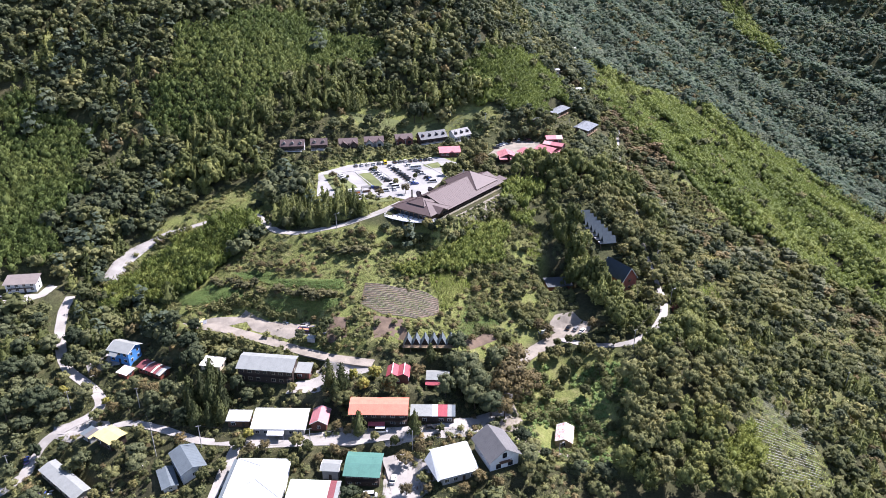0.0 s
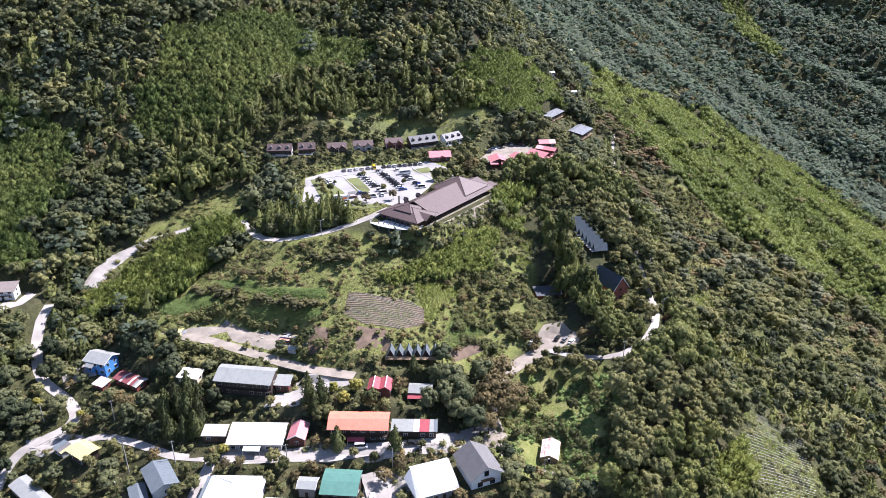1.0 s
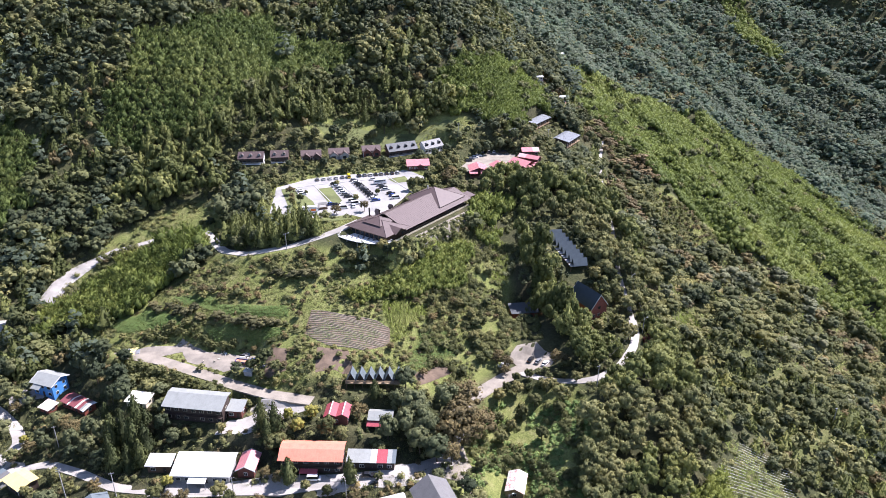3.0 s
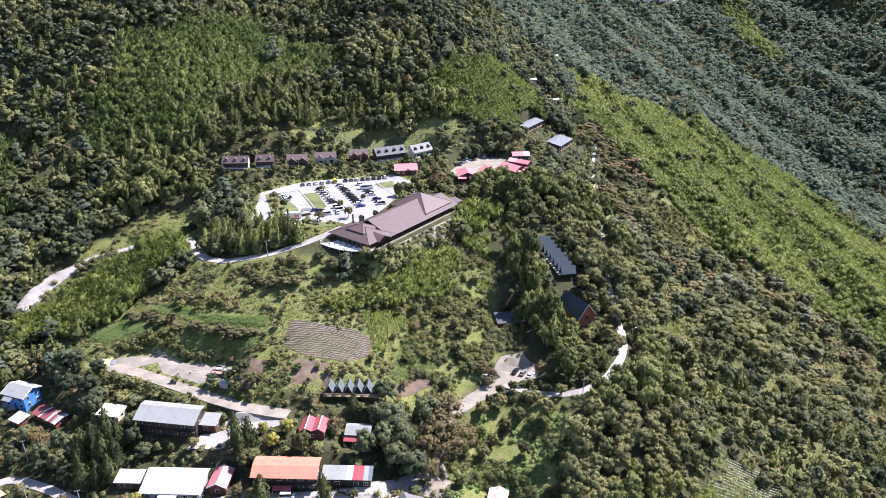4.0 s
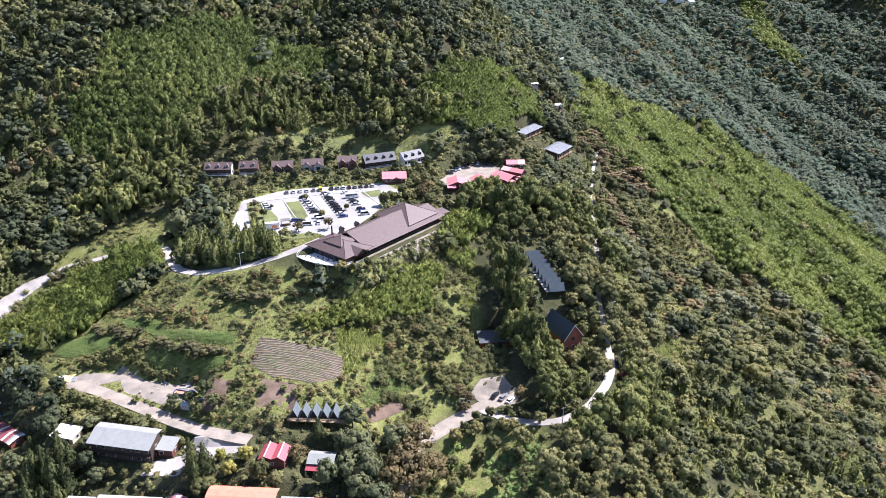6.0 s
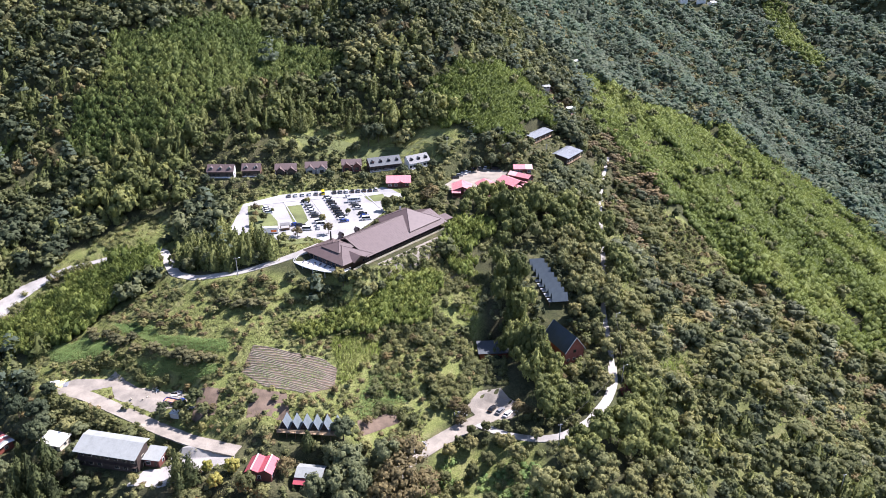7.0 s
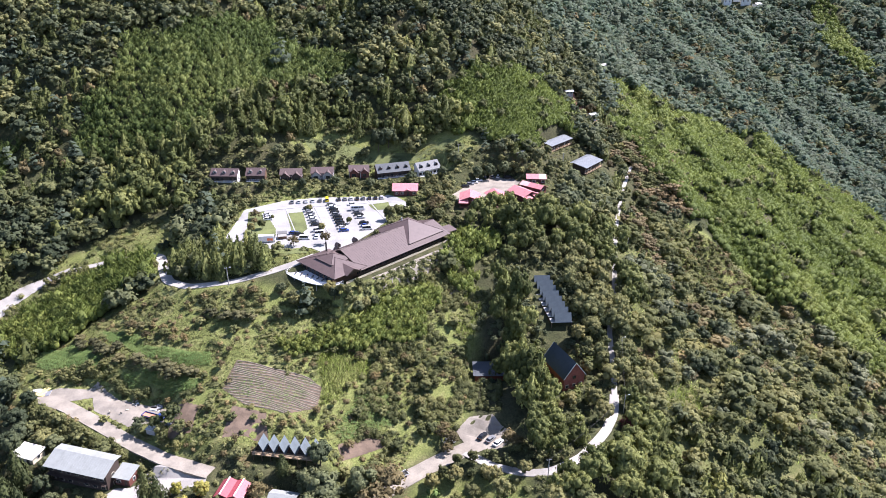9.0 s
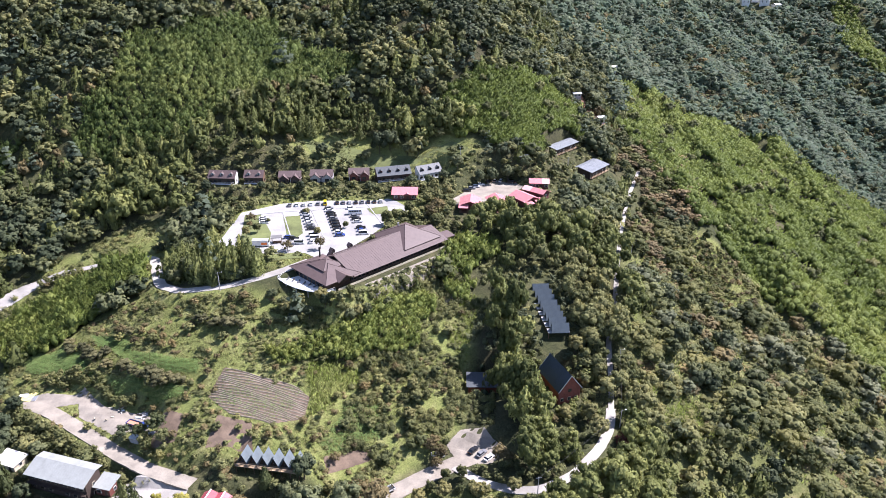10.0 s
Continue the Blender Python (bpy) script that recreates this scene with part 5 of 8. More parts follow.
def bamboo_plume(rng, cards, size, stems=6):
    """A feathery clump of unit height: arching stems, leafy from mid-height to their nodding tips."""
    a = np.arange(stems) * 2.4 + rng.uniform(-0.4, 0.4, stems)
    bend = rng.uniform(0.18, 0.42, stems)
    tall = rng.uniform(0.72, 1.0, stems)
    k = rng.integers(0, stems, cards)
    t = rng.uniform(0.30, 1.0, cards) ** 0.8
    out = np.stack([np.cos(a), np.sin(a), 0 * a], 1)[k]
    foot = out * (0.08 + bend[k] * t**2.2)[:, None] + np.array([0, 0, 1.0]) * (tall[k] * (t - 0.10 * t**4))[:, None]
    wide = 0.10 * np.sin(np.clip(t, 0, 1) * 2.7)
    foot = foot + rng.normal(0, 1, (cards, 3)) * wide[:, None] * np.array([1, 1, 0.5])
    along = out * (2.2 * bend[k] * t**1.2)[:, None] + np.array([0, 0, 1.0]) * (1 - 0.4 * t**3)[:, None]
    norm = unit(out * 0.8 + np.array([0, 0, 0.55]) + rng.normal(0, 0.15, (cards, 3)))
    body = ICO_V * (1 + rng.normal(0, 0.12, (len(ICO_V), 1))) * np.array([0.27, 0.27, 0.34]) + np.array([0, 0, 0.42])
    v, f, n = join_arrays([(body, ICO_F, unit(ICO_V + np.array([0, 0, 0.3]))), leaf_cards(foot, norm, size, rng, 0.3, 1.5, unit(along), 0.7, 0.42)])
    return v / np.array([1, 1, v[:, 2].max()]), f, n


def bush_crown(rng, cards, size):
    d = rng.normal(0, 1, (cards, 3))
    d[:, 2] = abs(d[:, 2])
    d = unit(d)
    bumps = 1 + 0.22 * np.sin(d[:, 0] * 5 + rng.uniform(0, 6)) * np.sin(d[:, 1] * 5 + rng.uniform(0, 6))
    p = d * bumps[:, None] * np.array([0.5, 0.5, 0.8])
    body = ICO_V * np.array([0.40, 0.40, 0.64]) * (1 + rng.normal(0, 0.08, (len(ICO_V), 1)))
    return join_arrays([(body, ICO_F, ICO_V.copy()), leaf_cards(p, d, size, rng, 0.45)])


def tuft(rng, blades, size):
    a = rng.uniform(0, 6.283, blades)
    base = rng.normal(0, 0.25, (blades, 2))
    tip = base + np.stack([np.cos(a), np.sin(a)], 1) * rng.uniform(0.2, 0.6, (blades, 1))
    side = np.stack([-np.sin(a), np.cos(a)], 1) * size
    v = np.stack([np.column_stack([base + side, np.zeros(blades)]), np.column_stack([base - side, np.zeros(blades)]), np.column_stack([tip, rng.uniform(0.6, 1.0, blades)])], 1)
    ns = unit(np.column_stack([0.4 * np.cos(a), 0.4 * np.sin(a), np.ones(blades)]))
    return join_arrays([(v.reshape(-1, 3), np.arange(3 * blades).reshape(-1, 3), np.repeat(ns, 3, 0))])


def scatter_mesh(name, forms, xy, tall, wide, mat, rng, tone=None, sink=0.3):
    """Many plants as one mesh: each takes one of the forms, its own turn, height, width and tone."""
    n = len(xy)
    z = ground_z(xy[:, 0], xy[:, 1]) - sink
    pick = rng.integers(0, len(forms), n)
    tone = rng.uniform(0, 1, n) if tone is None else tone
    vs, fs, ts, ns, o = [], [], [], [], 0
    for k, (fv, ff, fn) in enumerate(forms):
        i = np.where(pick == k)[0]
        if not len(i):
            continue
        a = rng.uniform(0, 6.283, len(i))
        c, s = np.cos(a)[:, None], np.sin(a)[:, None]
        X = (fv[None, :, 0] * c - fv[None, :, 1] * s) * wide[i, None] + xy[i, 0, None]
        Y = (fv[None, :, 0] * s + fv[None, :, 1] * c) * wide[i, None] + xy[i, 1, None]
        Z = fv[None, :, 2] * tall[i, None] + z[i, None]
        vs.append(np.stack([X, Y, Z], -1).reshape(-1, 3))
        fs.append((ff[None] + (np.arange(len(i)) * len(fv))[:, None, None]).reshape(-1, 3) + o)
        ts.append(np.repeat(tone[i], len(fv)))
        nx, ny, nz = (fn[None, :, q] / (tall if q == 2 else wide)[i, None] for q in range(3))
        ns.append(unit(np.stack([nx * c - ny * s, nx * s + ny * c, nz], -1).reshape(-1, 3)))
        o += len(i) * len(fv)
    return mesh_arrays(name, np.concatenate(vs), np.concatenate(fs), mat, np.concatenate(ts), True, np.concatenate(ns))


# outlines of the vegetation
BAMBOO_WEST = [(-172, 400), (-170, 428), (-161, 460), (-135, 488), (-102, 506), (-55, 490), (-36, 490), (-46, 472), (-87, 451), (-98, 430), (-121, 409), (-145, 395)]
BAMBOO_LEFT = [(-275, 400), (-252, 402), (-222, 404), (-199, 391), (-192, 364), (-200, 335), (-186, 318), (-200, 306), (-240, 310)]
BAMBOO_NORTH = [(30, 500), (87, 545), (92, 500), (68, 460), (22, 452), (5, 470)]
BAMBOO_EAST = [(125, 640), (206, 660), (290, 640), (360, 620), (340, 470), (300, 385), (238, 398), (193, 437), (153, 465), (118, 555)]
BAMBOO_SPUR = [(492, 1340), (462, 1174), (468, 1091), (488, 1030), (496, 1069), (512, 1211), (520, 1340)]
BAMBOO_MID = [(-21, 282), (-14, 291), (0, 297), (13, 312), (25, 328), (32, 320), (31, 307), (19, 295), (7, 289), (-8, 283)]
BAMBOO_LANE = [(-160, 298), (-152, 309), (-141, 317), (-128, 324), (-116, 337), (-108, 349), (-98, 348), (-95, 326), (-96, 311), (-104, 298), (-114, 291), (-127, 285), (-143, 285), (-155, 281)]
WEST_OPEN = [(-170, 300), (-154, 344), (-130, 362), (-112, 369), (-96, 362), (-88, 338), (-101, 330), (-130, 318), (-150, 300)]
LANE_VERGE = [(-129, 337), (-120, 340), (-106, 341), (-98, 339), (-92, 331), (-96, 329), (-104, 337), (-122, 336), (-140, 330), (-146, 325), (-146, 329), (-138, 335)]
LANE_EDGE = [(-138, 329), (-120, 337), (-100, 338.5), (-94, 334), (-96, 328), (-118, 329), (-136, 322)]
LOT_GROVE = [(-80, 322), (-66, 318), (-40, 317), (-35, 321), (-44, 328), (-60, 332), (-68, 345), (-80, 345)]
WEEDS = [(26, 198), (62, 190), (74, 222), (66, 246), (40, 246), (32, 226)]
BAMBOO_SOUTH = [(96, 196), (112, 214), (118, 200), (106, 182)]
TERRACE = [(-127, 282), (-109, 292), (-85, 314), (-48, 308), (-25, 304), (0, 306), (30, 332), (46, 330), (47, 275), (27, 250), (12, 246), (-15, 248), (-51, 241), (-84, 252), (-116, 264)]
CLEARING = [(146, 447), (165, 454), (190, 430), (170, 396), (146, 405)]
NETTED = [(125, 237), (147, 232), (157, 217), (133, 194), (107, 184), (108, 210)]
BRUSH = [(118, 535), (147, 540), (165, 498), (150, 430), (128, 395), (116, 400), (122, 450)]
SCRUB_EAST = [(112, 292), (112, 400), (135, 470), (190, 440), (300, 385), (300, 300), (200, 296), (150, 300)]
LAWN_BANK = [(-62, 428), (-50, 440), (-34, 446), (5, 446), (20, 456), (34, 450), (24, 434), (5, 428)]
VILLAGE = [(-175, 165), (-175, 258), (-120, 262), (-60, 250), (-30, 248), (10, 248), (30, 236), (36, 200), (60, 195), (60, 165)]
UPPER = [(-105, 385), (-74, 382), (-72, 340), (-56, 326), (-20, 318), (0, 304), (42, 352), (30, 395), (80, 400), (80, 435), (110, 470), (90, 502), (70, 480), (55, 450), (20, 440), (-60, 425), (-105, 405)]


BAY = [(40, 258), (50, 252), (66, 253), (70, 266), (60, 278), (46, 276)]
BARN_FRONT = [(76, 274), (84, 268), (100, 272), (104, 296), (96, 316), (92, 312), (94, 296), (80, 288)]
GROVE = [(64, 287), (73, 280), (75, 287), (70, 298), (64, 312), (60, 326), (57, 338), (52, 338), (55, 318), (62, 305), (62, 290)]
GROVE_LOW = [(77, 257), (88, 260), (92, 270), (82, 277), (76, 270)]
BEHIND = [(-150, 365), (-150, 395), (-118, 412), (-91, 436), (-59, 458), (-30, 466), (20, 466), (30, 458), (10, 452), (-15, 447), (-40, 440), (-64, 426), (-92, 408), (-104, 392), (-100, 366)]
BAMBOO_LODGE = [(28, 338), (30, 352), (36, 366), (48, 368), (52, 352), (44, 336), (36, 328)]


def free_of(xy, gap_road, gap_house):
    d, _ = road_field(xy[:, 0], xy[:, 1], False)
    ok = d > gap_road
    if gap_road > 2:
        d2, _ = road_field(xy[:, 0], xy[:, 1] + 6.0, False)
        ok &= (d2 > gap_road - 1) | (xy[:, 0] > 66) | (xy[:, 1] < 302)
    for cx, cy, length, depth, heading, level, margin in PLOTS.values():
        ok &= box_distance(xy[:, 0], xy[:, 1], cx, cy, length, depth, heading) > gap_house
        if gap_house > 1.5:
            ok &= box_distance(xy[:, 0], xy[:, 1], cx, cy - 3.5, length, depth, heading) > gap_house - 0.6
    for poly, _ in FLATS:
        ok &= poly_distance(xy[:, 0], xy[:, 1], poly) > gap_house
    ok &= box_distance(xy[:, 0], xy[:, 1], 77.0, 328.5, 36, 11, 107) > gap_house
    if gap_house > 1.5:
        ok &= ~inside(xy[:, 0], xy[:, 1], BAY)
    ok &= np.hypot(xy[:, 0] + 15, xy[:, 1] - 314) > 10.5
    for x, y in ((104, 543), (88, 557), (115, 645)):
        ok &= np.hypot(xy[:, 0] - x, xy[:, 1] - y) > 7
    return ok


def in_any(xy, polys, rag=1.0):
    # ragged edges: the outlines are met after a gentle warp
    wx, wy = xy[:, 0], xy[:, 1]
    xy = np.column_stack([wx + rag * (4 * np.sin(wy / 7 + wx / 23) + 3 * np.sin(wy / 2.9)), wy + rag * (4 * np.sin(wx / 8 - wy / 19) + 3 * np.sin(wx / 3.1))])
    r = np.zeros(len(xy), bool)
    for p in polys:
        r |= inside(xy[:, 0], xy[:, 1], p)
    return r


def spots(x0, x1, y0, y1, gap, rng):
    """Jittered stations over a rectangle."""
    gx_, gy_ = np.meshgrid(np.arange(x0, x1, gap), np.arange(y0, y1, gap))
    p = np.column_stack([gx_.ravel(), gy_.ravel()])
    return p + rng.uniform(-0.48, 0.48, p.shape) * gap


def patchy(xy, size, seed):
    return np.array([noise.noise((x / size, y / size, seed * 7.3)) for x, y in xy])


def seen_side(xy):
    """Leaves out land far behind the way of the camera and beyond the view's sides."""
    x, y = xy[:, 0], xy[:, 1]
    return (y > 168) & (x > -32 - 0.63 * y) & (x < 66 + 0.61 * y) & (y < 565 + 2.7 * np.clip(x, 0, 400))


NEAR_BROAD = [broad_crown(RNG, 11, 300, 0.052, 0.2, core=8) for _ in range(6)]
MID_BROAD = [broad_crown(RNG, 7, 120, 0.085, 0.18, core=5) for _ in range(7)]
FAR_BROAD = [broad_crown(RNG, 5, 66, 0.105, 0.15, spread=0.2, core=2, soft=0.85) for _ in range(6)]
NEAR_CON = [conifer_crown(RNG, 10, 330, 0.042, 0.37, 0.7) for _ in range(4)]
WEST_BROAD = [broad_crown(RNG, 8, 112, 0.085, 0.15, core=5) for _ in range(7)]
MID_CON = [conifer_crown(RNG, 7, 110, 0.075, 0.37, 0.68) for _ in range(4)]
PINES = [pine_crown(RNG, 9, 100, 0.085) for _ in range(5)]
PLUMES = [bamboo_plume(RNG, 46, 0.115) for _ in range(7)]
SCRUBBY = [broad_crown(RNG, 12, 180, 0.056, 0.05, spread=0.28, core=6, soft=0.8) for _ in range(7)]
FAR_PLUMES = [bamboo_plume(RNG, 40, 0.088, 7) for _ in range(6)]
BUSHES = [bush_crown(RNG, 60, 0.13) for _ in range(5)]
TUFTS = [tuft(RNG, 9, 0.07) for _ in range(5)]

BAMBOOS = [BAMBOO_WEST, BAMBOO_LEFT, BAMBOO_NORTH, BAMBOO_EAST, BAMBOO_MID, BAMBOO_LANE, BAMBOO_SOUTH, BAMBOO_LODGE]
OPEN = [NET_PLOT, RED_CUT, TERRACE, CLEARING, BEHIND, WEST_OPEN, WEEDS, NETTED, LAWN_BANK, VILLAGE, UPPER]


def woods(name, rect, gap, forms, hgt, wid, mat, label, seed, where, skip=0.0, tone_size=60, gaps=(2.5, 4.5), lift=0.0, vary=1.0, motley=0.22):
    rng = np.random.default_rng(seed)
    xy = spots(*rect, gap, rng)
    xy = xy[seen_side(xy)]
    xy = xy[where(xy)]
    xy = xy[free_of(xy, *gaps)]
    if skip:
        xy = xy[rng.uniform(0, 1, len(xy)) > skip]
    n = len(xy)
    big = 1 + vary * (0.4 * patchy(xy, 26, seed) + 0.25 * patchy(xy, 8, seed + 1))
    tall = rng.uniform(*hgt, n) * big * np.where(rng.uniform(0, 1, n) < 0.08 * vary, 1.35, 1.0)
    wide = tall * rng.uniform(*wid, n)
    tone = np.clip(0.45 + lift + 0.5 * patchy(xy, tone_size, seed + 3) + 0.4 * patchy(xy, 14, seed + 5) + rng.normal(0, motley * vary, n), 0, 1)
    ob = new(name, scatter_mesh(name, forms, xy, tall, wide, mat, rng, tone))
    return tagged(ob, label, "trees", kind="stuff")


def mixed_forest(rect, gap, kinds, seed, where, size=40, blur=0.35, gaps=(2.5, 4.5), sink=0.25):
    """A wood of several kinds that stand in drifts and among one another: share, name, forms, height, width, leaf, label, tone."""
    rng = np.random.default_rng(seed)
    xy = spots(*rect, gap, rng)
    xy = xy[seen_side(xy)]
    xy = xy[where(xy)]
    xy = xy[free_of(xy, *gaps)]
    n = len(xy)
    order = np.argsort(np.argsort(patchy(xy, size, seed) + blur * rng.normal(0, 1, n))) / n
    big = 1 + 0.35 * patchy(xy, 24, seed + 2) + rng.normal(0, 0.14, n)
    drift = 0.45 + 0.45 * patchy(xy, 55, seed + 3) + 0.3 * patchy(xy, 13, seed + 5) + rng.normal(0, 0.26, n)
    total, low = sum(k[0] for k in kinds), 0.0
    for share, name, forms, hgt, wid, mat, label, lift in kinds:
        high = low + share / total
        i = (order >= low) & (order < high)
        low = high
        tall = rng.uniform(*hgt, i.sum()) * big[i]
        tagged(new(name, scatter_mesh(name, forms, xy[i], tall, tall * rng.uniform(*wid, i.sum()), mat, rng, np.clip(drift[i] + lift, 0, 1), sink * tall)), label, "trees", kind="stuff")


def west_wood(xy):
    return (xy[:, 0] < 110) & (xy[:, 1] < 640) & ~in_any(xy, BAMBOOS + OPEN) & ~((xy[:, 0] > 40) & (xy[:, 1] < 400))


def hollow_wood(xy):
    x, y = xy[:, 0], xy[:, 1]
    bare = (y > 240) & (y < 268) & (x < 72) | (y > 310) & (y < 372) & (x < 58) | (y >= 268) & (y < 322) & (x < 64)
    return (x > 36) & (x < 116) & (y < 400) & ~bare & ~in_any(xy, BAMBOOS + OPEN + [SCRUB_EAST, BARN_FRONT, GROVE, GROVE_LOW])


def lane_verge(xy):
    """Trees keep clear of the lower bend of the lane and lean over it further up."""
    return (xy[:, 1] > 283) | free_of(xy, 5.0, 4.5)


def mixed(xy, a, lo, hi, size=45):
    v = patchy(xy, size, a)
    return (v > lo) & (v <= hi)


mixed_forest((-340, 110, 170, 640), 5.45, [
    (3, "forest", WEST_BROAD, (8.5, 12.5), (0.84, 1.15), M_DARK, "dense dark evergreen forest on the steep hillside", 0.0),
    (4, "forest", WEST_BROAD, (8, 12), (0.86, 1.18), M_BROAD, "dense broadleaf forest on the steep hillside", -0.05),
    (0.9, "forest", PINES, (11, 15), (0.8, 1.05), M_PINE, "grey-green pines standing in the hillside forest", 0.0),
    (1.7, "forest", MID_CON, (9.5, 13), (0.85, 1.1), M_CONIFER, "pointed yellow-green conifers in the hillside forest", -0.34),
    (0.25, "forest", WEST_BROAD, (7, 10), (0.7, 0.9), M_RUSTY, "browning trees in the hillside forest", 0.0)], 21, west_wood)
woods("forest", (-290, 0, 300, 520), 24, PINES, (13, 17), (0.85, 1.1), M_PINE, "single tall pines above the bamboo", 45, lambda xy: in_any(xy, [BAMBOO_WEST, BAMBOO_LEFT], 0.3), 0.55)
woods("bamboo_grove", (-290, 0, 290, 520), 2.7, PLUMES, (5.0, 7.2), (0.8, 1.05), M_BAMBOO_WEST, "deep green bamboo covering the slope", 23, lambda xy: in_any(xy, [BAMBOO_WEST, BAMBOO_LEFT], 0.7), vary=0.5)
woods("bamboo_grove", (0, 110, 440, 560), 2.2, PLUMES, (5, 6.6), (0.85, 1.15), M_BAMBOO, "feathery yellow-green bamboo below the crest", 72, lambda xy: in_any(xy, [BAMBOO_NORTH], 0.7), vary=0.4, lift=-0.15)
woods("bamboo_grove", (-160, 125, 175, 330), 1.6, PLUMES, (3.4, 5.0), (0.8, 1.1), M_BAMBOO, "strip of young bamboo along the terrace", 24, lambda xy: in_any(xy, [BAMBOO_MID, BAMBOO_SOUTH, LANE_EDGE], 0.5), 0.05, lift=0.45, gaps=(1.0, 4.0))
woods("bamboo_grove", (-170, -80, 270, 360), 2.1, PLUMES, (5.0, 7.5), (0.75, 1.0), M_BAMBOO, "tall bamboo belt below the upper lane", 86, lambda xy: in_any(xy, [BAMBOO_LANE], 0.6), 0.05, lift=0.1, gaps=(1.0, 4.0))
woods("bamboo_grove", (110, 370, 380, 670), 2.95, FAR_PLUMES, (5.6, 7.8), (1.0, 1.3), M_BAMBOO, "broad yellow-green bamboo slope above the valley", 25, lambda xy: in_any(xy, [BAMBOO_EAST]) & ~in_any(xy, [NET_PLOT], 0.2) & (patchy(xy, 16, 4) > -0.34), vary=0.4)
woods("forest", (36, 120, 180, 400), 4.4, NEAR_BROAD, (6, 10), (0.6, 0.9), M_BROAD, "mixed broadleaf wood in the hollow", 26, lambda xy: hollow_wood(xy) & mixed(xy, 8, -9, -0.08, 25) & lane_verge(xy), lift=0.15)
woods("forest", (36, 120, 180, 400), 4.7, NEAR_BROAD, (8.5, 12.5), (0.58, 0.78), M_CONIFER, "tall rounded green trees in the hollow", 27, lambda xy: hollow_wood(xy) & mixed(xy, 8, -0.08, 9, 25) & lane_verge(xy), lift=-0.05)
woods("forest", (50, 92, 254, 340), 4.0, NEAR_BROAD, (11, 15), (0.45, 0.6), M_CONIFER, "tall yellow-green trees beside the barn", 52, lambda xy: in_any(xy, [GROVE]), gaps=(2.0, 1.0))
woods("forest", (50, 92, 254, 340), 4.2, NEAR_BROAD, (6, 9), (0.6, 0.85), M_CONIFER, "yellow-green trees above the earth bay", 53, lambda xy: in_any(xy, [GROVE_LOW]), gaps=(1.5, 1.0))
woods("forest", (-150, 30, 362, 470), 4.6, NEAR_CON + MID_BROAD, (8.5, 12.5), (0.58, 0.85), M_CONIFER, "tall conifers on the bank behind the cabins", 54, lambda xy: in_any(xy, [BEHIND]) & ~in_any(xy, [LAWN_BANK], 0.2) & (patchy(xy, 15, 3) > -0.42), gaps=(2.0, 3.0), lift=-0.05)


def east_scrub(xy):
    return in_any(xy, [SCRUB_EAST]) & ~in_any(xy, OPEN + BAMBOOS)


def east_wood(xy):
    x, y = xy[:, 0], xy[:, 1]
    return (x > 100) & (y < 640) & ~in_any(xy, OPEN + BAMBOOS + [SCRUB_EAST, BRUSH]) & ~hollow_wood(xy)


mixed_forest((108, 330, 232, 475), 8.6, [
    (2.2, "scrub", SCRUBBY, (8, 12.5), (0.95, 1.3), M_SHRUB, "broad olive green trees on the dry ridge", 0.0),
    (1.6, "scrub", SCRUBBY, (8, 13), (0.9, 1.25), M_BROAD, "broad green trees on the dry ridge", -0.1),
    (1.1, "scrub", SCRUBBY, (8, 12), (0.95, 1.25), M_GREYGREEN, "grey-green feathery trees on the dry ridge", 0.15),
    (0.8, "scrub", SCRUBBY, (6, 9), (1.0, 1.35), M_RUSTY, "browning trees on the dry ridge", 0.1),
    (1.0, "scrub", NEAR_BROAD, (8, 12), (0.75, 1.0), M_DARK, "dark bushy trees on the dry ridge", 0.0)], 28, lambda xy: east_scrub(xy) & (patchy(xy, 17, 3) > -0.3), size=22, blur=0.25)
mixed_forest((108, 330, 232, 475), 4.6, [
    (2.4, "scrub", BUSHES, (2.2, 4.6), (1.3, 2.0), M_SHRUB, "low olive scrub between the ridge trees", 0.1),
    (1.2, "scrub", BUSHES, (2.2, 4.6), (1.3, 2.0), M_BROAD, "low green scrub between the ridge trees", 0.1),
    (1.0, "scrub", BUSHES, (1.8, 3.6), (1.3, 2.0), M_RUSTY, "browning low brush between the ridge trees", 0.1)], 29, lambda xy: east_scrub(xy) & (patchy(xy, 11, 7) > -0.7), size=14, blur=0.3, gaps=(1.5, 2.0))
woods("scrub", (110, 175, 390, 545), 4.2, SCRUBBY, (3, 5.5), (1.1, 1.5), M_AUTUMN, "browning autumn brush along the crest", 30, lambda xy: in_any(xy, [BRUSH]) & mixed(xy, 6, -0.05, 9, 14))
woods("scrub", (110, 175, 390, 545), 4.4, SCRUBBY, (3, 6), (1.1, 1.5), M_SHRUB, "olive brush along the crest", 51, lambda xy: in_any(xy, [BRUSH]) & mixed(xy, 6, -9, -0.05, 14))
mixed_forest((100, 620, 168, 640), 5.9, [
    (4, "forest", MID_BROAD, (7.5, 11), (0.75, 1.0), M_BROAD, "mixed broadleaf wood on the valley side", 0.0),
    (2, "forest", MID_CON, (8, 12.5), (0.75, 1.0), M_CONIFER, "yellow-green conifers on the valley side", 0.0),
    (1.5, "forest", MID_BROAD, (7, 10), (0.75, 1.0), M_DARK, "dark evergreen trees on the valley side", 0.1),
    (0.7, "forest", MID_BROAD, (5, 8), (0.8, 1.1), M_RUSTY, "browning trees on the valley side", 0.1)], 31, east_wood, size=25, blur=0.45)
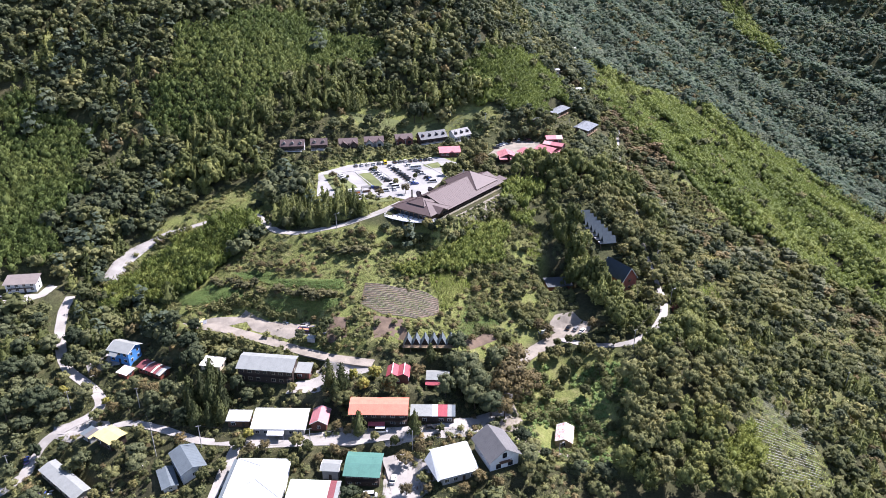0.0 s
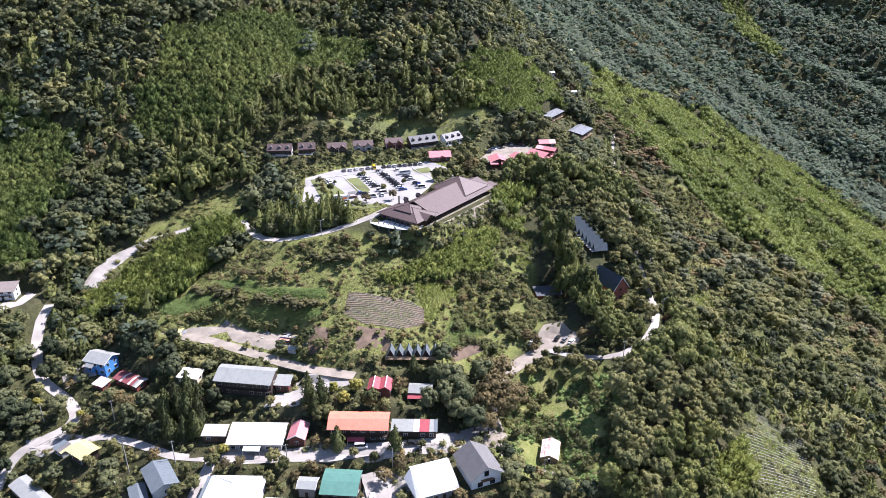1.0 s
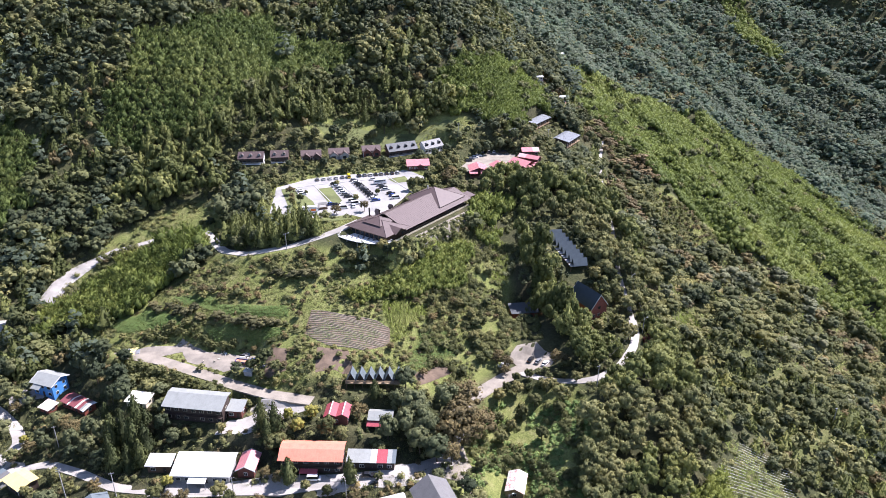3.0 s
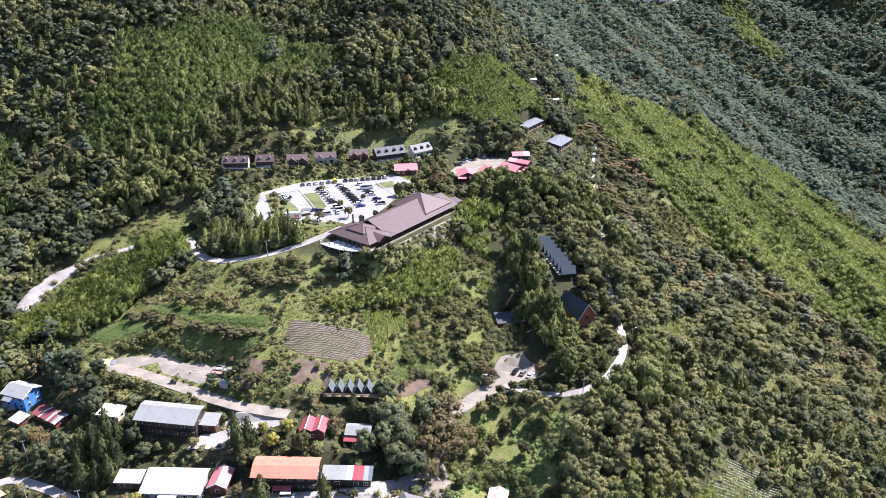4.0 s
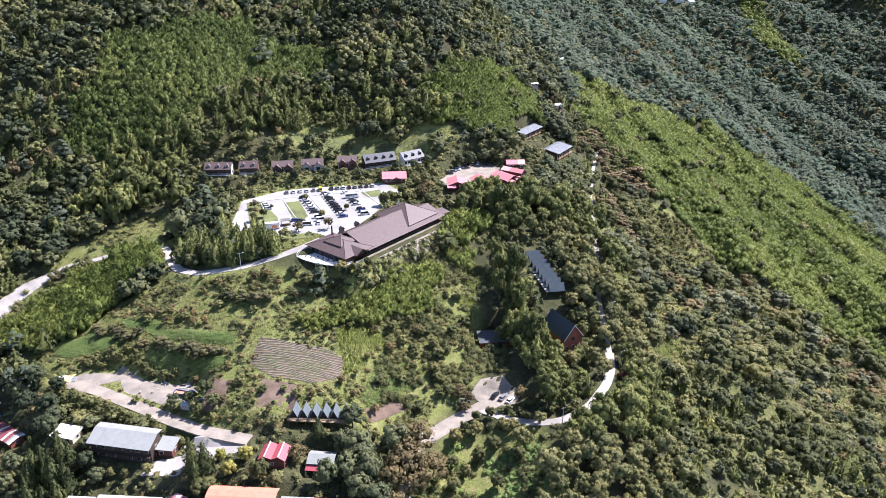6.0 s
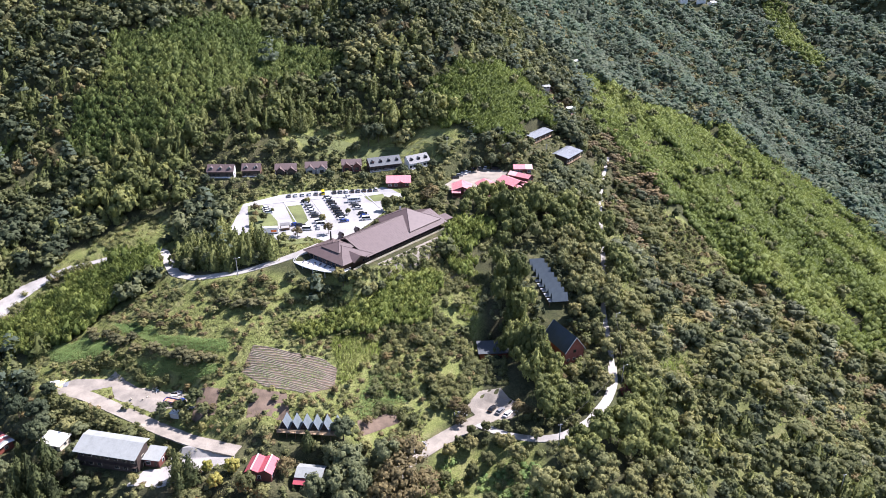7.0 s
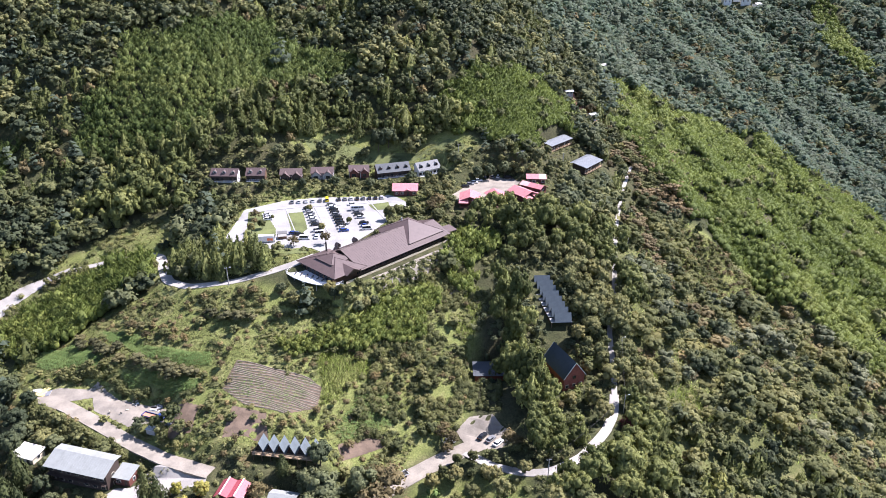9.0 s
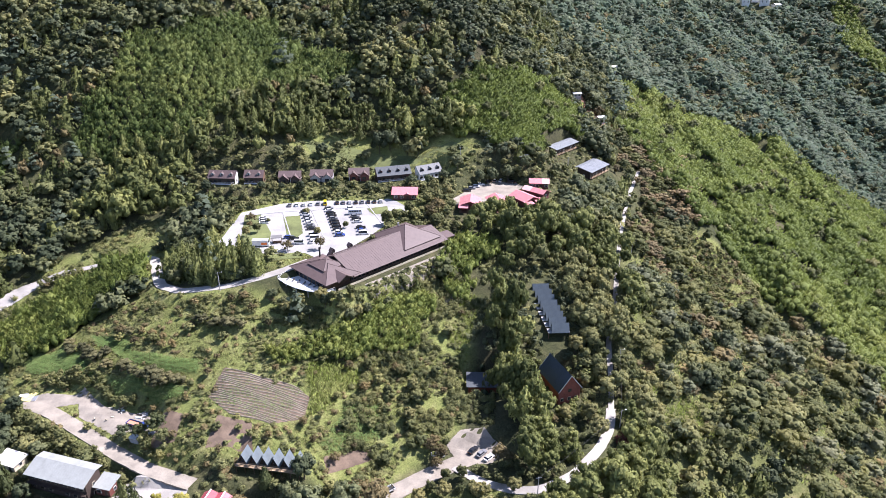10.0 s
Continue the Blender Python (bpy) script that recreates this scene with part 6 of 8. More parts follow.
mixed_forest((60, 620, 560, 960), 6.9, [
    (2.4, "forest", PINES, (12, 17), (0.95, 1.25), M_PINE, "tall grey-green pines on the far spurs, haze in their leaf colour", 0.0),
    (3.2, "forest", FAR_BROAD, (9, 13), (0.95, 1.3), M_FAR_HAZY, "round-crowned forest on the far spurs, haze in its leaf colour", -0.12),
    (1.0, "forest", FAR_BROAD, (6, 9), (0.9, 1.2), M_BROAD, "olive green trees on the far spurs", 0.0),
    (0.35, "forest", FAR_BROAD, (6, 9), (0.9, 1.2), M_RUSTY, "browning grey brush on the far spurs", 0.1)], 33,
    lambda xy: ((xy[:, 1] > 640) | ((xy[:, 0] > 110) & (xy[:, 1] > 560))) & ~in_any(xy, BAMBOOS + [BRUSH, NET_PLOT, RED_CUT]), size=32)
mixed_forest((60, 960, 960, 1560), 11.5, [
    (2, "forest", FAR_BROAD, (12, 17), (0.95, 1.3), M_PINE, "far grey-green pines across the valley, haze in their leaf colour", 0.0),
    (4, "forest", FAR_BROAD, (11, 16), (1.0, 1.35), M_FAR_HAZY, "far forest across the valley, haze in its leaf colour", -0.1),
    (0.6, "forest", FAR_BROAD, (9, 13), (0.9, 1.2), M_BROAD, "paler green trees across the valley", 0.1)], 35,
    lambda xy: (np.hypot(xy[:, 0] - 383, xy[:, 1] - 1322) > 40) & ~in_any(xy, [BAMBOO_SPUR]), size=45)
woods("bamboo_grove", (440, 540, 1020, 1340), 6.0, FAR_PLUMES, (7, 10), (0.95, 1.25), M_BAMBOO, "strip of pale bamboo on the far spur", 46, lambda xy: in_any(xy, [BAMBOO_SPUR], 0.5), vary=0.4)
woods("forest", (-260, 370, 270, 670), 11, MID_BROAD, (6, 9), (0.7, 1.0), M_BROAD, "scattered broadleaf trees standing among the bamboo", 36, lambda xy: in_any(xy, [BAMBOO_NORTH, BAMBOO_EAST]) & (patchy(xy, 13, 4) < -0.12))
woods("forest", (-85, -30, 314, 350), 4.2, NEAR_CON, (9, 13), (0.6, 0.8), M_CONIFER, "tall green trees between the lane and the car park", 78, lambda xy: in_any(xy, [LOT_GROVE], 0.3), gaps=(1.5, 1.0), lift=-0.25)
woods("bamboo_grove", (20, 60, 320, 375), 2.0, PLUMES, (4.2, 6.2), (0.75, 1.0), M_BAMBOO, "tall feathery bamboo beside the lodge", 79, lambda xy: in_any(xy, [BAMBOO_LODGE], 0.9) & (patchy(xy, 8, 2) > -0.25), vary=1.0, lift=0.2, gaps=(1.0, 1.5))


# ---------------------------------------------------------------- single trees and bushes
def tree_form(name, kind, crown, mat, rng, label, category):
    """A tree of unit height: tapered trunk, limbs and a leafy crown."""
    th = new(name)
    tagged(th, label, category)
    k = Kit()
    lean = rng.uniform(-0.03, 0.03, 2)
    top = 0.62 if kind not in ("conifer", "cypress") else 0.9
    k.post((0, 0, -0.12), (lean[0] * 0.5, lean[1] * 0.5, 0.3), 0.030, 7, 0.022)
    k.post((lean[0] * 0.5, lean[1] * 0.5, 0.3), (lean[0], lean[1], top), 0.022, 7, 0.008)
    part("trunk", k, M_BARK, th)
    if kind not in ("conifer", "cypress"):
        for i in range(4):
            a = i * 1.6 + rng.uniform(0, 1)
            part("limb", Kit().post((lean[0] * 0.6, lean[1] * 0.6, 0.28 + 0.07 * i), (0.26 * math.cos(a), 0.26 * math.sin(a), 0.52 + 0.07 * i), 0.013, 6, 0.005), M_BARK, th)
    v, f, n = crown
    c = new("crown", mesh_arrays("crown", v, f, mat, None, True, n))
    c.parent = th
    return th


TREE_KINDS = {
    "broad": (T_BROAD, "leafy mid-green broadleaf tree", "tree", 0.85),
    "dark": (T_DARK, "dense dark green evergreen tree", "tree", 0.85),
    "conifer": (T_CONIFER, "pointed green cypress tree", "tree", 0.7),
    "cypress": (T_CYPRESS, "dense dark pointed cypress tree", "tree", 0.66),
    "shrub": (T_SHRUB, "rounded olive green bush on the terrace", "bush", 1.15),
    "hedge": (T_HEDGE, "dense dark olive hedgerow bush on the terrace", "bush", 1.55),
    "rusty": (T_RUSTY, "browning autumn tree with thin foliage", "tree", 0.95),
    "yellow": (T_YELLOW, "small tree with bright yellow leaves", "tree", 0.85),
    "red": (T_RED, "small tree with dark red autumn leaves", "tree", 0.9),
}
TREES = [
    ("cypress", "village cypresses", [(-96, 221, 14), (-92, 223, 16), (-87, 219, 16), (-85, 226, 12), (-91, 211, 13), (-86, 211, 12), (-82, 212, 12), (-98, 226, 12), (-90, 229, 13), (-94, 215, 13), (-83, 219, 13), (-104, 235, 8), (-30, 203, 10.5), (-10, 203, 11), (-38, 221, 12), (-43, 223, 13), (-40, 218, 10), (-5, 237, 8)]),
    ("dark", "dark trees of the west lanes", [(-176, 242, 10.3), (-168, 244, 10.3), (-154, 229, 9.2), (-167, 228, 10.3), (-169, 222, 10.3), (-159, 227, 11.5), (-159, 261, 10.3), (-156, 248, 8), (-152, 261, 9.2), (-167, 257, 9.2), (-178, 255, 9.2), (-187, 259, 8), (-150, 250, 8), (-158, 208, 6.9), (-150, 206, 6.9), (-156, 198, 6.9), (-141, 208, 5.2), (-178, 270, 9.2), (-189, 268, 8), (-147, 234, 4.6)]),
    ("dark", "dark trees behind the long house", [(-114, 251, 9.6), (-105, 249, 9.6), (-104, 256, 7.2), (-114, 260, 8.4), (-119, 256, 8.4), (-107, 228, 8.4), (-101, 226, 8.4), (-112, 224, 8), (-104, 219, 9), (-97, 214, 8), (-110, 219, 6.5), (-122, 224, 7), (-122, 233, 7.2), (-98, 238, 8.4), (-104, 241, 8.4), (-124, 260, 7.2), (-79, 225, 7.2), (-74, 221, 6)]),
    ("broad", "village garden trees", [(-112, 210, 5), (-104, 204, 5), (-114, 197, 5.5), (-118, 203, 5), (-80, 193, 6), (-75, 187, 6), (-80, 183, 6), (-105, 185, 4), (-117, 186, 5), (-118, 183, 5), (-72, 197, 6), (-51, 197, 6), (-51, 189, 6.5), (-55, 192, 5), (-47, 194, 6), (-84, 177, 5), (-63, 176, 3.5), (-23, 196, 4)]),
    ("broad", "trees along the village street", [(-20, 219, 8), (-17, 216, 7), (-35, 216, 8), (-38, 215, 7), (-22, 216, 5), (-15, 218, 6), (-24, 200, 4), (-17, 199, 5), (17, 202, 4), (-70, 222, 4), (-65, 221, 4), (-57, 221, 5), (-51, 234, 4), (-1, 204, 3.5)]),
    ("rusty", "browning garden trees", [(-114, 229, 7), (-120, 233, 6), (-94, 202, 5.5), (-83, 225, 5.5), (-67, 195, 5), (-62, 195, 5), (-38, 195, 4.5), (-34, 195, 4.5), (-13, 192, 6), (-8, 196, 5), (-33, 203, 4.5), (-38, 205, 4), (-10, 228, 7.5), (-127, 223, 6), (-43, 192, 5), (12, 181, 5.5), (18, 179, 5.5), (7, 178, 5), (-12, 179, 5), (-143, 243, 5)]),
    ("yellow", "yellow-leaved trees", [(-30, 220, 6), (-26, 225, 6), (-34, 225, 5), (-133, 229, 4), (-152, 234, 5), (-69, 201, 5), (-103, 249, 4)]),
    ("dark", "great dark trees above the street", [(4, 234, 10.4), (10, 231, 13), (14, 223, 14.3), (21, 235, 14.3), (12, 218, 11.7), (6, 241, 9.1), (18, 215, 11.7), (1, 220, 10.4), (7, 223, 11.7)]),
    ("rusty", "great brownish trees above the street", [(25, 227, 14.9), (29, 223, 12.2), (23, 214, 9.5), (28, 237, 13.5), (34, 231, 10.8), (22, 222, 13.5)]),
    ("broad", "trees on the slope by the tin shed", [(28, 184, 6), (31, 181, 6), (41, 227, 6), (40, 236, 6), (45, 233, 5), (49, 238, 6), (55, 226, 6), (33, 214, 5), (41, 245, 6), (48, 249, 6), (54, 242, 6), (59, 247, 6), (62, 235, 6)]),
    ("shrub", "round bushes of the upper terraces", [(-112, 272, 3), (-75, 290, 4), (-67, 286, 4), (-82, 287, 4), (-53, 267, 3.5), (-59, 267, 3.5), (-53, 296, 4), (-46, 294, 4), (-39, 286, 3.5), (-73, 251, 3), (-127, 289, 3), (-54, 290, 3.5), (-35, 293, 4), (-25, 294, 4)]),
    ("hedge", "hedgerow bushes on the terraces", [(-101, 284, 3.4), (-91, 281, 3.6), (-72, 274, 3.8), (-60, 270, 4.2), (-55, 267, 4.2), (-105, 289, 3), (-96, 285, 3.2), (-87, 279, 3.4), (-80, 275, 3.2), (-84, 281, 3), (-84, 292, 3.4), (-79, 290, 3.6), (-68, 272, 3.4), (-64, 270, 3), (-57, 270, 3.6), (-52, 268, 3.8), (-48, 268, 3.4), (-51, 294, 3.6), (-44, 292, 4), (-39, 292, 4), (-35, 292, 3.6)]),
    ("rusty", "browning hedgerow bushes", [(-74, 290, 4), (-68, 288, 4.2), (-63, 286, 4.2), (-58, 283, 3.6), (-43, 303, 3.6), (-38, 304, 4), (-33, 299, 3.4), (-24, 293, 3.6), (-16, 277, 3), (-10, 278, 3)]),
    ("broad", "trees on the bank below the lodge", [(-20, 300, 5), (-16, 304, 5.5), (-7, 304, 6), (-8, 300, 5), (-2, 302, 5), (3, 308, 5), (6, 306, 5.5), (14, 288, 5), (21, 293, 5.5), (26, 290, 5), (31, 286, 5), (23, 281, 4.5), (32, 274, 5), (36, 283, 5), (-13, 298, 4)]),
    ("shrub", "round bushes of the lower terraces", [(-36, 255, 4), (-27, 252, 3), (-20, 253, 2.5), (-2, 237, 4), (-7, 244, 3), (-16, 252, 3), (19, 284, 4.5), (24, 280, 4), (33, 282, 4.5), (38, 294, 4.5), (28, 292, 4), (12, 265, 3.5), (20, 268, 3.5), (33, 271, 4), (43, 301, 4.5), (40, 313, 4.5), (27, 257, 4), (21, 248, 4), (13, 243, 4), (7, 274, 3)]),
    ("rusty", "browning orchard trees", [(-83, 291, 4), (-74, 285, 3.5), (-1, 261, 3.5), (4, 256, 3.5), (8, 286, 4), (24, 291, 4), (15, 280, 4), (44, 259, 4.5), (12, 253, 3.5), (-10, 253, 3), (-23, 244, 3), (-62, 283, 3.5), (42, 267, 4.5)]),
    ("dark", "dark trees under the lodge terrace", [(-21, 301.5, 5.5), (-16, 300.5, 6.5), (-11, 300, 5.5), (-5, 302, 6), (0, 303.5, 5), (-27, 305, 4.5), (4, 303, 6), (9, 309, 6), (15, 316, 5.5)]),
    ("conifer", "tall trees below the car park", [(-64, 327, 10), (-57, 329, 12), (-52, 324, 12), (-49, 328, 11.5), (-44, 321, 11), (-38, 318, 10.5), (-60, 322, 12), (-67, 331, 10), (-70, 338, 8), (-75, 341, 8), (-39, 324, 8), (-54, 319, 11), (-47, 318, 10)]),
    ("dark", "dark trees below the car park", [(-73, 327, 9), (-76, 321, 7), (-68, 322, 8), (-79, 333, 8), (-80, 345, 7), (-82, 355, 7), (-78, 362, 7)]),
    ("broad", "trees about the car park", [(2.4, 371, 7.5), (5, 377, 7), (9.7, 385.5, 7), (12, 380, 6), (-52, 352, 5), (-55, 347, 5), (-51.5, 364, 2.5), (-38, 377, 3.5), (-25, 354, 4), (-15, 364, 3.5), (24, 408, 8), (17, 413, 7), (24, 376, 7), (-47, 401, 5), (-60, 395, 5), (-32, 411, 5), (16, 400, 6), (20, 404, 6)]),
    ("rusty", "browning trees about the car park", [(-59.4, 363, 5), (-32, 336, 5), (-19, 340, 6), (23, 390, 8), (20, 386, 7), (-57, 356, 4)]),
    ("dark", "garden trees before the cabins", [(-66, 393, 5), (-48, 398, 6), (-33, 404, 7), (-16, 411, 6), (4, 419, 7), (-79, 388, 5), (-92, 387, 6), (-26, 403, 4), (13, 420, 6), (20, 424, 6), (-57, 396, 4)]),
    ("dark", "trees above the cabins", [(-56, 421, 7), (-46, 428, 8), (-39, 435, 7), (-18, 442, 13), (-13, 445, 12), (-3, 443, 7), (-24, 436, 7), (3, 443, 8), (-65, 414, 8), (26, 433, 8), (44, 435, 9), (52, 440, 9), (61, 442, 9), (70, 449, 9), (38, 431, 8), (77, 448, 7)]),
    ("dark", "pines below the red cabins", [(77, 392, 10), (82, 402, 10), (72, 381, 9), (67, 382, 9), (85, 393, 9), (60, 376, 8), (91, 420, 8), (96, 437, 7)]),
    ("conifer", "cypresses of the hollow", [(57, 330, 11), (62, 318, 10), (67, 299, 15), (74, 290, 15), (71, 280, 15), (78, 276, 11), (59, 333, 11.2), (82, 262, 9), (76, 257, 9), (88, 262, 9), (70, 295, 13.8), (63, 307, 13.8)]),
    ("broad", "trees by the barn", [(88, 327, 8.8), (94, 318, 8.8), (88, 314, 7.7), (97, 304, 7.7), (93, 284, 8.8), (96, 276, 7.7), (85, 283, 5.5), (95, 331, 7.7), (90, 339, 7.7)]),
    ("rusty", "bare-branched trees by the parking bay", [(64, 262, 7), (45, 263, 6), (41, 265, 5), (67, 260, 6), (81, 280, 4)]),
    ("red", "red-leaved tree", [(104, 275, 6.5)]),
    ("broad", "trees below the east lane", [(48, 254, 5), (57, 249, 5), (61, 247, 5), (70, 248, 5), (53, 255, 4.5), (44, 249, 5), (66, 251, 4)]),
]


CROP_A = [(-125, 285), (-119, 287), (-106, 286), (-91, 278), (-83, 272), (-94, 272), (-109, 275)]
CROP_B = [(-78, 272), (-68, 270.5), (-53, 266), (-44, 264.5), (-45, 261), (-57, 263), (-72, 267.5)]
CROP_C = [(-98, 291.5), (-83, 288.5), (-66, 280), (-44, 275.5), (-43, 269.5), (-55, 272), (-73, 279), (-91, 285)]


def fill_trees(name, label, mat, rect, gap, hgt, seed, polys, keep, forms=None, wid=(0.85, 1.2)):
    """Uncounted garden and lane trees between the single ones."""
    rng = np.random.default_rng(seed)
    xy = spots(*rect, gap, rng)
    xy = xy[in_any(xy, polys) & seen_side(xy)]
    xy = xy[free_of(xy, 1.5, 1.9) & ~in_any(xy, [CROP_A, CROP_B, CROP_C, FIELD, [(-9, 281), (7, 289), (14, 282), (8, 272), (-4, 268)]], 0.2)]
    taken = np.array([(x, y) for _, _, rows in TREES for x, y, _ in rows], float)
    d = np.hypot(xy[:, None, 0] - taken[None, :, 0], xy[:, None, 1] - taken[None, :, 1]).min(1)
    xy = xy[(d > gap * 0.5) & (patchy(xy, 18, seed) > keep)]
    tall = rng.uniform(*hgt, len(xy))
    tone = np.clip(0.5 + 0.5 * patchy(xy, 15, seed) + rng.normal(0, 0.2, len(xy)), 0, 1)
    tagged(new(name, scatter_mesh(name, forms or NEAR_BROAD, xy, tall, tall * rng.uniform(*wid, len(xy)), mat, rng, tone)), label, "trees", kind="stuff")


fill_trees("garden_trees", "leafy green trees between the village houses", M_BROAD, (-175, 60, 168, 262), 8.5, (4.0, 7.5), 61, [VILLAGE], -0.1)
fill_trees("garden_trees", "dark green trees between the village houses", M_DARK, (-175, 60, 168, 262), 8.5, (4.5, 8.5), 64, [VILLAGE], -0.1)
fill_trees("garden_trees", "browning bushes between the village houses", M_RUSTY, (-175, 60, 168, 262), 10, (2.5, 4.5), 65, [VILLAGE], 0.1)
fill_trees("garden_trees", "green trees about the upper cabins", M_BROAD, (-105, 110, 318, 500), 5.5, (3.0, 6.0), 62, [UPPER], -0.1)
fill_trees("orchard_bushes", "olive green orchard bushes on the terraces", M_SHRUB, (-127, 47, 241, 332), 8, (1.8, 3.8), 63, [TERRACE], 0.12)
fill_trees("orchard_bushes", "browning orchard bushes on the terraces", M_RUSTY, (-127, 47, 241, 332), 9, (1.8, 3.6), 66, [TERRACE], 0.1)
TREE_FORMS = {}
trng = np.random.default_rng(5)
for kind, (mat, label, category, width) in TREE_KINDS.items():
    TREE_FORMS[kind] = []
    for k in range(3):
        if kind == "cypress":
            crown = conifer_crown(trng, 12, 600, 0.038, 0.38, 0.8)
        elif kind == "conifer":
            crown = conifer_crown(trng, 11, 460, 0.042, full=0.66)
        elif kind in ("shrub", "hedge"):
            crown = broad_crown(trng, 10, 300, 0.058, 0.05)
        elif kind in ("rusty", "red"):
            crown = broad_crown(trng, 14, 520, 0.040, 0.18, 0.6, 0.6)
        else:
            crown = broad_crown(trng, 15, 520, 0.044, 0.15)
        TREE_FORMS[kind].append([crown, None])
for kind, group, rows in TREES:
    mat, label, category, width = TREE_KINDS[kind]
    for x, y, h in rows:
        form = TREE_FORMS[kind][trng.integers(0, 3)]
        wide = h * width * trng.uniform(0.85, 1.15)
        m = pose(x, y, gz1(x, y) - 0.05, 0, 0, trng.uniform(0, 360)) @ Matrix.Diagonal((wide, wide, h, 1))
        if form[1] is None:
            form[1] = tree_form("bush" if kind in ("shrub", "hedge") else "tree", kind, form[0], mat, trng, label, category)
            form[1].matrix_world = m
            tagged(form[1], group=group)
            form.append(form[1].scale.copy())
        else:
            form[1].scale = (1, 1, 1)
            ob = copy_thing(form[1], m)
            form[1].scale = form[2]
            tagged(ob, group=group)

# ---------------------------------------------------------------- undergrowth, crops and reeds
def cover(name, polys, gap, forms, hgt, wid, mat, label, seed, skip=0.0, gaps=(0.4, 0.6), category="grass", avoid=()):
    rng = np.random.default_rng(seed)
    pts = np.concatenate([np.array(p, float) for p in polys])
    xy = spots(pts[:, 0].min(), pts[:, 0].max(), pts[:, 1].min(), pts[:, 1].max(), gap, rng)
    xy = xy[in_any(xy, polys, 0.25) & seen_side(xy)]
    if avoid:
        xy = xy[~in_any(xy, avoid, 0.2)]
    xy = xy[free_of(xy, *gaps)]
    if skip:
        xy = xy[patchy(xy, 9, seed) > skip]
    n = len(xy)
    tall = rng.uniform(*hgt, n)
    wide = rng.uniform(*wid, n)
    tone = np.clip(0.5 + 0.7 * patchy(xy, 12, seed + 1) + rng.normal(0, 0.15, n), 0, 1)
    return tagged(new(name, scatter_mesh(name, forms, xy, tall, wide, mat, rng, tone, 0.05)), label, category, kind="stuff")


REED_A = [(-7, 283), (1, 288), (13, 285), (11, 277), (3, 267), (-1, 263.5), (-1.5, 273)]
REED_B = [(41, 336), (48, 335), (49, 310), (45, 304), (40, 317)]
REED_C = [(106, 307), (121, 316), (111, 292), (104, 286)]
GARDENS = [FIELD, [(-49, 258), (-40.5, 256), (-39, 246), (-47, 244)], [(-29, 257), (-17, 256.5), (-14, 249), (-28, 245)], [(8, 253), (23, 262), (23, 257), (11, 248)]]
def leaf_bed(rng, leaves, size):
    """Broad leaves held level on low stalks."""
    c = np.column_stack([rng.uniform(-0.6, 0.6, (leaves, 2)), rng.uniform(0.45, 1.0, leaves)])
    return leaf_cards(c, np.tile((0.0, 0.0, 1.0), (leaves, 1)), size, rng, 0.3)


LEAVES = [leaf_bed(RNG, 12, 0.19) for _ in range(4)]
LOW = [bush_crown(RNG, 22, 0.21) for _ in range(5)]
cover("grass", [TERRACE, LAWN_BANK, CLEARING, UPPER], 1.25, TUFTS, (0.5, 1.1), (0.9, 1.7), M_SHRUB, "rough grass and weeds on the terraces", 41, -0.25, avoid=GARDENS + [CAR_PARK, CROP_A, CROP_B, CROP_C])
cover("grass", [VILLAGE], 1.25, TUFTS, (0.4, 1.0), (0.9, 1.6), M_SHRUB, "rough grass between the village lanes", 42, -0.1)
cover("crop", [CROP_A, CROP_B, CROP_C], 0.62, LEAVES, (0.5, 0.9), (0.9, 1.3), M_CROP, "broad-leaved green crop in terrace strips", 43, category="crop")
REED_D = [(118, 296), (130, 312), (140, 300), (128, 284)]
REED_E = [(150, 330), (165, 345), (172, 330), (160, 318)]
REED_F = [(190, 262), (225, 300), (240, 290), (205, 250)]
LODGE_BANK = [(-8, 302), (4, 306), (24, 334), (32, 346), (42, 340), (48, 330), (34, 318), (14, 300)]
cover("undergrowth", [LODGE_BANK], 2.4, BUSHES, (1.4, 3.4), (2.0, 3.8), M_SHRUB, "green brush on the bank below the lodge", 50, -0.6, category="bushes")
cover("reed", [REED_A], 0.75, TUFTS, (0.9, 1.5), (1.5, 2.1), M_REED, "bright yellow-green reed bed beside the field", 91, -0.7, category="reeds")
cover("reed", [REED_B, REED_C, REED_D, REED_E, REED_F], 1.0, TUFTS, (1.3, 2.1), (0.9, 1.4), M_REED, "pale green reed grass", 44, -0.35, category="reeds")
cover("undergrowth", [TERRACE], 2.2, LOW, (0.5, 1.4), (1.3, 3.0), M_SHRUB, "low weeds and brambles on the terrace slopes", 45, 0.02, avoid=GARDENS + [CROP_A, CROP_B, CROP_C, REED_A], category="bushes")
cover("undergrowth", [VILLAGE, UPPER, NETTED], 3.6, LOW, (0.8, 2.2), (1.5, 3.0), M_BROAD, "low green undergrowth beside lanes and walls", 46, 0.0, gaps=(0.8, 1.0), avoid=[CAR_PARK], category="bushes")
cover("undergrowth", [[(20, 250), (47, 275), (46, 330), (30, 332), (10, 300), (12, 262)]], 2.3, BUSHES, (1.4, 3.2), (2.0, 3.6), M_SHRUB, "thick olive brush on the steep bank", 47, -0.15, category="bushes", avoid=GARDENS + [REED_B])
cover("undergrowth", [[(26, 196), (66, 192), (70, 235), (48, 262), (34, 240)]], 2.6, BUSHES, (1.2, 3.4), (2.0, 4.0), M_SHRUB, "thick green brush below the earth track", 48, 0.02, category="bushes")
cover("undergrowth", [TERRACE, VILLAGE], 4.2, LOW, (0.8, 1.8), (1.4, 2.8), M_RUSTY, "browning brambles and dry stalks", 49, 0.05, avoid=GARDENS + [CROP_A, CROP_B, CROP_C], category="bushes")
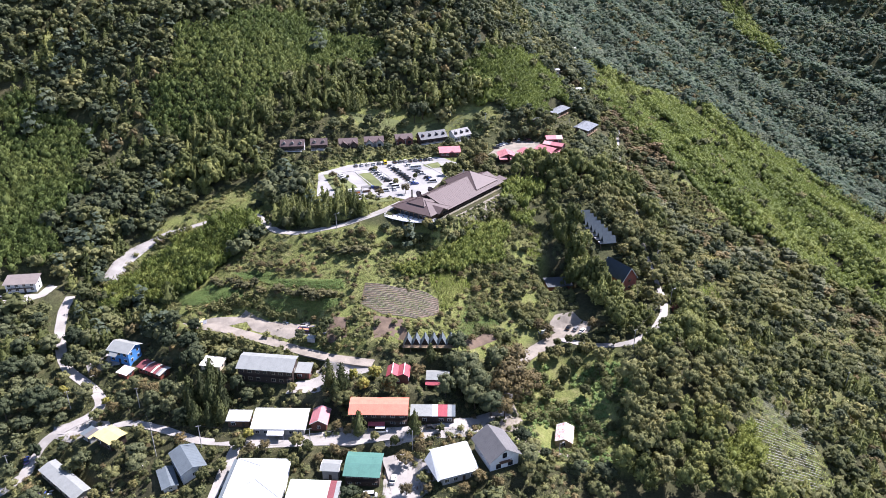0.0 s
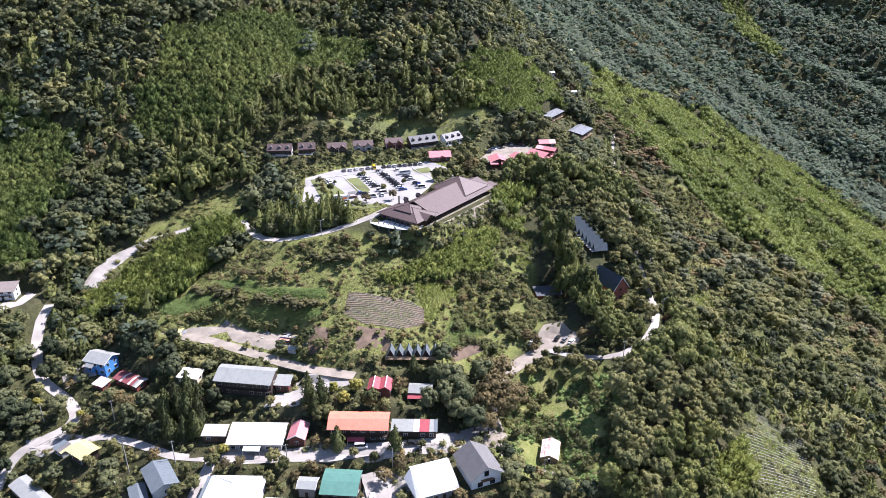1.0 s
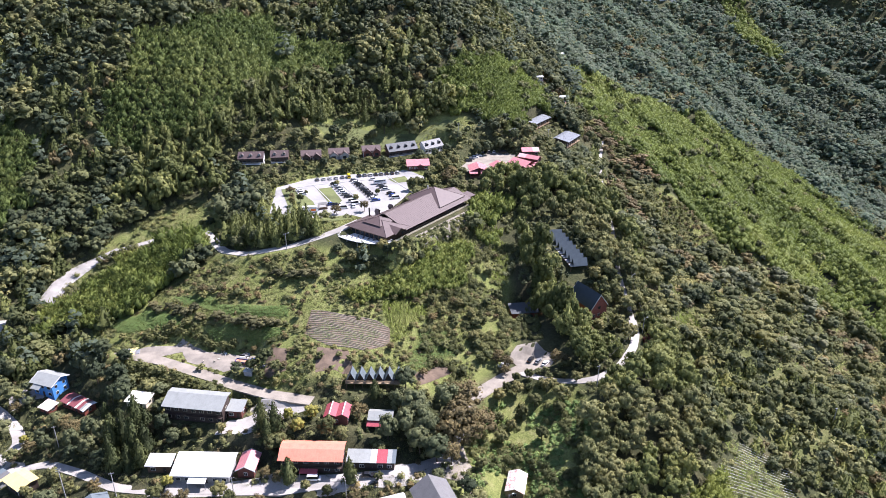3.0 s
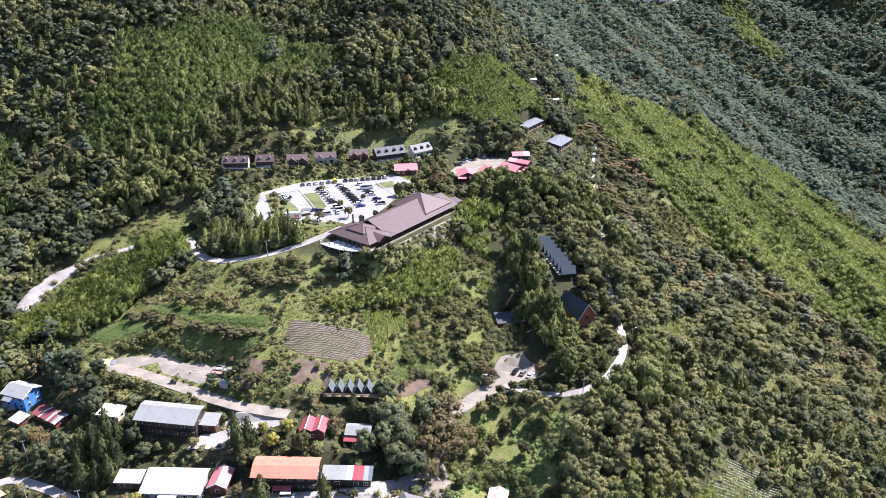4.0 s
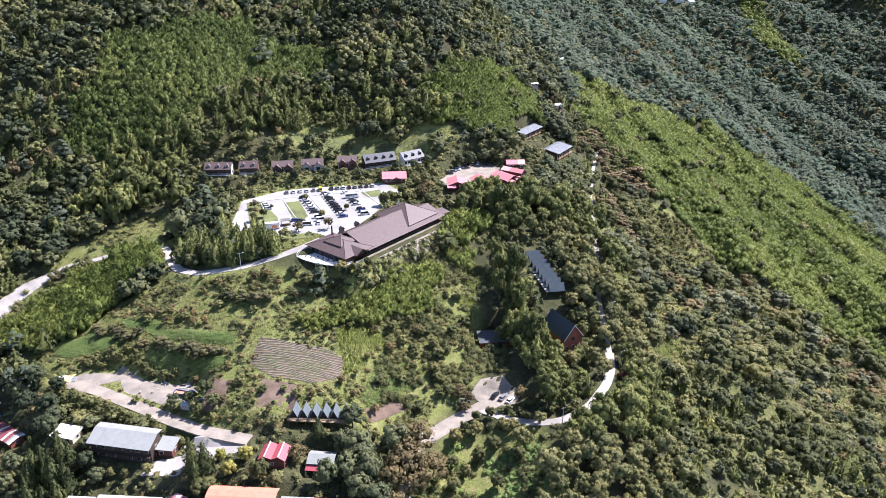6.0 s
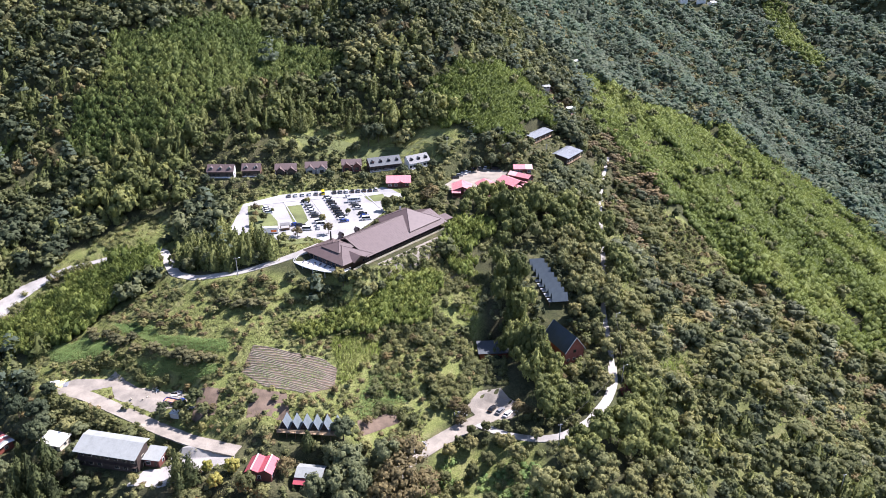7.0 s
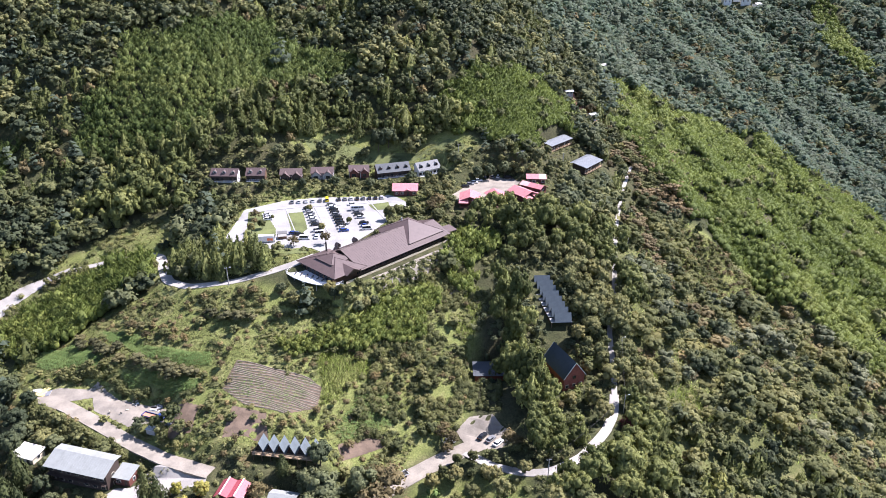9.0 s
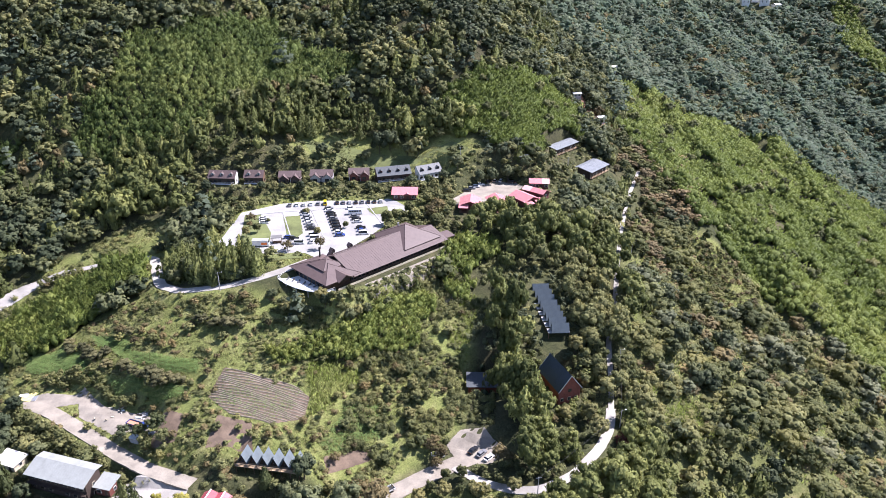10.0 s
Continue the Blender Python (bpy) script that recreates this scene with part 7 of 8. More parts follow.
cover("undergrowth", [[(-80, 326), (-76, 378), (-58, 396), (-40, 402), (-12, 410), (8, 408), (14, 396), (0, 404), (-12, 402.5), (-40, 397), (-56, 390), (-71, 375), (-67, 336)]], 2.2, LOW, (0.9, 2.0), (1.6, 3.0), M_BROAD, "hedge and weeds round the car park", 55, -0.4, gaps=(0.8, 0.5), category="bushes")
cover("undergrowth", [BEHIND, [(-100, 384), (-72, 388), (-40, 400), (-5, 410), (22, 422), (22, 428), (-20, 416), (-60, 400), (-98, 391)]], 3.0, BUSHES, (1.2, 2.8), (1.6, 3.2), M_BROAD, "garden bushes in front of the cabins", 56, -0.2, gaps=(1.0, 0.6), category="bushes")
cover("grass", [SCRUB_EAST], 2.2, TUFTS, (0.8, 1.6), (1.4, 2.4), M_REED, "tall pale grass on the dry ridge", 57, -0.1, category="grass")
cover("crop", [[(6, 257), (11, 272), (22, 277), (26, 268), (10, 254)]], 0.9, LEAVES, (0.4, 0.8), (0.9, 1.4), M_CROP, "low green crop on the bank terrace", 58, category="crop")
cover("undergrowth", [[(-104, 256), (-88, 251), (-72, 244), (-58, 238), (-58, 234.5), (-74, 238), (-90, 245), (-106, 250)], [(-52, 250), (-44, 242), (-26, 240), (-26, 238.5), (-46, 239.5), (-56, 247)], [(-100, 266), (-86, 271), (-74, 264), (-62, 260), (-62, 262.5), (-76, 268), (-88, 274), (-104, 270)]], 1.9, SCRUBBY, (2.6, 4.4), (2.8, 4.2), M_SHRUB, "olive bushes lining the concrete lane", 59, gaps=(0.9, 0.8), category="bushes", avoid=[[(-63, 259), (-49, 260), (-47, 245), (-58, 244)]])
# dark brush added here to stand in for the grove's deep shadow
cover("undergrowth", [[(46, 288), (62, 285), (62, 335), (54, 342), (48, 320)]], 2.8, BUSHES, (1.4, 3.4), (2.0, 3.4), M_DARK, "dark bushes added to deepen the shade around the flat shed", 60, -0.2, gaps=(0.9, 2.5), category="bushes")
cover("grass", [WEST_OPEN], 1.5, TUFTS, (0.6, 1.2), (1.0, 1.8), M_SHRUB, "rough dry grass beside the upper lane", 67, -0.3)
cover("undergrowth", [WEST_OPEN], 3.4, BUSHES, (1.0, 2.4), (2.0, 4.0), M_SHRUB, "olive brush beside the upper lane", 68, -0.05, gaps=(1.2, 1.0), category="bushes")
cover("undergrowth", [CLEARING], 2.8, SCRUBBY, (1.6, 4.2), (2.0, 4.6), M_SHRUB, "olive bushes in the hillside clearing", 82, -0.25, category="bushes")
cover("undergrowth", [CLEARING], 3.4, SCRUBBY, (1.4, 3.2), (2.0, 4.0), M_RUSTY, "browning bushes in the hillside clearing", 83, -0.1, category="bushes")
cover("undergrowth", [LANE_VERGE], 2.3, SCRUBBY, (2.4, 4.4), (2.6, 4.2), M_SHRUB, "tall olive brush that hides the upper lane", 84, -0.4, gaps=(0.3, 1.0), category="bushes")
cover("undergrowth", [LANE_VERGE], 3.2, SCRUBBY, (2.4, 4.0), (2.6, 4.2), M_RUSTY, "browning brush along the upper lane", 85, -0.05, gaps=(0.3, 1.0), category="bushes")
cover("undergrowth", [[(58, 345), (66, 352), (78, 350), (92, 345), (96, 318), (92, 306), (84, 306), (72, 312), (62, 326)]], 2.6, SCRUBBY, (2.2, 4.6), (2.4, 4.2), M_DARK, "dark bushes pressing against the stepped cabins", 87, -0.4, gaps=(0.8, 0.2), category="bushes", avoid=[[(69, 346), (77, 349), (87, 322), (82, 313), (74, 318)]])
cover("undergrowth", [[(70, 286), (96, 284), (98, 306), (88, 312), (70, 306)]], 2.6, SCRUBBY, (2.0, 4.4), (2.4, 4.2), M_CONIFER, "green bushes pressing against the barn", 88, -0.3, gaps=(0.8, 0.5), category="bushes")
cover("undergrowth", [[(55, 259), (64, 253), (74, 250.5), (82, 252), (88, 260), (80, 262), (70, 261), (64, 259)]], 2.3, SCRUBBY, (1.8, 3.8), (2.2, 3.8), M_BROAD, "green bushes inside the bend of the lane", 89, -0.5, gaps=(0.5, 0.5), category="bushes", avoid=[[(48, 270), (52, 262), (62, 261), (65, 268), (58, 276)]])
cover("undergrowth", [WEEDS], 2.0, LOW, (0.7, 1.8), (1.6, 2.8), M_CROP, "fresh green weeds on the slope below the track", 69, -0.15, category="bushes")
cover("undergrowth", [[(52, 255), (62, 248), (72, 245), (82, 246), (90, 252), (92, 246), (80, 240), (64, 242), (52, 249)]], 2.2, BUSHES, (1.2, 2.6), (1.8, 3.2), M_BROAD, "hedge below the east lane", 70, -0.3, gaps=(0.6, 0.6), category="bushes")
cover("undergrowth", [[(70, 262), (100, 268), (102, 300), (92, 312), (70, 305)]], 2.6, BUSHES, (1.0, 2.6), (1.8, 3.4), M_BROAD, "green bushes round the barn", 71, -0.25, gaps=(0.9, 1.2), category="bushes")
cover("undergrowth", [[(-80, 311), (-50, 307), (-22, 308), (0, 308), (10, 316), (4, 300), (-25, 294), (-60, 298), (-85, 304)]], 2.5, BUSHES, (1.0, 2.8), (1.8, 3.4), M_SHRUB, "brush on the bank below the lane", 73, -0.2, gaps=(0.9, 0.6), category="bushes")
cover("undergrowth", [[(60, 305), (94, 300), (96, 345), (80, 356), (64, 362), (56, 345)]], 2.5, BUSHES, (1.0, 2.8), (1.8, 3.4), M_BROAD, "green bushes round the stepped cabins", 74, -0.3, gaps=(0.9, 0.8), category="bushes")
cover("undergrowth", [[(0, 309), (28, 349), (34, 356), (40, 350), (30, 334), (8, 305)]], 2.0, LOW, (0.8, 1.8), (1.5, 2.8), M_SHRUB, "weeds on the bare bank below the gallery", 75, -0.25, gaps=(0.6, 0.3), category="bushes")
cover("crop", [[(-33, 264), (-20, 259), (-12, 259), (-6, 264), (-5, 268), (-18, 267), (-33, 269)]], 1.0, LEAVES, (0.3, 0.6), (0.5, 0.9), M_CROP, "green seedlings in the lower field rows", 76, -0.1, category="crop")
cover("grass", [CLEARING], 1.3, TUFTS, (0.5, 1.1), (1.2, 2.0), M_SHRUB, "dry pale grass of the hillside clearing", 77, -0.4)
cover("undergrowth", [[(40, 258), (50, 276), (52, 300), (46, 306), (40, 285)], [(50, 274), (62, 278), (62, 290), (52, 290)]], 2.2, BUSHES, (1.0, 2.6), (1.8, 3.2), M_SHRUB, "olive brush above the earth bay", 80, -0.35, gaps=(0.9, 1.2), category="bushes")
cover("undergrowth", [[(46, 318), (58, 322), (64, 350), (60, 374), (50, 374), (50, 345)]], 2.3, BUSHES, (1.2, 3.2), (1.8, 3.4), M_BROAD, "green bushes between the lodge bamboo and the stepped cabins", 81, -0.3, gaps=(0.9, 0.8), category="bushes")


# ---------------------------------------------------------------- car park: islands, lines, vehicles
patch("lawn", [(-47.5, 372), (-40.5, 375), (-32, 355), (-33, 348.5), (-37, 349)], M_LAWN, "mown grass island in the car park", 0.2, 0.7, "lawn")
patch("lawn", [(-53, 335), (-66, 371), (-59, 373), (-46, 353), (-43, 344), (-49, 336)], M_LAWN, "mown grass island in the car park", 0.2, 0.7, "lawn")
patch("lawn", [(-42, 330.5), (-34, 331.5), (-26, 336), (-24, 330), (-37, 325)], M_LAWN, "grass verge between the car park and the lane", 0.2, 0.7, "lawn")
patch("lawn", [(-12, 389), (-3, 394), (0, 385), (-7, 382)], M_LAWN, "thin worn grass patch beside the car park", 0.2, 0.7, "lawn")
patch("lawn", [(2, 372), (10, 366), (11, 384), (4, 392), (-2, 386)], M_LAWN, "rough grass corner of the car park", 0.2, 0.7, "lawn")


def line_mark(a, b, w, label, mat=None):
    a, b = Vector((*a, 0)), Vector((*b, 0))
    d = (b - a).normalized()
    n = Vector((-d.y, d.x, 0)) * w / 2
    ob = new("trim", Kit().slab([(*(p.xy), 28.26) for p in (a - n, b - n, b + n, a + n)], 0.2).mesh("trim", mat or M_LINE))
    return tagged(ob, label, "kerb", kind="structure")


for a, b in (((-50.0, 377.9), (-34.4, 347.2)), ((-37.7, 383.1), (-20.2, 349.6)), ((-13.3, 395.0), (5.2, 362.2)), ((-62, 372), (-50, 378)), ((-50, 378), (-13.3, 391))):
    line_mark(a, b, 0.5, "pale concrete kerb in the car park", M_GREY)


def paint(name, c, rough=0.25):
    m = plain("paint_" + name, c, rough, fine=0.5, coarse=0.3, var=0.06, bumpy=0, spec=0.6)
    return m


PAINTS = {"white": paint("white", (0.75, 0.75, 0.74)), "black": paint("black", (0.015, 0.015, 0.017)), "grey": paint("grey", (0.18, 0.185, 0.19)),
          "silver": paint("silver", (0.45, 0.46, 0.47)), "blue": paint("blue", (0.03, 0.06, 0.22)), "yellow": paint("yellow", (0.75, 0.55, 0.02)), "orange": paint("orange", (0.7, 0.16, 0.03))}


def wheel_kit(x, y, r=0.32, w=0.22):
    return Kit().post((x, y - w / 2, r), (x, y + w / 2, r), r, 12)


def car(colour, van=False):
    """A parked car: body, glazed cabin, four wheels, lamps."""
    L, W, H = (4.7, 1.85, 1.95) if van else (4.4, 1.78, 1.46)
    label = "%s parked %s with dark windows" % (colour, "van" if van else "car")
    th = thing("van" if van else "car", 0, 0, 0, 0, label, "van" if van else "car")
    b = Kit()
    deck = 0.92 if not van else 1.0
    q = [(-L / 2, -W / 2 + 0.08), (-L / 2 + 0.15, -W / 2), (L / 2 - 0.35, -W / 2), (L / 2, -W / 2 + 0.25), (L / 2, W / 2 - 0.25), (L / 2 - 0.35, W / 2), (-L / 2 + 0.15, W / 2), (-L / 2, W / 2 - 0.08)]
    b.solid([(x, y, 0.24) for x, y in q], [(x * 0.995, y * 0.97, deck if x < L / 2 - 0.4 else deck - 0.2) for x, y in q])
    body = part("body", b, PAINTS[colour], th)
    f0, f1 = (-L / 2 + 0.1, L / 2 - 0.7) if van else (-L / 2 + 0.35, L / 2 - 1.25)
    r0, r1 = (f0 + 0.12, f1 - 0.45) if van else (f0 + 0.55, f1 - 0.65)
    g = Kit().solid([(f0, -W / 2 + 0.09, deck - 0.02), (f1, -W / 2 + 0.09, deck - 0.02), (f1, W / 2 - 0.09, deck - 0.02), (f0, W / 2 - 0.09, deck - 0.02)],
                    [(r0, -W / 2 + 0.24, H - 0.05), (r1, -W / 2 + 0.24, H - 0.05), (r1, W / 2 - 0.24, H - 0.05), (r0, W / 2 - 0.24, H - 0.05)])
    part("glazing", g, M_GLASS, th)
    part("roof", Kit().solid([(r0 - 0.05, -W / 2 + 0.22, H - 0.07), (r1 + 0.05, -W / 2 + 0.22, H - 0.07), (r1 + 0.05, W / 2 - 0.22, H - 0.07), (r0 - 0.05, W / 2 - 0.22, H - 0.07)],
                             [(r0 + 0.1, -W / 2 + 0.3, H), (r1 - 0.1, -W / 2 + 0.3, H), (r1 - 0.1, W / 2 - 0.3, H), (r0 + 0.1, W / 2 - 0.3, H)]), PAINTS[colour], th)
    for x in (-L / 2 + 0.85, L / 2 - 0.85):
        for y in (-W / 2 + 0.1, W / 2 - 0.1):
            w = part("wheel", wheel_kit(x, y), M_TYRE, th)
            part("rim", Kit().post((x, y + (0.12 if y > 0 else -0.12) - 0.005, 0.32), (x, y + (0.12 if y > 0 else -0.12) + 0.005, 0.32), 0.19, 10), M_METAL, w)
    for y in (-W / 2 + 0.32, W / 2 - 0.32):
        part("headlight", Kit().box(L / 2 - 0.02, L / 2 + 0.02, y - 0.16, y + 0.16, 0.58, 0.70), M_WHITE, body)
        part("tail_light", Kit().box(-L / 2 - 0.02, -L / 2 + 0.02, y - 0.16, y + 0.16, 0.66, 0.80), PAINTS["orange"], body)
    return th


CAR_FORMS = {}


def park(colour, x, y, z, heading, group, van=False, level=True):
    key = (colour, van)
    z = gz1(x, y) + z if z < 5 else z
    m = pose(x, y, z, 0, 0, heading)
    if key not in CAR_FORMS:
        CAR_FORMS[key] = car(colour, van)
        CAR_FORMS[key].matrix_world = m
        ob = CAR_FORMS[key]
    else:
        ob = copy_thing(CAR_FORMS[key], m)
    return tagged(ob, group=group)


crng = random.Random(4)


def car_row(a, b, colours, heading, group, z=28.1, van_at=()):
    n = len(colours)
    for k, c in enumerate(colours):
        if c == "-":
            continue
        f = k / max(1, n - 1)
        park(c, a[0] + (b[0] - a[0]) * f, a[1] + (b[1] - a[1]) * f, z, heading + crng.uniform(-3, 3), group, k in van_at)


LOT_CARS = "cars in the car park"
car_row((-49.7, 386.4), (-33.5, 391.6), ["grey", "white", "white", "white", "grey", "yellow"], 107, LOT_CARS, van_at=(5,))
car_row((-28, 393.4), (-7.4, 399.0), ["black", "grey", "white", "black", "grey", "black", "black", "silver"], 107, LOT_CARS)
car_row((-39.4, 379.2), (-24.6, 349.8), ["black", "white", "grey", "silver", "white", "grey", "black", "-", "white", "white"], 18, LOT_CARS, van_at=(8, 9))
car_row((-29.8, 385.6), (-15.0, 354.8), ["grey", "white", "black", "black", "grey", "black", "black", "black", "black", "white", "blue"], 18, LOT_CARS)
car_row((-19.4, 387.4), (-5.2, 358.4), ["white", "-", "white", "grey", "black", "silver", "-", "black", "blue", "white"], 18, LOT_CARS, van_at=(9,))
for colour, x, y, hd, van in (("white", -55.6, 368.2, 20, False), ("silver", -54.4, 365.6, 20, False), ("white", -53.2, 363.0, 20, False), ("black", -33.5, 347.6, 20, False), ("blue", -36.2, 348.6, 24, False), ("white", -29.6, 343.8, 10, True), ("white", -25.0, 346.2, 100, False)):
    park(colour, x, y, 28.1, hd, LOT_CARS, van)
RED_CARS = "cars before the red cabins"
for k, (colour, x, y, hd) in enumerate((("black", 32.5, 420.6, 10), ("grey", 34.4, 424.8, 10), ("white", 36.4, 427.8, 12), ("white", 38.4, 431.0, 14), ("black", 42.0, 437.0, 60), ("grey", 45.5, 438.5, 70), ("white", 48.5, 439.5, 80), ("black", 53.6, 437.4, 175))):
    park(colour, x, y, 28.52, hd, RED_CARS, k == 7)
for colour, x, y, hd in (("black", 55.1, 268.0, 60), ("grey", 58.0, 266.8, 58), ("white", 60.7, 265.2, 56)):
    park(colour, x, y, 0.14, hd, "cars in the parking bay")
park("white", -16.8, 185.2, 0.2, 84, "cars in the village")
park("black", -4.4, 205.3, 0.2, 2, "cars in the village")
park("blue", -153.2, 204.6, 0.05, 118, "cars in the village")
park("white", -24.0, 178.6, 0.1, 4, "cars in the village", True)
park("white", -22.0, 203.6, 0.15, 4, "cars in the village", True)
park("grey", -201.5, 285.5, 0.2, 10, "cars in the village")


def flat_truck(x, y, z, heading, length, cab, bed, label):
    """A flat-bed truck: cab, glazed front, bed with side boards, wheels."""
    th = thing("truck", x, y, z, heading, label, "truck")
    L = length
    c = part("cab", Kit().solid([(L / 2 - 1.9, -1.05, 0.5), (L / 2, -1.05, 0.5), (L / 2, 1.05, 0.5), (L / 2 - 1.9, 1.05, 0.5)], [(L / 2 - 1.9, -1.0, 2.35), (L / 2 - 0.45, -1.0, 2.35), (L / 2 - 0.45, 1.0, 2.35), (L / 2 - 1.9, 1.0, 2.35)]), cab, th)
    part("windscreen", Kit().solid([(L / 2 - 0.2, -0.9, 1.35), (L / 2 - 0.1, -0.9, 1.3), (L / 2 - 0.1, 0.9, 1.3), (L / 2 - 0.2, 0.9, 1.35)], [(L / 2 - 0.45, -0.88, 2.2), (L / 2 - 0.36, -0.88, 2.2), (L / 2 - 0.36, 0.88, 2.2), (L / 2 - 0.45, 0.88, 2.2)]), M_GLASS, c)
    part("bed", Kit().box(-L / 2, L / 2 - 2.05, -1.1, 1.1, 0.85, 1.0), bed, th)
    for y0, y1 in ((-1.12, -1.05), (1.05, 1.12)):
        part("side_board", Kit().box(-L / 2, L / 2 - 2.05, y0, y1, 0.9, 1.4), cab if bed is not M_DIRT else bed, th)
    part("tail_board", Kit().box(-L / 2 - 0.06, -L / 2, -1.1, 1.1, 0.9, 1.4), cab, th)
    for xx in (-L / 2 + 1.1, -L / 2 + 2.0, L / 2 - 1.0):
        for yy in (-0.95, 0.95):
            part("wheel", wheel_kit(xx, yy, 0.42, 0.3), M_TYRE, th)
    return th


M_ORANGE_BED = plain("faded_orange_bed", (0.55, 0.25, 0.16), 0.8)
flat_truck(-56.4, 253.6, gz1(-56.4, 253.6) + 0.1, -12, 8.0, PAINTS["blue"], M_ORANGE_BED, "blue flatbed truck with faded orange bed and white cab")
flat_truck(30.4, 246.0, gz1(30.4, 246.0) + 0.15, 222, 5.4, PAINTS["white"], M_BLACK, "small white truck with a dark load bed")

bus = thing("camper_bus", -44.8, 339.0, 28.1, 12, "white minibus with orange stripes beside the car park", "bus")
part("body", Kit().solid([(-3.6, -1.1, 0.4), (3.6, -1.1, 0.4), (3.6, 1.1, 0.4), (-3.6, 1.1, 0.4)], [(-3.6, -1.05, 2.9), (3.0, -1.05, 2.9), (3.0, 1.05, 2.9), (-3.6, 1.05, 2.9)]), PAINTS["white"], bus)
part("stripe", Kit().box(0.2, 2.6, -1.13, -1.07, 0.8, 1.9), PAINTS["orange"], bus)
part("windscreen", Kit().solid([(3.35, -0.95, 1.6), (3.45, -0.95, 1.6), (3.45, 0.95, 1.6), (3.35, 0.95, 1.6)], [(3.1, -0.9, 2.7), (3.2, -0.9, 2.7), (3.2, 0.9, 2.7), (3.1, 0.9, 2.7)]), M_GLASS, bus)
for xx in (-2.3, 2.3):
    for yy in (-0.95, 0.95):
        part("wheel", wheel_kit(xx, yy, 0.4, 0.28), M_TYRE, bus)
coach = thing("minibus", -15.4, 381.4, 28.1, 18, "long white minibus among parked cars", "bus")
part("body", Kit().solid([(-3.4, -1.05, 0.4), (3.4, -1.05, 0.4), (3.4, 1.05, 0.4), (-3.4, 1.05, 0.4)], [(-3.35, -0.95, 2.5), (2.8, -0.95, 2.5), (2.8, 0.95, 2.5), (-3.35, 0.95, 2.5)]), PAINTS["white"], coach)
for k in range(5):
    part("side_window", Kit().box(-3.0 + 1.15 * k, -2.05 + 1.15 * k, -1.06, -0.98, 1.45, 2.1), M_GLASS, coach)
for xx in (-2.2, 2.2):
    for yy in (-0.9, 0.9):
        part("wheel", wheel_kit(xx, yy, 0.38, 0.26), M_TYRE, coach)

kiosk = thing("kiosk", -39.6, 343.6, 28.1, 20, "small open kiosk with a dark flat roof", "kiosk")
part("roof", Kit().box(-2.2, 2.2, -1.6, 1.6, 2.5, 2.65), R_DGREY, kiosk)
for u in (-2.0, 2.0):
    for v in (-1.4, 1.4):
        part("post", Kit().box(u - 0.07, u + 0.07, v - 0.07, v + 0.07, 0, 2.5), M_WOOD, kiosk)
part("counter", Kit().box(-1.8, 1.8, -1.2, -0.8, 0, 1.0), M_WOOD, kiosk)
hut = thing("gate_hut", 59.6, 448.5, gz1(59.6, 448.5), 5, "small dark timber hut with a grey roof", "hut")
part("wall", Kit().box(-2.2, 2.2, -1.5, 1.5, -0.5, 2.2), M_DWOOD, hut)
part("roof", Kit().slab([(-2.6, -1.9, 2.2), (2.6, -1.9, 2.2), (2.6, 1.9, 2.8), (-2.6, 1.9, 2.8)], 0.12), R_SLATE, hut)

# loungers and tables on the lodge's terrace
M_CUSHION = plain("dark_cushion", (0.10, 0.10, 0.105), 0.8)
for k in range(7):
    a = k / 6
    x, y = -9.0 - 15.0 * a, 309.2 + 5.2 * a
    lg = thing("lounger", x, y, 26.0, 60 + 25 * a, "dark cushioned lounger on the white terrace", "lounger", "terrace loungers")
    part("frame", Kit().box(-0.95, 0.95, -0.35, 0.35, 0.28, 0.36), M_METAL, lg)
    part("mattress", Kit().box(-0.92, 0.35, -0.33, 0.33, 0.36, 0.46), M_CUSHION, lg)
    part("backrest", Kit().solid([(0.35, -0.33, 0.38), (0.45, -0.33, 0.34), (0.45, 0.33, 0.34), (0.35, 0.33, 0.38)], [(0.88, -0.33, 0.86), (0.96, -0.33, 0.80), (0.96, 0.33, 0.80), (0.88, 0.33, 0.86)]), M_CUSHION, lg)
    for u in (-0.8, 0.8):
        for v in (-0.3, 0.3):
            part("leg", Kit().box(u - 0.03, u + 0.03, v - 0.03, v + 0.03, 0, 0.28), M_METAL, lg)

# ---------------------------------------------------------------- poles, lamps and wires
def utility_pole(x, y, tall, label, arms=1, lamp=False, heading=0):
    z = gz1(x, y)
    th = thing("utility_pole", x, y, z, heading, label, "pole", "poles along the lanes")
    part("shaft", Kit().post((0, 0, -0.5), (0, 0, tall), 0.17, 10, 0.11), M_CONC, th)
    for k in range(arms):
        hgt = tall - 0.35 - 0.8 * k
        arm = part("crossarm", Kit().box(-0.85, 0.85, -0.05, 0.05, hgt, hgt + 0.1), M_METAL, th)
        for u in (-0.75, 0, 0.75):
            part("insulator", Kit().post((u, 0, hgt + 0.1), (u, 0, hgt + 0.28), 0.05, 8, 0.03), M_WHITE, arm)
    if lamp:
        ar = part("lamp_arm", Kit().post((0, 0, tall - 0.4), (1.3, 0, tall), 0.04, 6), M_METAL, th)
        part("lamp_head", Kit().box(1.1, 1.7, -0.12, 0.12, tall - 0.05, tall + 0.06), M_WHITE, ar)
    return Vector((x, y, z + tall - 0.2))


POLES = {}
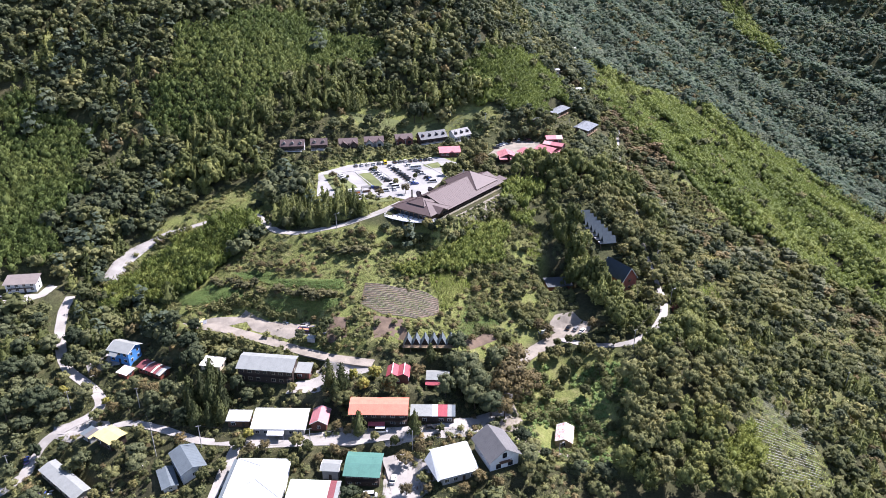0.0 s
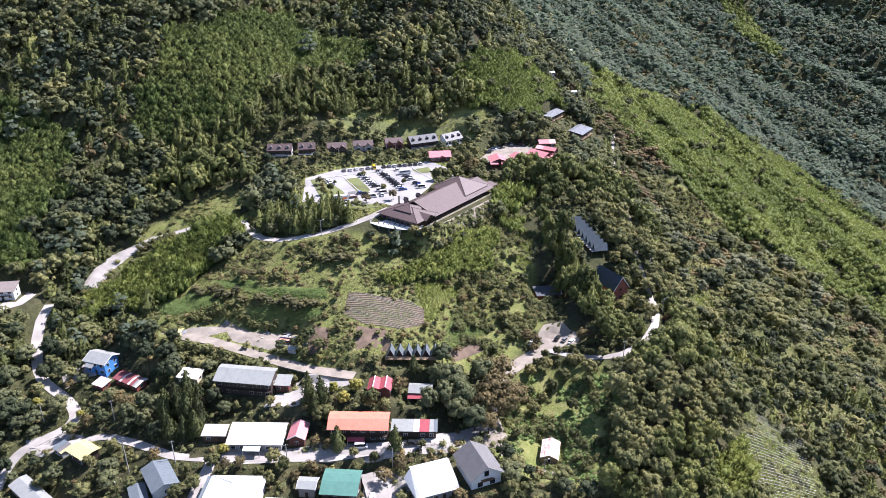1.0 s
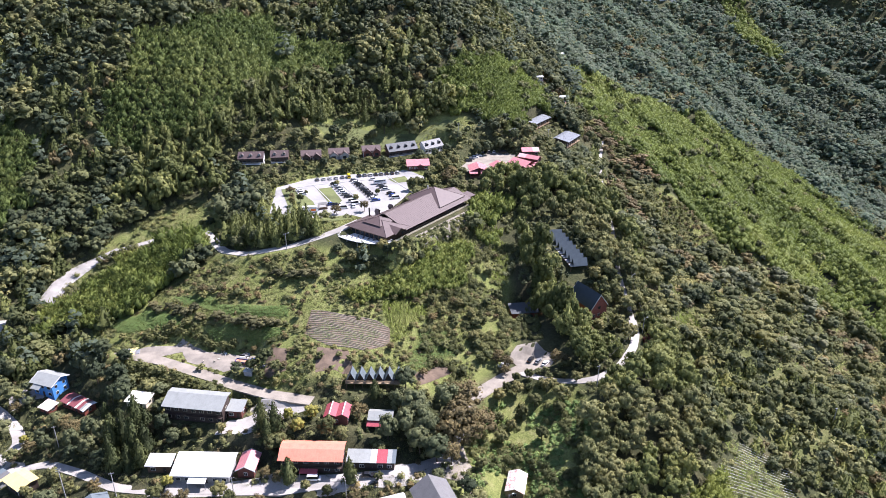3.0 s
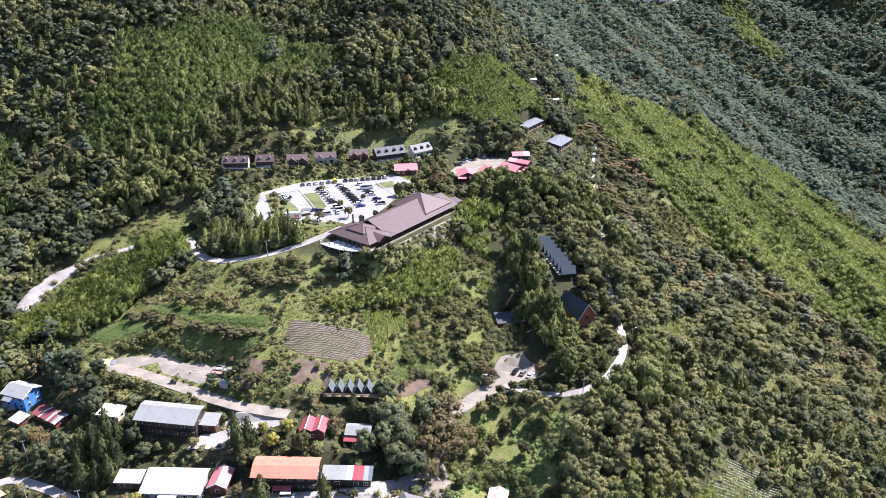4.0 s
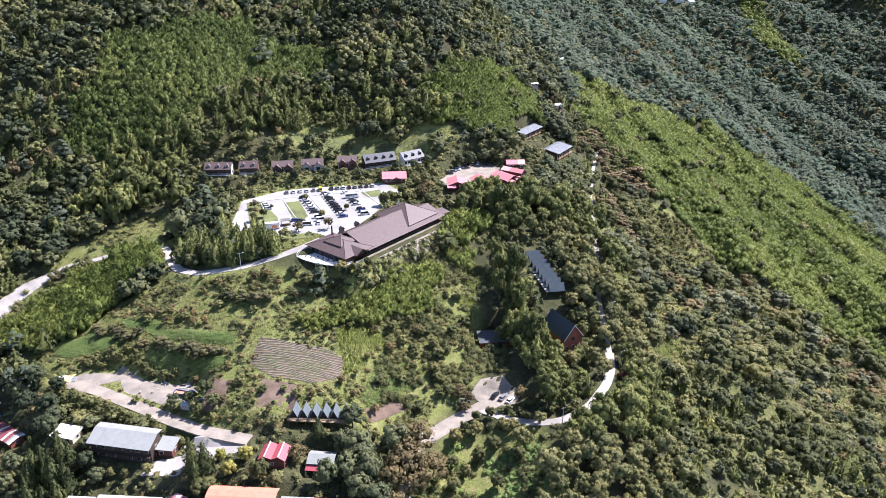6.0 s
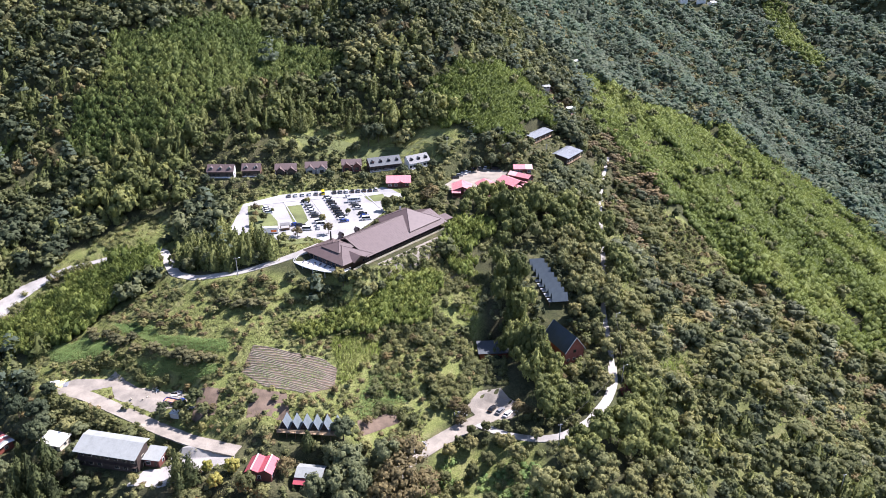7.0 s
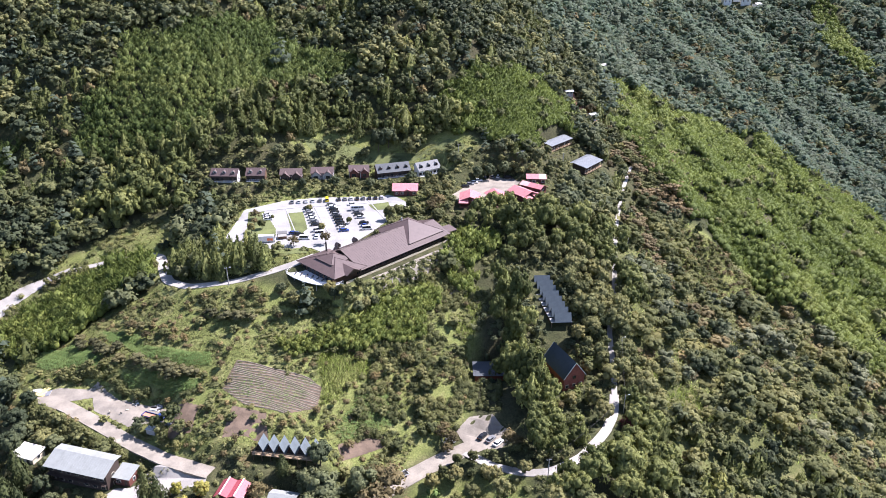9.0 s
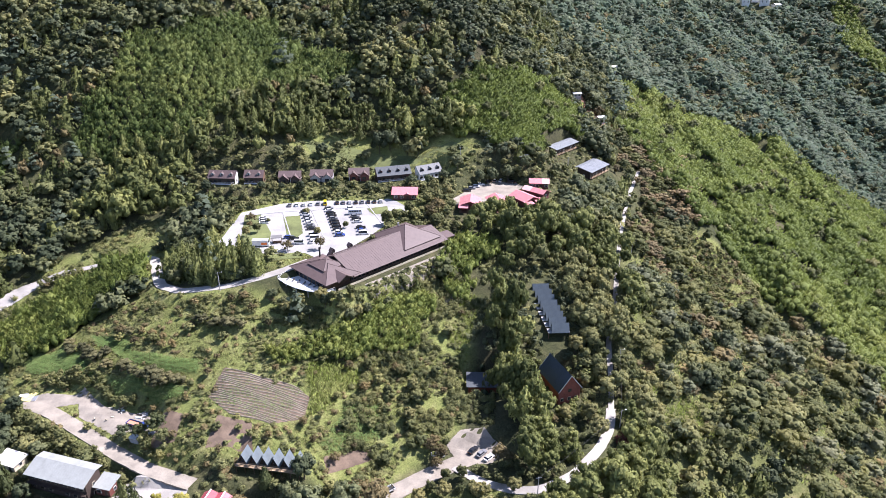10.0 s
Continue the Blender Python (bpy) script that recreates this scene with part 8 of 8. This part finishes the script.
for key, x, y, tall, arms, lamp in (("a", -102.5, 199.5, 15.0, 2, False), ("b", -85.3, 198.6, 10.5, 1, False), ("c", 77.0, 243.6, 9.0, 1, False), ("d", -50.5, 309.6, 8.0, 1, True), ("e", -92.5, 357.8, 8.0, 1, False), ("f", -157.5, 200.6, 8.0, 1, False),
                                   ("g", 190, 277, 10.0, 1, False), ("h", -10.7, 198.0, 8.4, 0, False), ("i", -46.2, 196.4, 8.6, 1, False), ("j", 41.5, 199.6, 5.0, 0, True), ("k", 103.6, 283.0, 7.5, 0, True), ("l", 104.6, 312.3, 7.5, 0, True),
                                   ("m", 106.5, 335.0, 7.5, 1, False), ("n", 115.0, 397.7, 7.0, 1, False), ("o", 26.7, 438.5, 7.7, 1, False), ("p", 83.5, 459.9, 8.0, 1, False), ("q", -146.0, 226.5, 9.0, 1, False), ("r", -118, 225, 9.0, 1, False)):
    POLES[key] = utility_pole(x, y, tall, "tall grey concrete utility pole beside a lane" if not lamp else "grey lamp post beside a lane", arms, lamp, 20)


def wire(a, b, sag):
    a, b = POLES[a], POLES[b]
    k = Kit()
    n = 10
    pts = [a.lerp(b, t / n) - Vector((0, 0, sag * 4 * (t / n) * (1 - t / n))) for t in range(n + 1)]
    for p, q in zip(pts, pts[1:]):
        k.post(p, q, 0.025, 5)
    ob = new("cable", k.mesh("cable", M_BLACK))
    tagged(ob, "thin black overhead cable between two poles", "cable", "overhead cables")


for a, b in (("a", "b"), ("b", "i"), ("i", "h"), ("q", "f"), ("q", "r"), ("r", "a"), ("c", "k"), ("k", "l"), ("l", "m"), ("m", "n"), ("d", "e")):
    wire(a, b, 1.0)

# ---------------------------------------------------------------- field rows, nets, clutter
M_STRAW = plain("straw_mulch", (0.24, 0.205, 0.15), 0.95, fine=3, coarse=0.5, var=0.3)
field_rows = [o for o in scene.objects if o.name.startswith("field") and o.get("label", "").startswith("brown vegetable")][0]
along, across = Vector((0.9985, -0.05)), Vector((0.05, 0.9985))
for k in range(20):
    base = Vector((-36.5, 259.0)) + across * (0.85 * k + 0.2)
    pts = [base + along * (s * 1.0) + across * (0.3 * math.sin(s * 0.35 + k)) for s in range(38)]
    pts = [p for p in pts if inside(np.array([p.x]), np.array([p.y]), FIELD)[0]]
    if len(pts) < 4:
        continue
    v, f = [], []
    for i, p in enumerate(pts):
        for o, dz in ((-0.26, 0.08), (-0.1, 0.3), (0.1, 0.3), (0.26, 0.08)):
            q = p + across * o
            v.append((q.x, q.y, gz1(q.x, q.y) + dz))
        if i:
            b = 4 * (i - 1)
            f += [(b + j, b + j + 1, b + 5 + j, b + 4 + j) for j in range(3)]
    row = new("planting_ridge", mesh_arrays("planting_ridge", v, f, M_STRAW))
    row.parent = field_rows
cover("crop", [FIELD], 0.8, TUFTS, (0.4, 0.75), (0.8, 1.3), M_CROP, "young plants along the field ridges", 51, -0.35, category="crop")
cover("grass", [NETTED], 1.1, TUFTS, (0.5, 1.1), (1.0, 1.8), M_REED, "tangled grass under thin support lines", 52, -0.1)
kk = Kit()
for k in range(30):
    f = k / 29
    a = Vector((99 + 26 * f, 188 + 46 * f))
    b = Vector((141 + 14 * f, 200 + 42 * f))
    stops = [a.lerp(b, s / 6) for s in range(7)]
    for p, q in zip(stops, stops[1:]):
        p, q = (Vector((c.x, c.y, gz1(c.x, c.y) + 1.3)) for c in (p, q))
        if (k * 7 + int(p.x)) % 4:
            kk.post(p, q, 0.035, 4)
tagged(new("support_line", kk.mesh("support_line", M_WHITE)), "pale support lines strung over the garden slope", "line", kind="stuff")


def pile(x, y, count, spread, mats, label, name, seed, size=(0.4, 1.2)):
    """A loose heap of boards, sacks and scrap."""
    rng = random.Random(seed)
    th = thing(name, x, y, gz1(x, y), rng.uniform(0, 90), label, "heap")
    for k in range(count):
        u, v = rng.gauss(0, spread), rng.gauss(0, spread * 0.6)
        s, t = rng.uniform(*size), rng.uniform(0.15, 0.5)
        a = rng.uniform(0, 3.14)
        c, d = math.cos(a) * s, math.sin(a) * s
        z = 0.1 + rng.uniform(0, 0.35)
        pts = [(u - c - d * t, v - d + c * t), (u + c - d * t, v + d + c * t), (u + c + d * t, v + d - c * t), (u - c + d * t, v - d - c * t)]
        part("scrap", Kit().solid([(*p, z - 0.4) for p in pts], [(p[0], p[1], z + rng.uniform(0, 0.25)) for p in pts]), rng.choice(mats), th)


pile(-106, 264.2, 16, 1.6, [M_WHITE, M_LINE, R_YELLOW, M_METAL], "heap of white pipes under a yellow sheet", "scrap_heap", 1, (0.8, 2.2))
pile(-58, 258.0, 14, 1.8, [M_WHITE, M_GREY, M_METAL, M_BLACK], "heap of rubble and grey tarpaulins", "rubble_heap", 2)
pile(-48.5, 250.5, 10, 1.2, [M_WHITE, M_GREY, M_CREAM], "rubble beside the truck", "rubble_heap", 3, (0.3, 0.8))
pile(-70, 259.5, 10, 3.0, [M_WHITE, M_GREY, M_CREAM, M_DIRT], "scattered pale stones on the bank", "rubble_heap", 4, (0.3, 0.8))
pile(44, 265, 14, 1.6, [M_WHITE, M_GREY, M_LINE], "heap of pale rocks beside the parking bay", "rubble_heap", 5, (0.3, 0.9))
pile(-141, 188.5, 26, 2.6, [M_WHITE, M_BLACK, PAINTS["blue"], M_REDWOOD, M_METAL, R_TEAL], "clutter of tubs and scrap in the yard", "scrap_heap", 6, (0.2, 0.7))
pile(-106, 196.5, 8, 1.2, [M_WHITE, PAINTS["blue"], M_METAL], "blue and white scrap on the grass", "scrap_heap", 7, (0.3, 0.8))
pile(-112, 186.5, 5, 0.7, [M_WHITE, M_METAL], "white board and scrap on the grass", "scrap_heap", 8, (0.3, 0.8))
pile(-10.5, 182.5, 12, 1.6, [M_WHITE, M_GREY, M_WOOD, M_BLACK], "garden clutter in the yard", "scrap_heap", 9, (0.2, 0.6))
box = thing("storage_box", -53.6, 247.6, gz1(-53.6, 247.6), -8, "small white-topped storage box by the truck", "box")
part("body", Kit().box(-1.6, 1.6, -1.1, 1.1, -0.3, 1.7), M_GREY, box)
part("lid", Kit().slab([(-1.8, -1.3, 1.7), (1.8, -1.3, 1.7), (1.8, 1.3, 1.95), (-1.8, 1.3, 1.95)], 0.1), R_WHITE, box)
